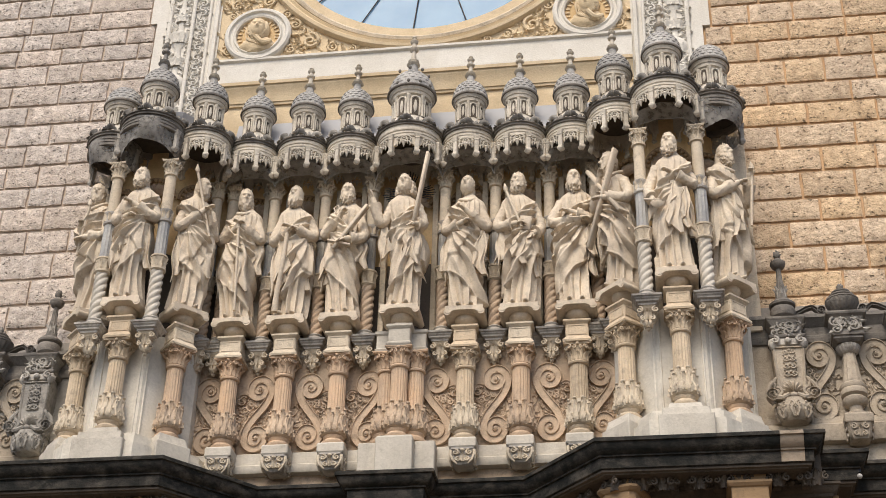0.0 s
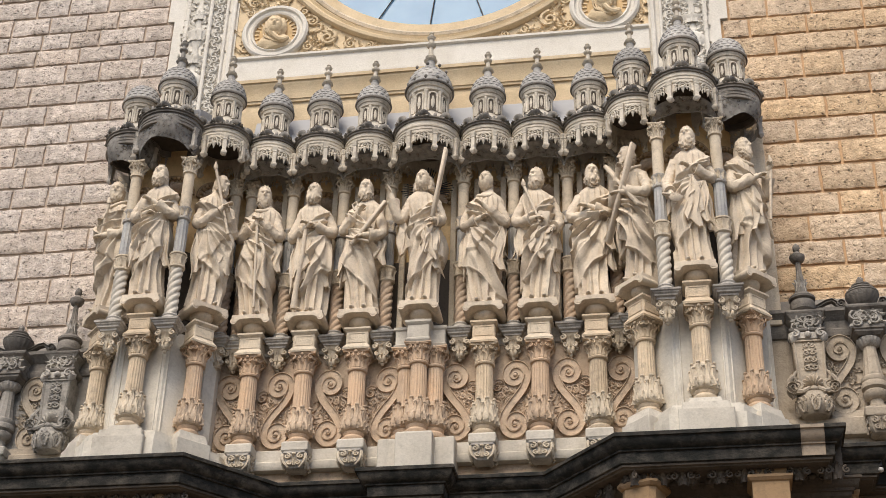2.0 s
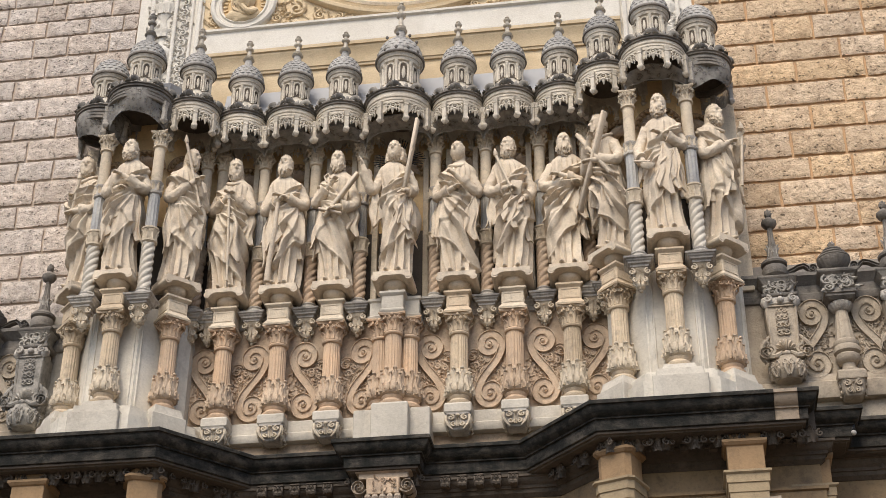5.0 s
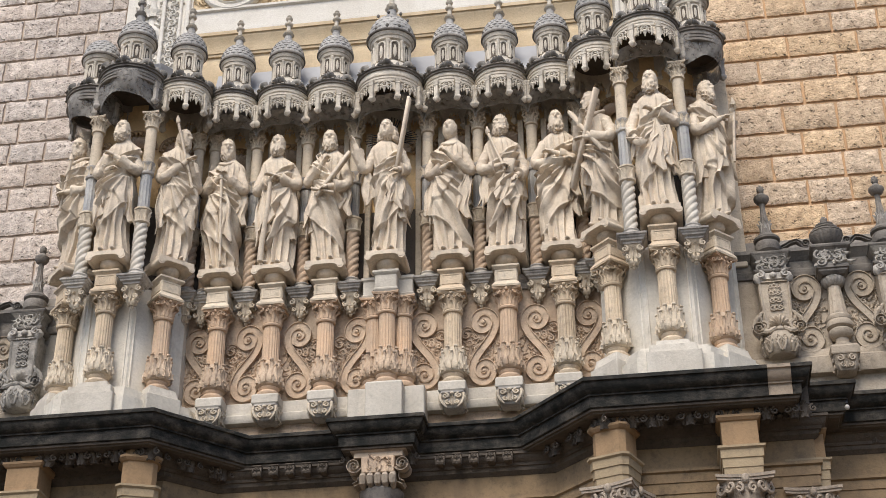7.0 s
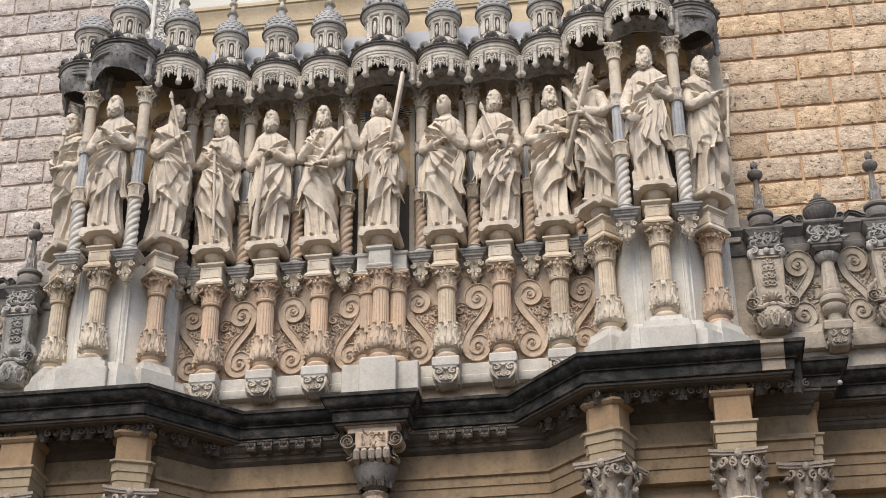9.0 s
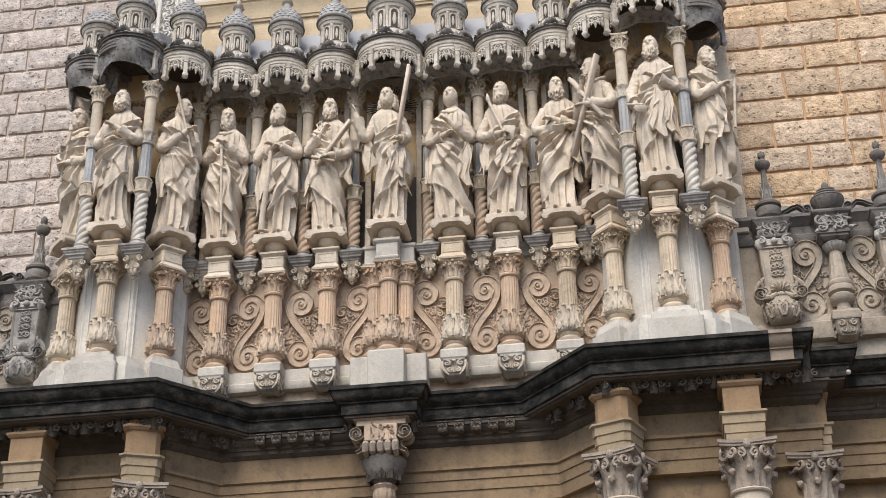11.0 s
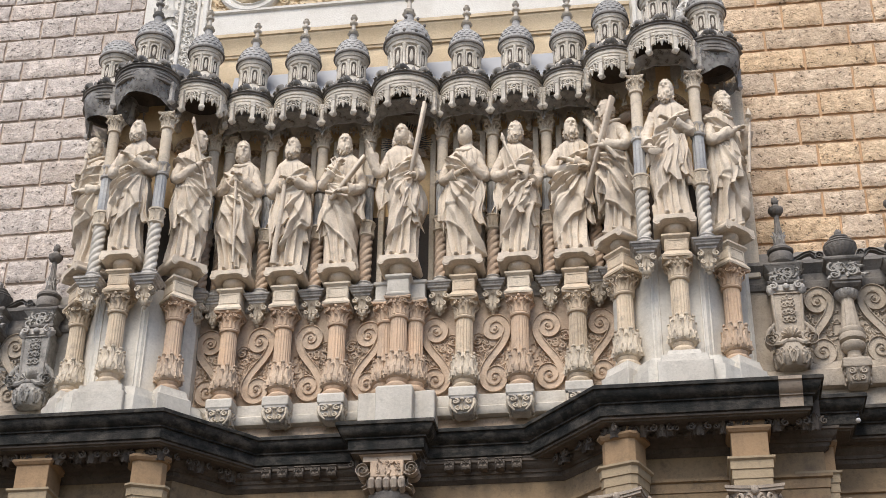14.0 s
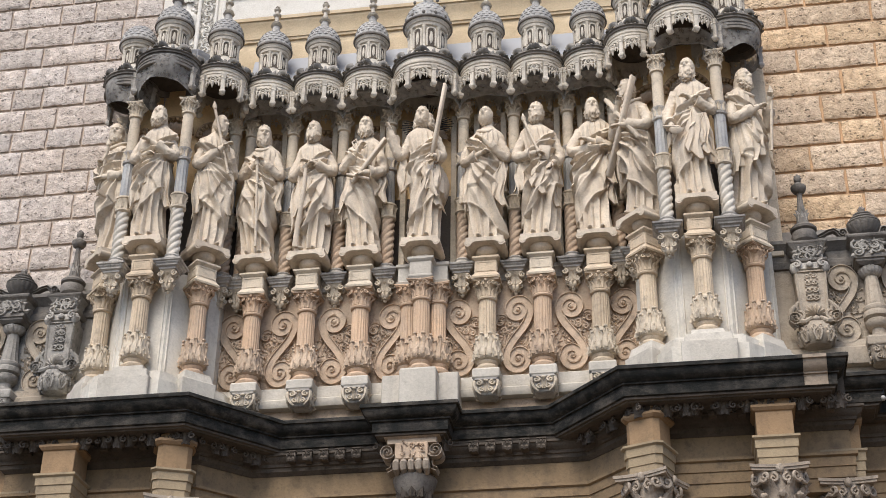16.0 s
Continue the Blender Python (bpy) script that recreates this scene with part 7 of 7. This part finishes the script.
pc, pcc = portal_column("portal_column"), portal_column("portal_column", True)
for k, (x, y, r) in enumerate(((-4.20, -0.98, 0), (-2.83, -0.95, 22), (2.83, -0.95, -22), (4.24, -0.98, 0), (-5.0, -0.45, 0), (5.0, -0.45, 0))):
    m = pose(x, y, 0, 0, 0, r)
    if k == 0:
        pc.matrix_basis = m
    elif k == 1:
        pcc.matrix_basis = m
    else:
        copy_thing(pcc if k == 2 else pc, m)
for s in (-1, 1):
    e = thing("wall_capital", pose(s * 2.08, -0.22, 0), "small carved Corinthian wall capital beside the portal arch", "capital", "wall capitals")
    capital(e, 0.15, 0.40, RELIEF, z0=7.22)
    part("shaft", lathe([(0.15, 0.0), (0.14, 7.24)], 20), OCHRESHADE, e)
    # shell lunette beyond the outer column
    l = thing("lunette", pose(s * 5.62, -0.01, 7.02), "carved stone lunette with a scallop shell", "lunette", "lunettes")
    part("shell", shell(0.72, 0.38, 0.12, 8), PALE, l)
    part("arch", tube([(0.44 * math.cos(math.pi * k / 20), -0.03, 0.47 * math.sin(math.pi * k / 20)) for k in range(21)], 0.045, 8), PALE, l)
    # arch head of the niche between the columns
    a = part("niche_arch", tube([(0.36 * math.cos(math.pi * k / 20), 0, 0.36 * math.sin(math.pi * k / 20)) for k in range(21)], 0.04, 8), PALE)
    a.matrix_basis = pose(s * 3.50, -0.62, 7.10)
    tagged(a, "rounded stone arch moulding of a portal niche", "arch", "niche arches")

lamp = thing("spot_lamp", pose(5.50, -0.80, 8.80), "small white globe lamp on a dark bracket under the cornice", "lamp")
part("globe", ball((0, 0, 0.05), 0.032, 14, 10), BULB, lamp)
part("bracket", tube([(0, 0, 0.09), (0, 0.02, 0.20), (0.02, 0.15, 0.28)], 0.022, 8), IRON, lamp)

# ---- rough wall blocks, one by one ----
rng = random.Random(77)
LENGTHS = (0.40, 0.48, 0.56, 0.64, 0.72, 0.82, 0.95, 1.10)
HB = 0.36
BLOCKS = {}
for li, L in enumerate(LENGTHS):
    for var in range(8):
        nx, nz_ = max(6, int(L / 0.055)), 7
        seed = Vector((li * 7.3, var * 3.9, 0.5))
        vs = []
        for i in range(nz_ + 1):
            for j in range(nx + 1):
                u, v = j / nx, i / nz_
                x, z = (u - 0.5) * (L - 0.036), (v - 0.5) * (HB - 0.042)
                e_ = min(u * L, (1 - u) * L, v * HB, (1 - v) * HB)
                rough_ = noise.noise(Vector((x * 9, z * 9, 0)) + seed) * 0.015 + noise.noise(Vector((x * 26, z * 26, 4)) + seed) * 0.011
                k = min(1.0, e_ / 0.030)
                if i in (0, nz_):
                    z += rough_ * 0.6
                if j in (0, nx):
                    x += rough_ * 0.6
                vs.append((x, -(0.030 + 0.016 * (k ** 0.5 - 1) + rough_ * (0.25 + 0.75 * k)), z))
        m0 = len(vs)
        fs = grid_faces(nz_ + 1, nx + 1, False)
        rim = [j for j in range(nx + 1)] + [(i) * (nx + 1) + nx for i in range(1, nz_ + 1)] + [nz_ * (nx + 1) + j for j in range(nx - 1, -1, -1)] + [i * (nx + 1) for i in range(nz_ - 1, 0, -1)]
        for r_ in rim:
            vs.append((vs[r_][0] * 1.005, 0.045, vs[r_][2] * 1.01))
        n = len(rim)
        fs += [(rim[q], m0 + q, m0 + (q + 1) % n, rim[(q + 1) % n]) for q in range(n)]
        me = bpy.data.meshes.new("block")
        me.from_pydata(vs, [], fs)
        me.materials.append(BLOCKWARM if var < 4 else BLOCKCOOL)
        me.shade_smooth()
        me.set_sharp_from_angle(angle=radians(50))
        BLOCKS[li, var] = me
# upright joints course by course, from the top: (height in the course, distances from the middle axis)
LEFT_CUTS = [(18.08, 5.43, 6.10, 6.65), (17.70, 5.22, 5.74, 6.38), (17.35, 4.73, 5.49, 5.98), (17.00, 4.51, 5.08, 5.78, 6.51), (16.62, 4.71, 5.38, 5.95), (16.27, 4.89, 5.68, 6.47), (15.87, 5.10, 6.14), (15.46, 5.70, 6.38), (15.11, 5.35, 6.03), (14.69, 5.75, 6.27), (14.30, 5.29), (13.88, 5.53, 6.20), (13.46, 5.09, 5.74), (13.10, 5.27), (12.68, 5.54), (12.30, 5.18, 5.79)]
RIGHT_CUTS = [(16.42, 4.66, 5.48), (16.06, 5.01, 6.16), (15.72, 5.36, 5.92, 6.63), (15.32, 5.08, 6.25), (14.94, 5.60, 6.56), (14.52, 5.16, 6.22), (14.10, 5.72, 6.45), (13.65, 5.40, 6.12), (13.25, 5.61), (12.88, 5.17, 6.11), (12.55, 5.59)]
for side, joints, name, cuts in ((-1, LEFT_JOINTS, "wall_left", LEFT_CUTS), (1, RIGHT_JOINTS, "wall_right", RIGHT_CUTS)):
    par = bpy.data.objects[name]
    for zt, zb in zip(joints, joints[1:]):
        if zb < 9.6:
            continue
        start = 4.40 if zb < 14.6 else 4.27 if zb < (17.5 if side < 0 else 16.6) else 4.38
        limit = 7.7 if side > 0 else 8.2
        known = [c[1:] for c in cuts if zb < c[0] < zt]
        ends = [start] + [c for c in (known[0] if known else ()) if c > start + 0.15]
        while ends[-1] < limit:
            ends.append(ends[-1] + rng.choice((0.48, 0.56, 0.64, 0.72, 0.82)))
        for x0, x1 in zip(ends, ends[1:]):
            L = x1 - x0
            li = min(range(len(LENGTHS)), key=lambda q: abs(LENGTHS[q] - L))
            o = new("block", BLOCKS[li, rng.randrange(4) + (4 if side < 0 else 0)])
            o.parent = par
            o.matrix_basis = pose(side * (x0 + x1) / 2, YW + 0.03, (zt + zb) / 2) @ Matrix.Diagonal((rng.choice((1, -1)) * L / LENGTHS[li], 1.0 + rng.uniform(-0.15, 0.25), (zt - zb) / HB, 1))

# pale replacement stone let into the black cornice, and netting cords under the canopies
patch = sweep_plan([(4.60, -1.503), (4.86, -1.503)], [(o - 0.004, z) for o, z in PROFILE_TOP[2:12]])
tagged(part("cornice_patch", patch, PATCH), "pale replacement stone let into the black cornice", "stone", kind="structure")
JOINS = [-2.66, -1.93, -1.20, -0.47, 0.47, 1.20, 1.93, 2.66]
SHEETS = [((a + b) / 2, (b - a) / 2, -0.06, 0.30 if b - a < 0.8 else 0.42, 14.14) for a, b in zip(JOINS, JOINS[1:])]
SHEETS.append((3.60, 0.42, -0.74, 0.34, 14.17))
for mid, wide, yb, depth, zt in SHEETS:
    rows2, c2 = 6, 25
    vs = []
    for i in range(rows2):
        u = i / (rows2 - 1)
        for j in range(c2):
            t = j / (c2 - 1) * 2 - 1
            rr = math.sqrt(max(0.0, 1 - t * t))
            z = zt - u * (0.20 - 0.13 * rr ** 0.7) - 0.03 * (1 - rr) + 0.010 * math.sin(t * 9 + mid)
            vs.append((mid + t * wide, yb - rr * depth + 0.26 * u * rr, z))
    n_ = part("bird_netting", Geo().add(vs, grid_faces(rows2, c2, False)), NET)
    tagged(n_, "grey bird netting stretched under a canopy", "netting", "bird netting")
    part("cord", tube([vs[(rows2 - 1) * c2 + j] for j in range(c2)], 0.007, 6), CORD, n_)
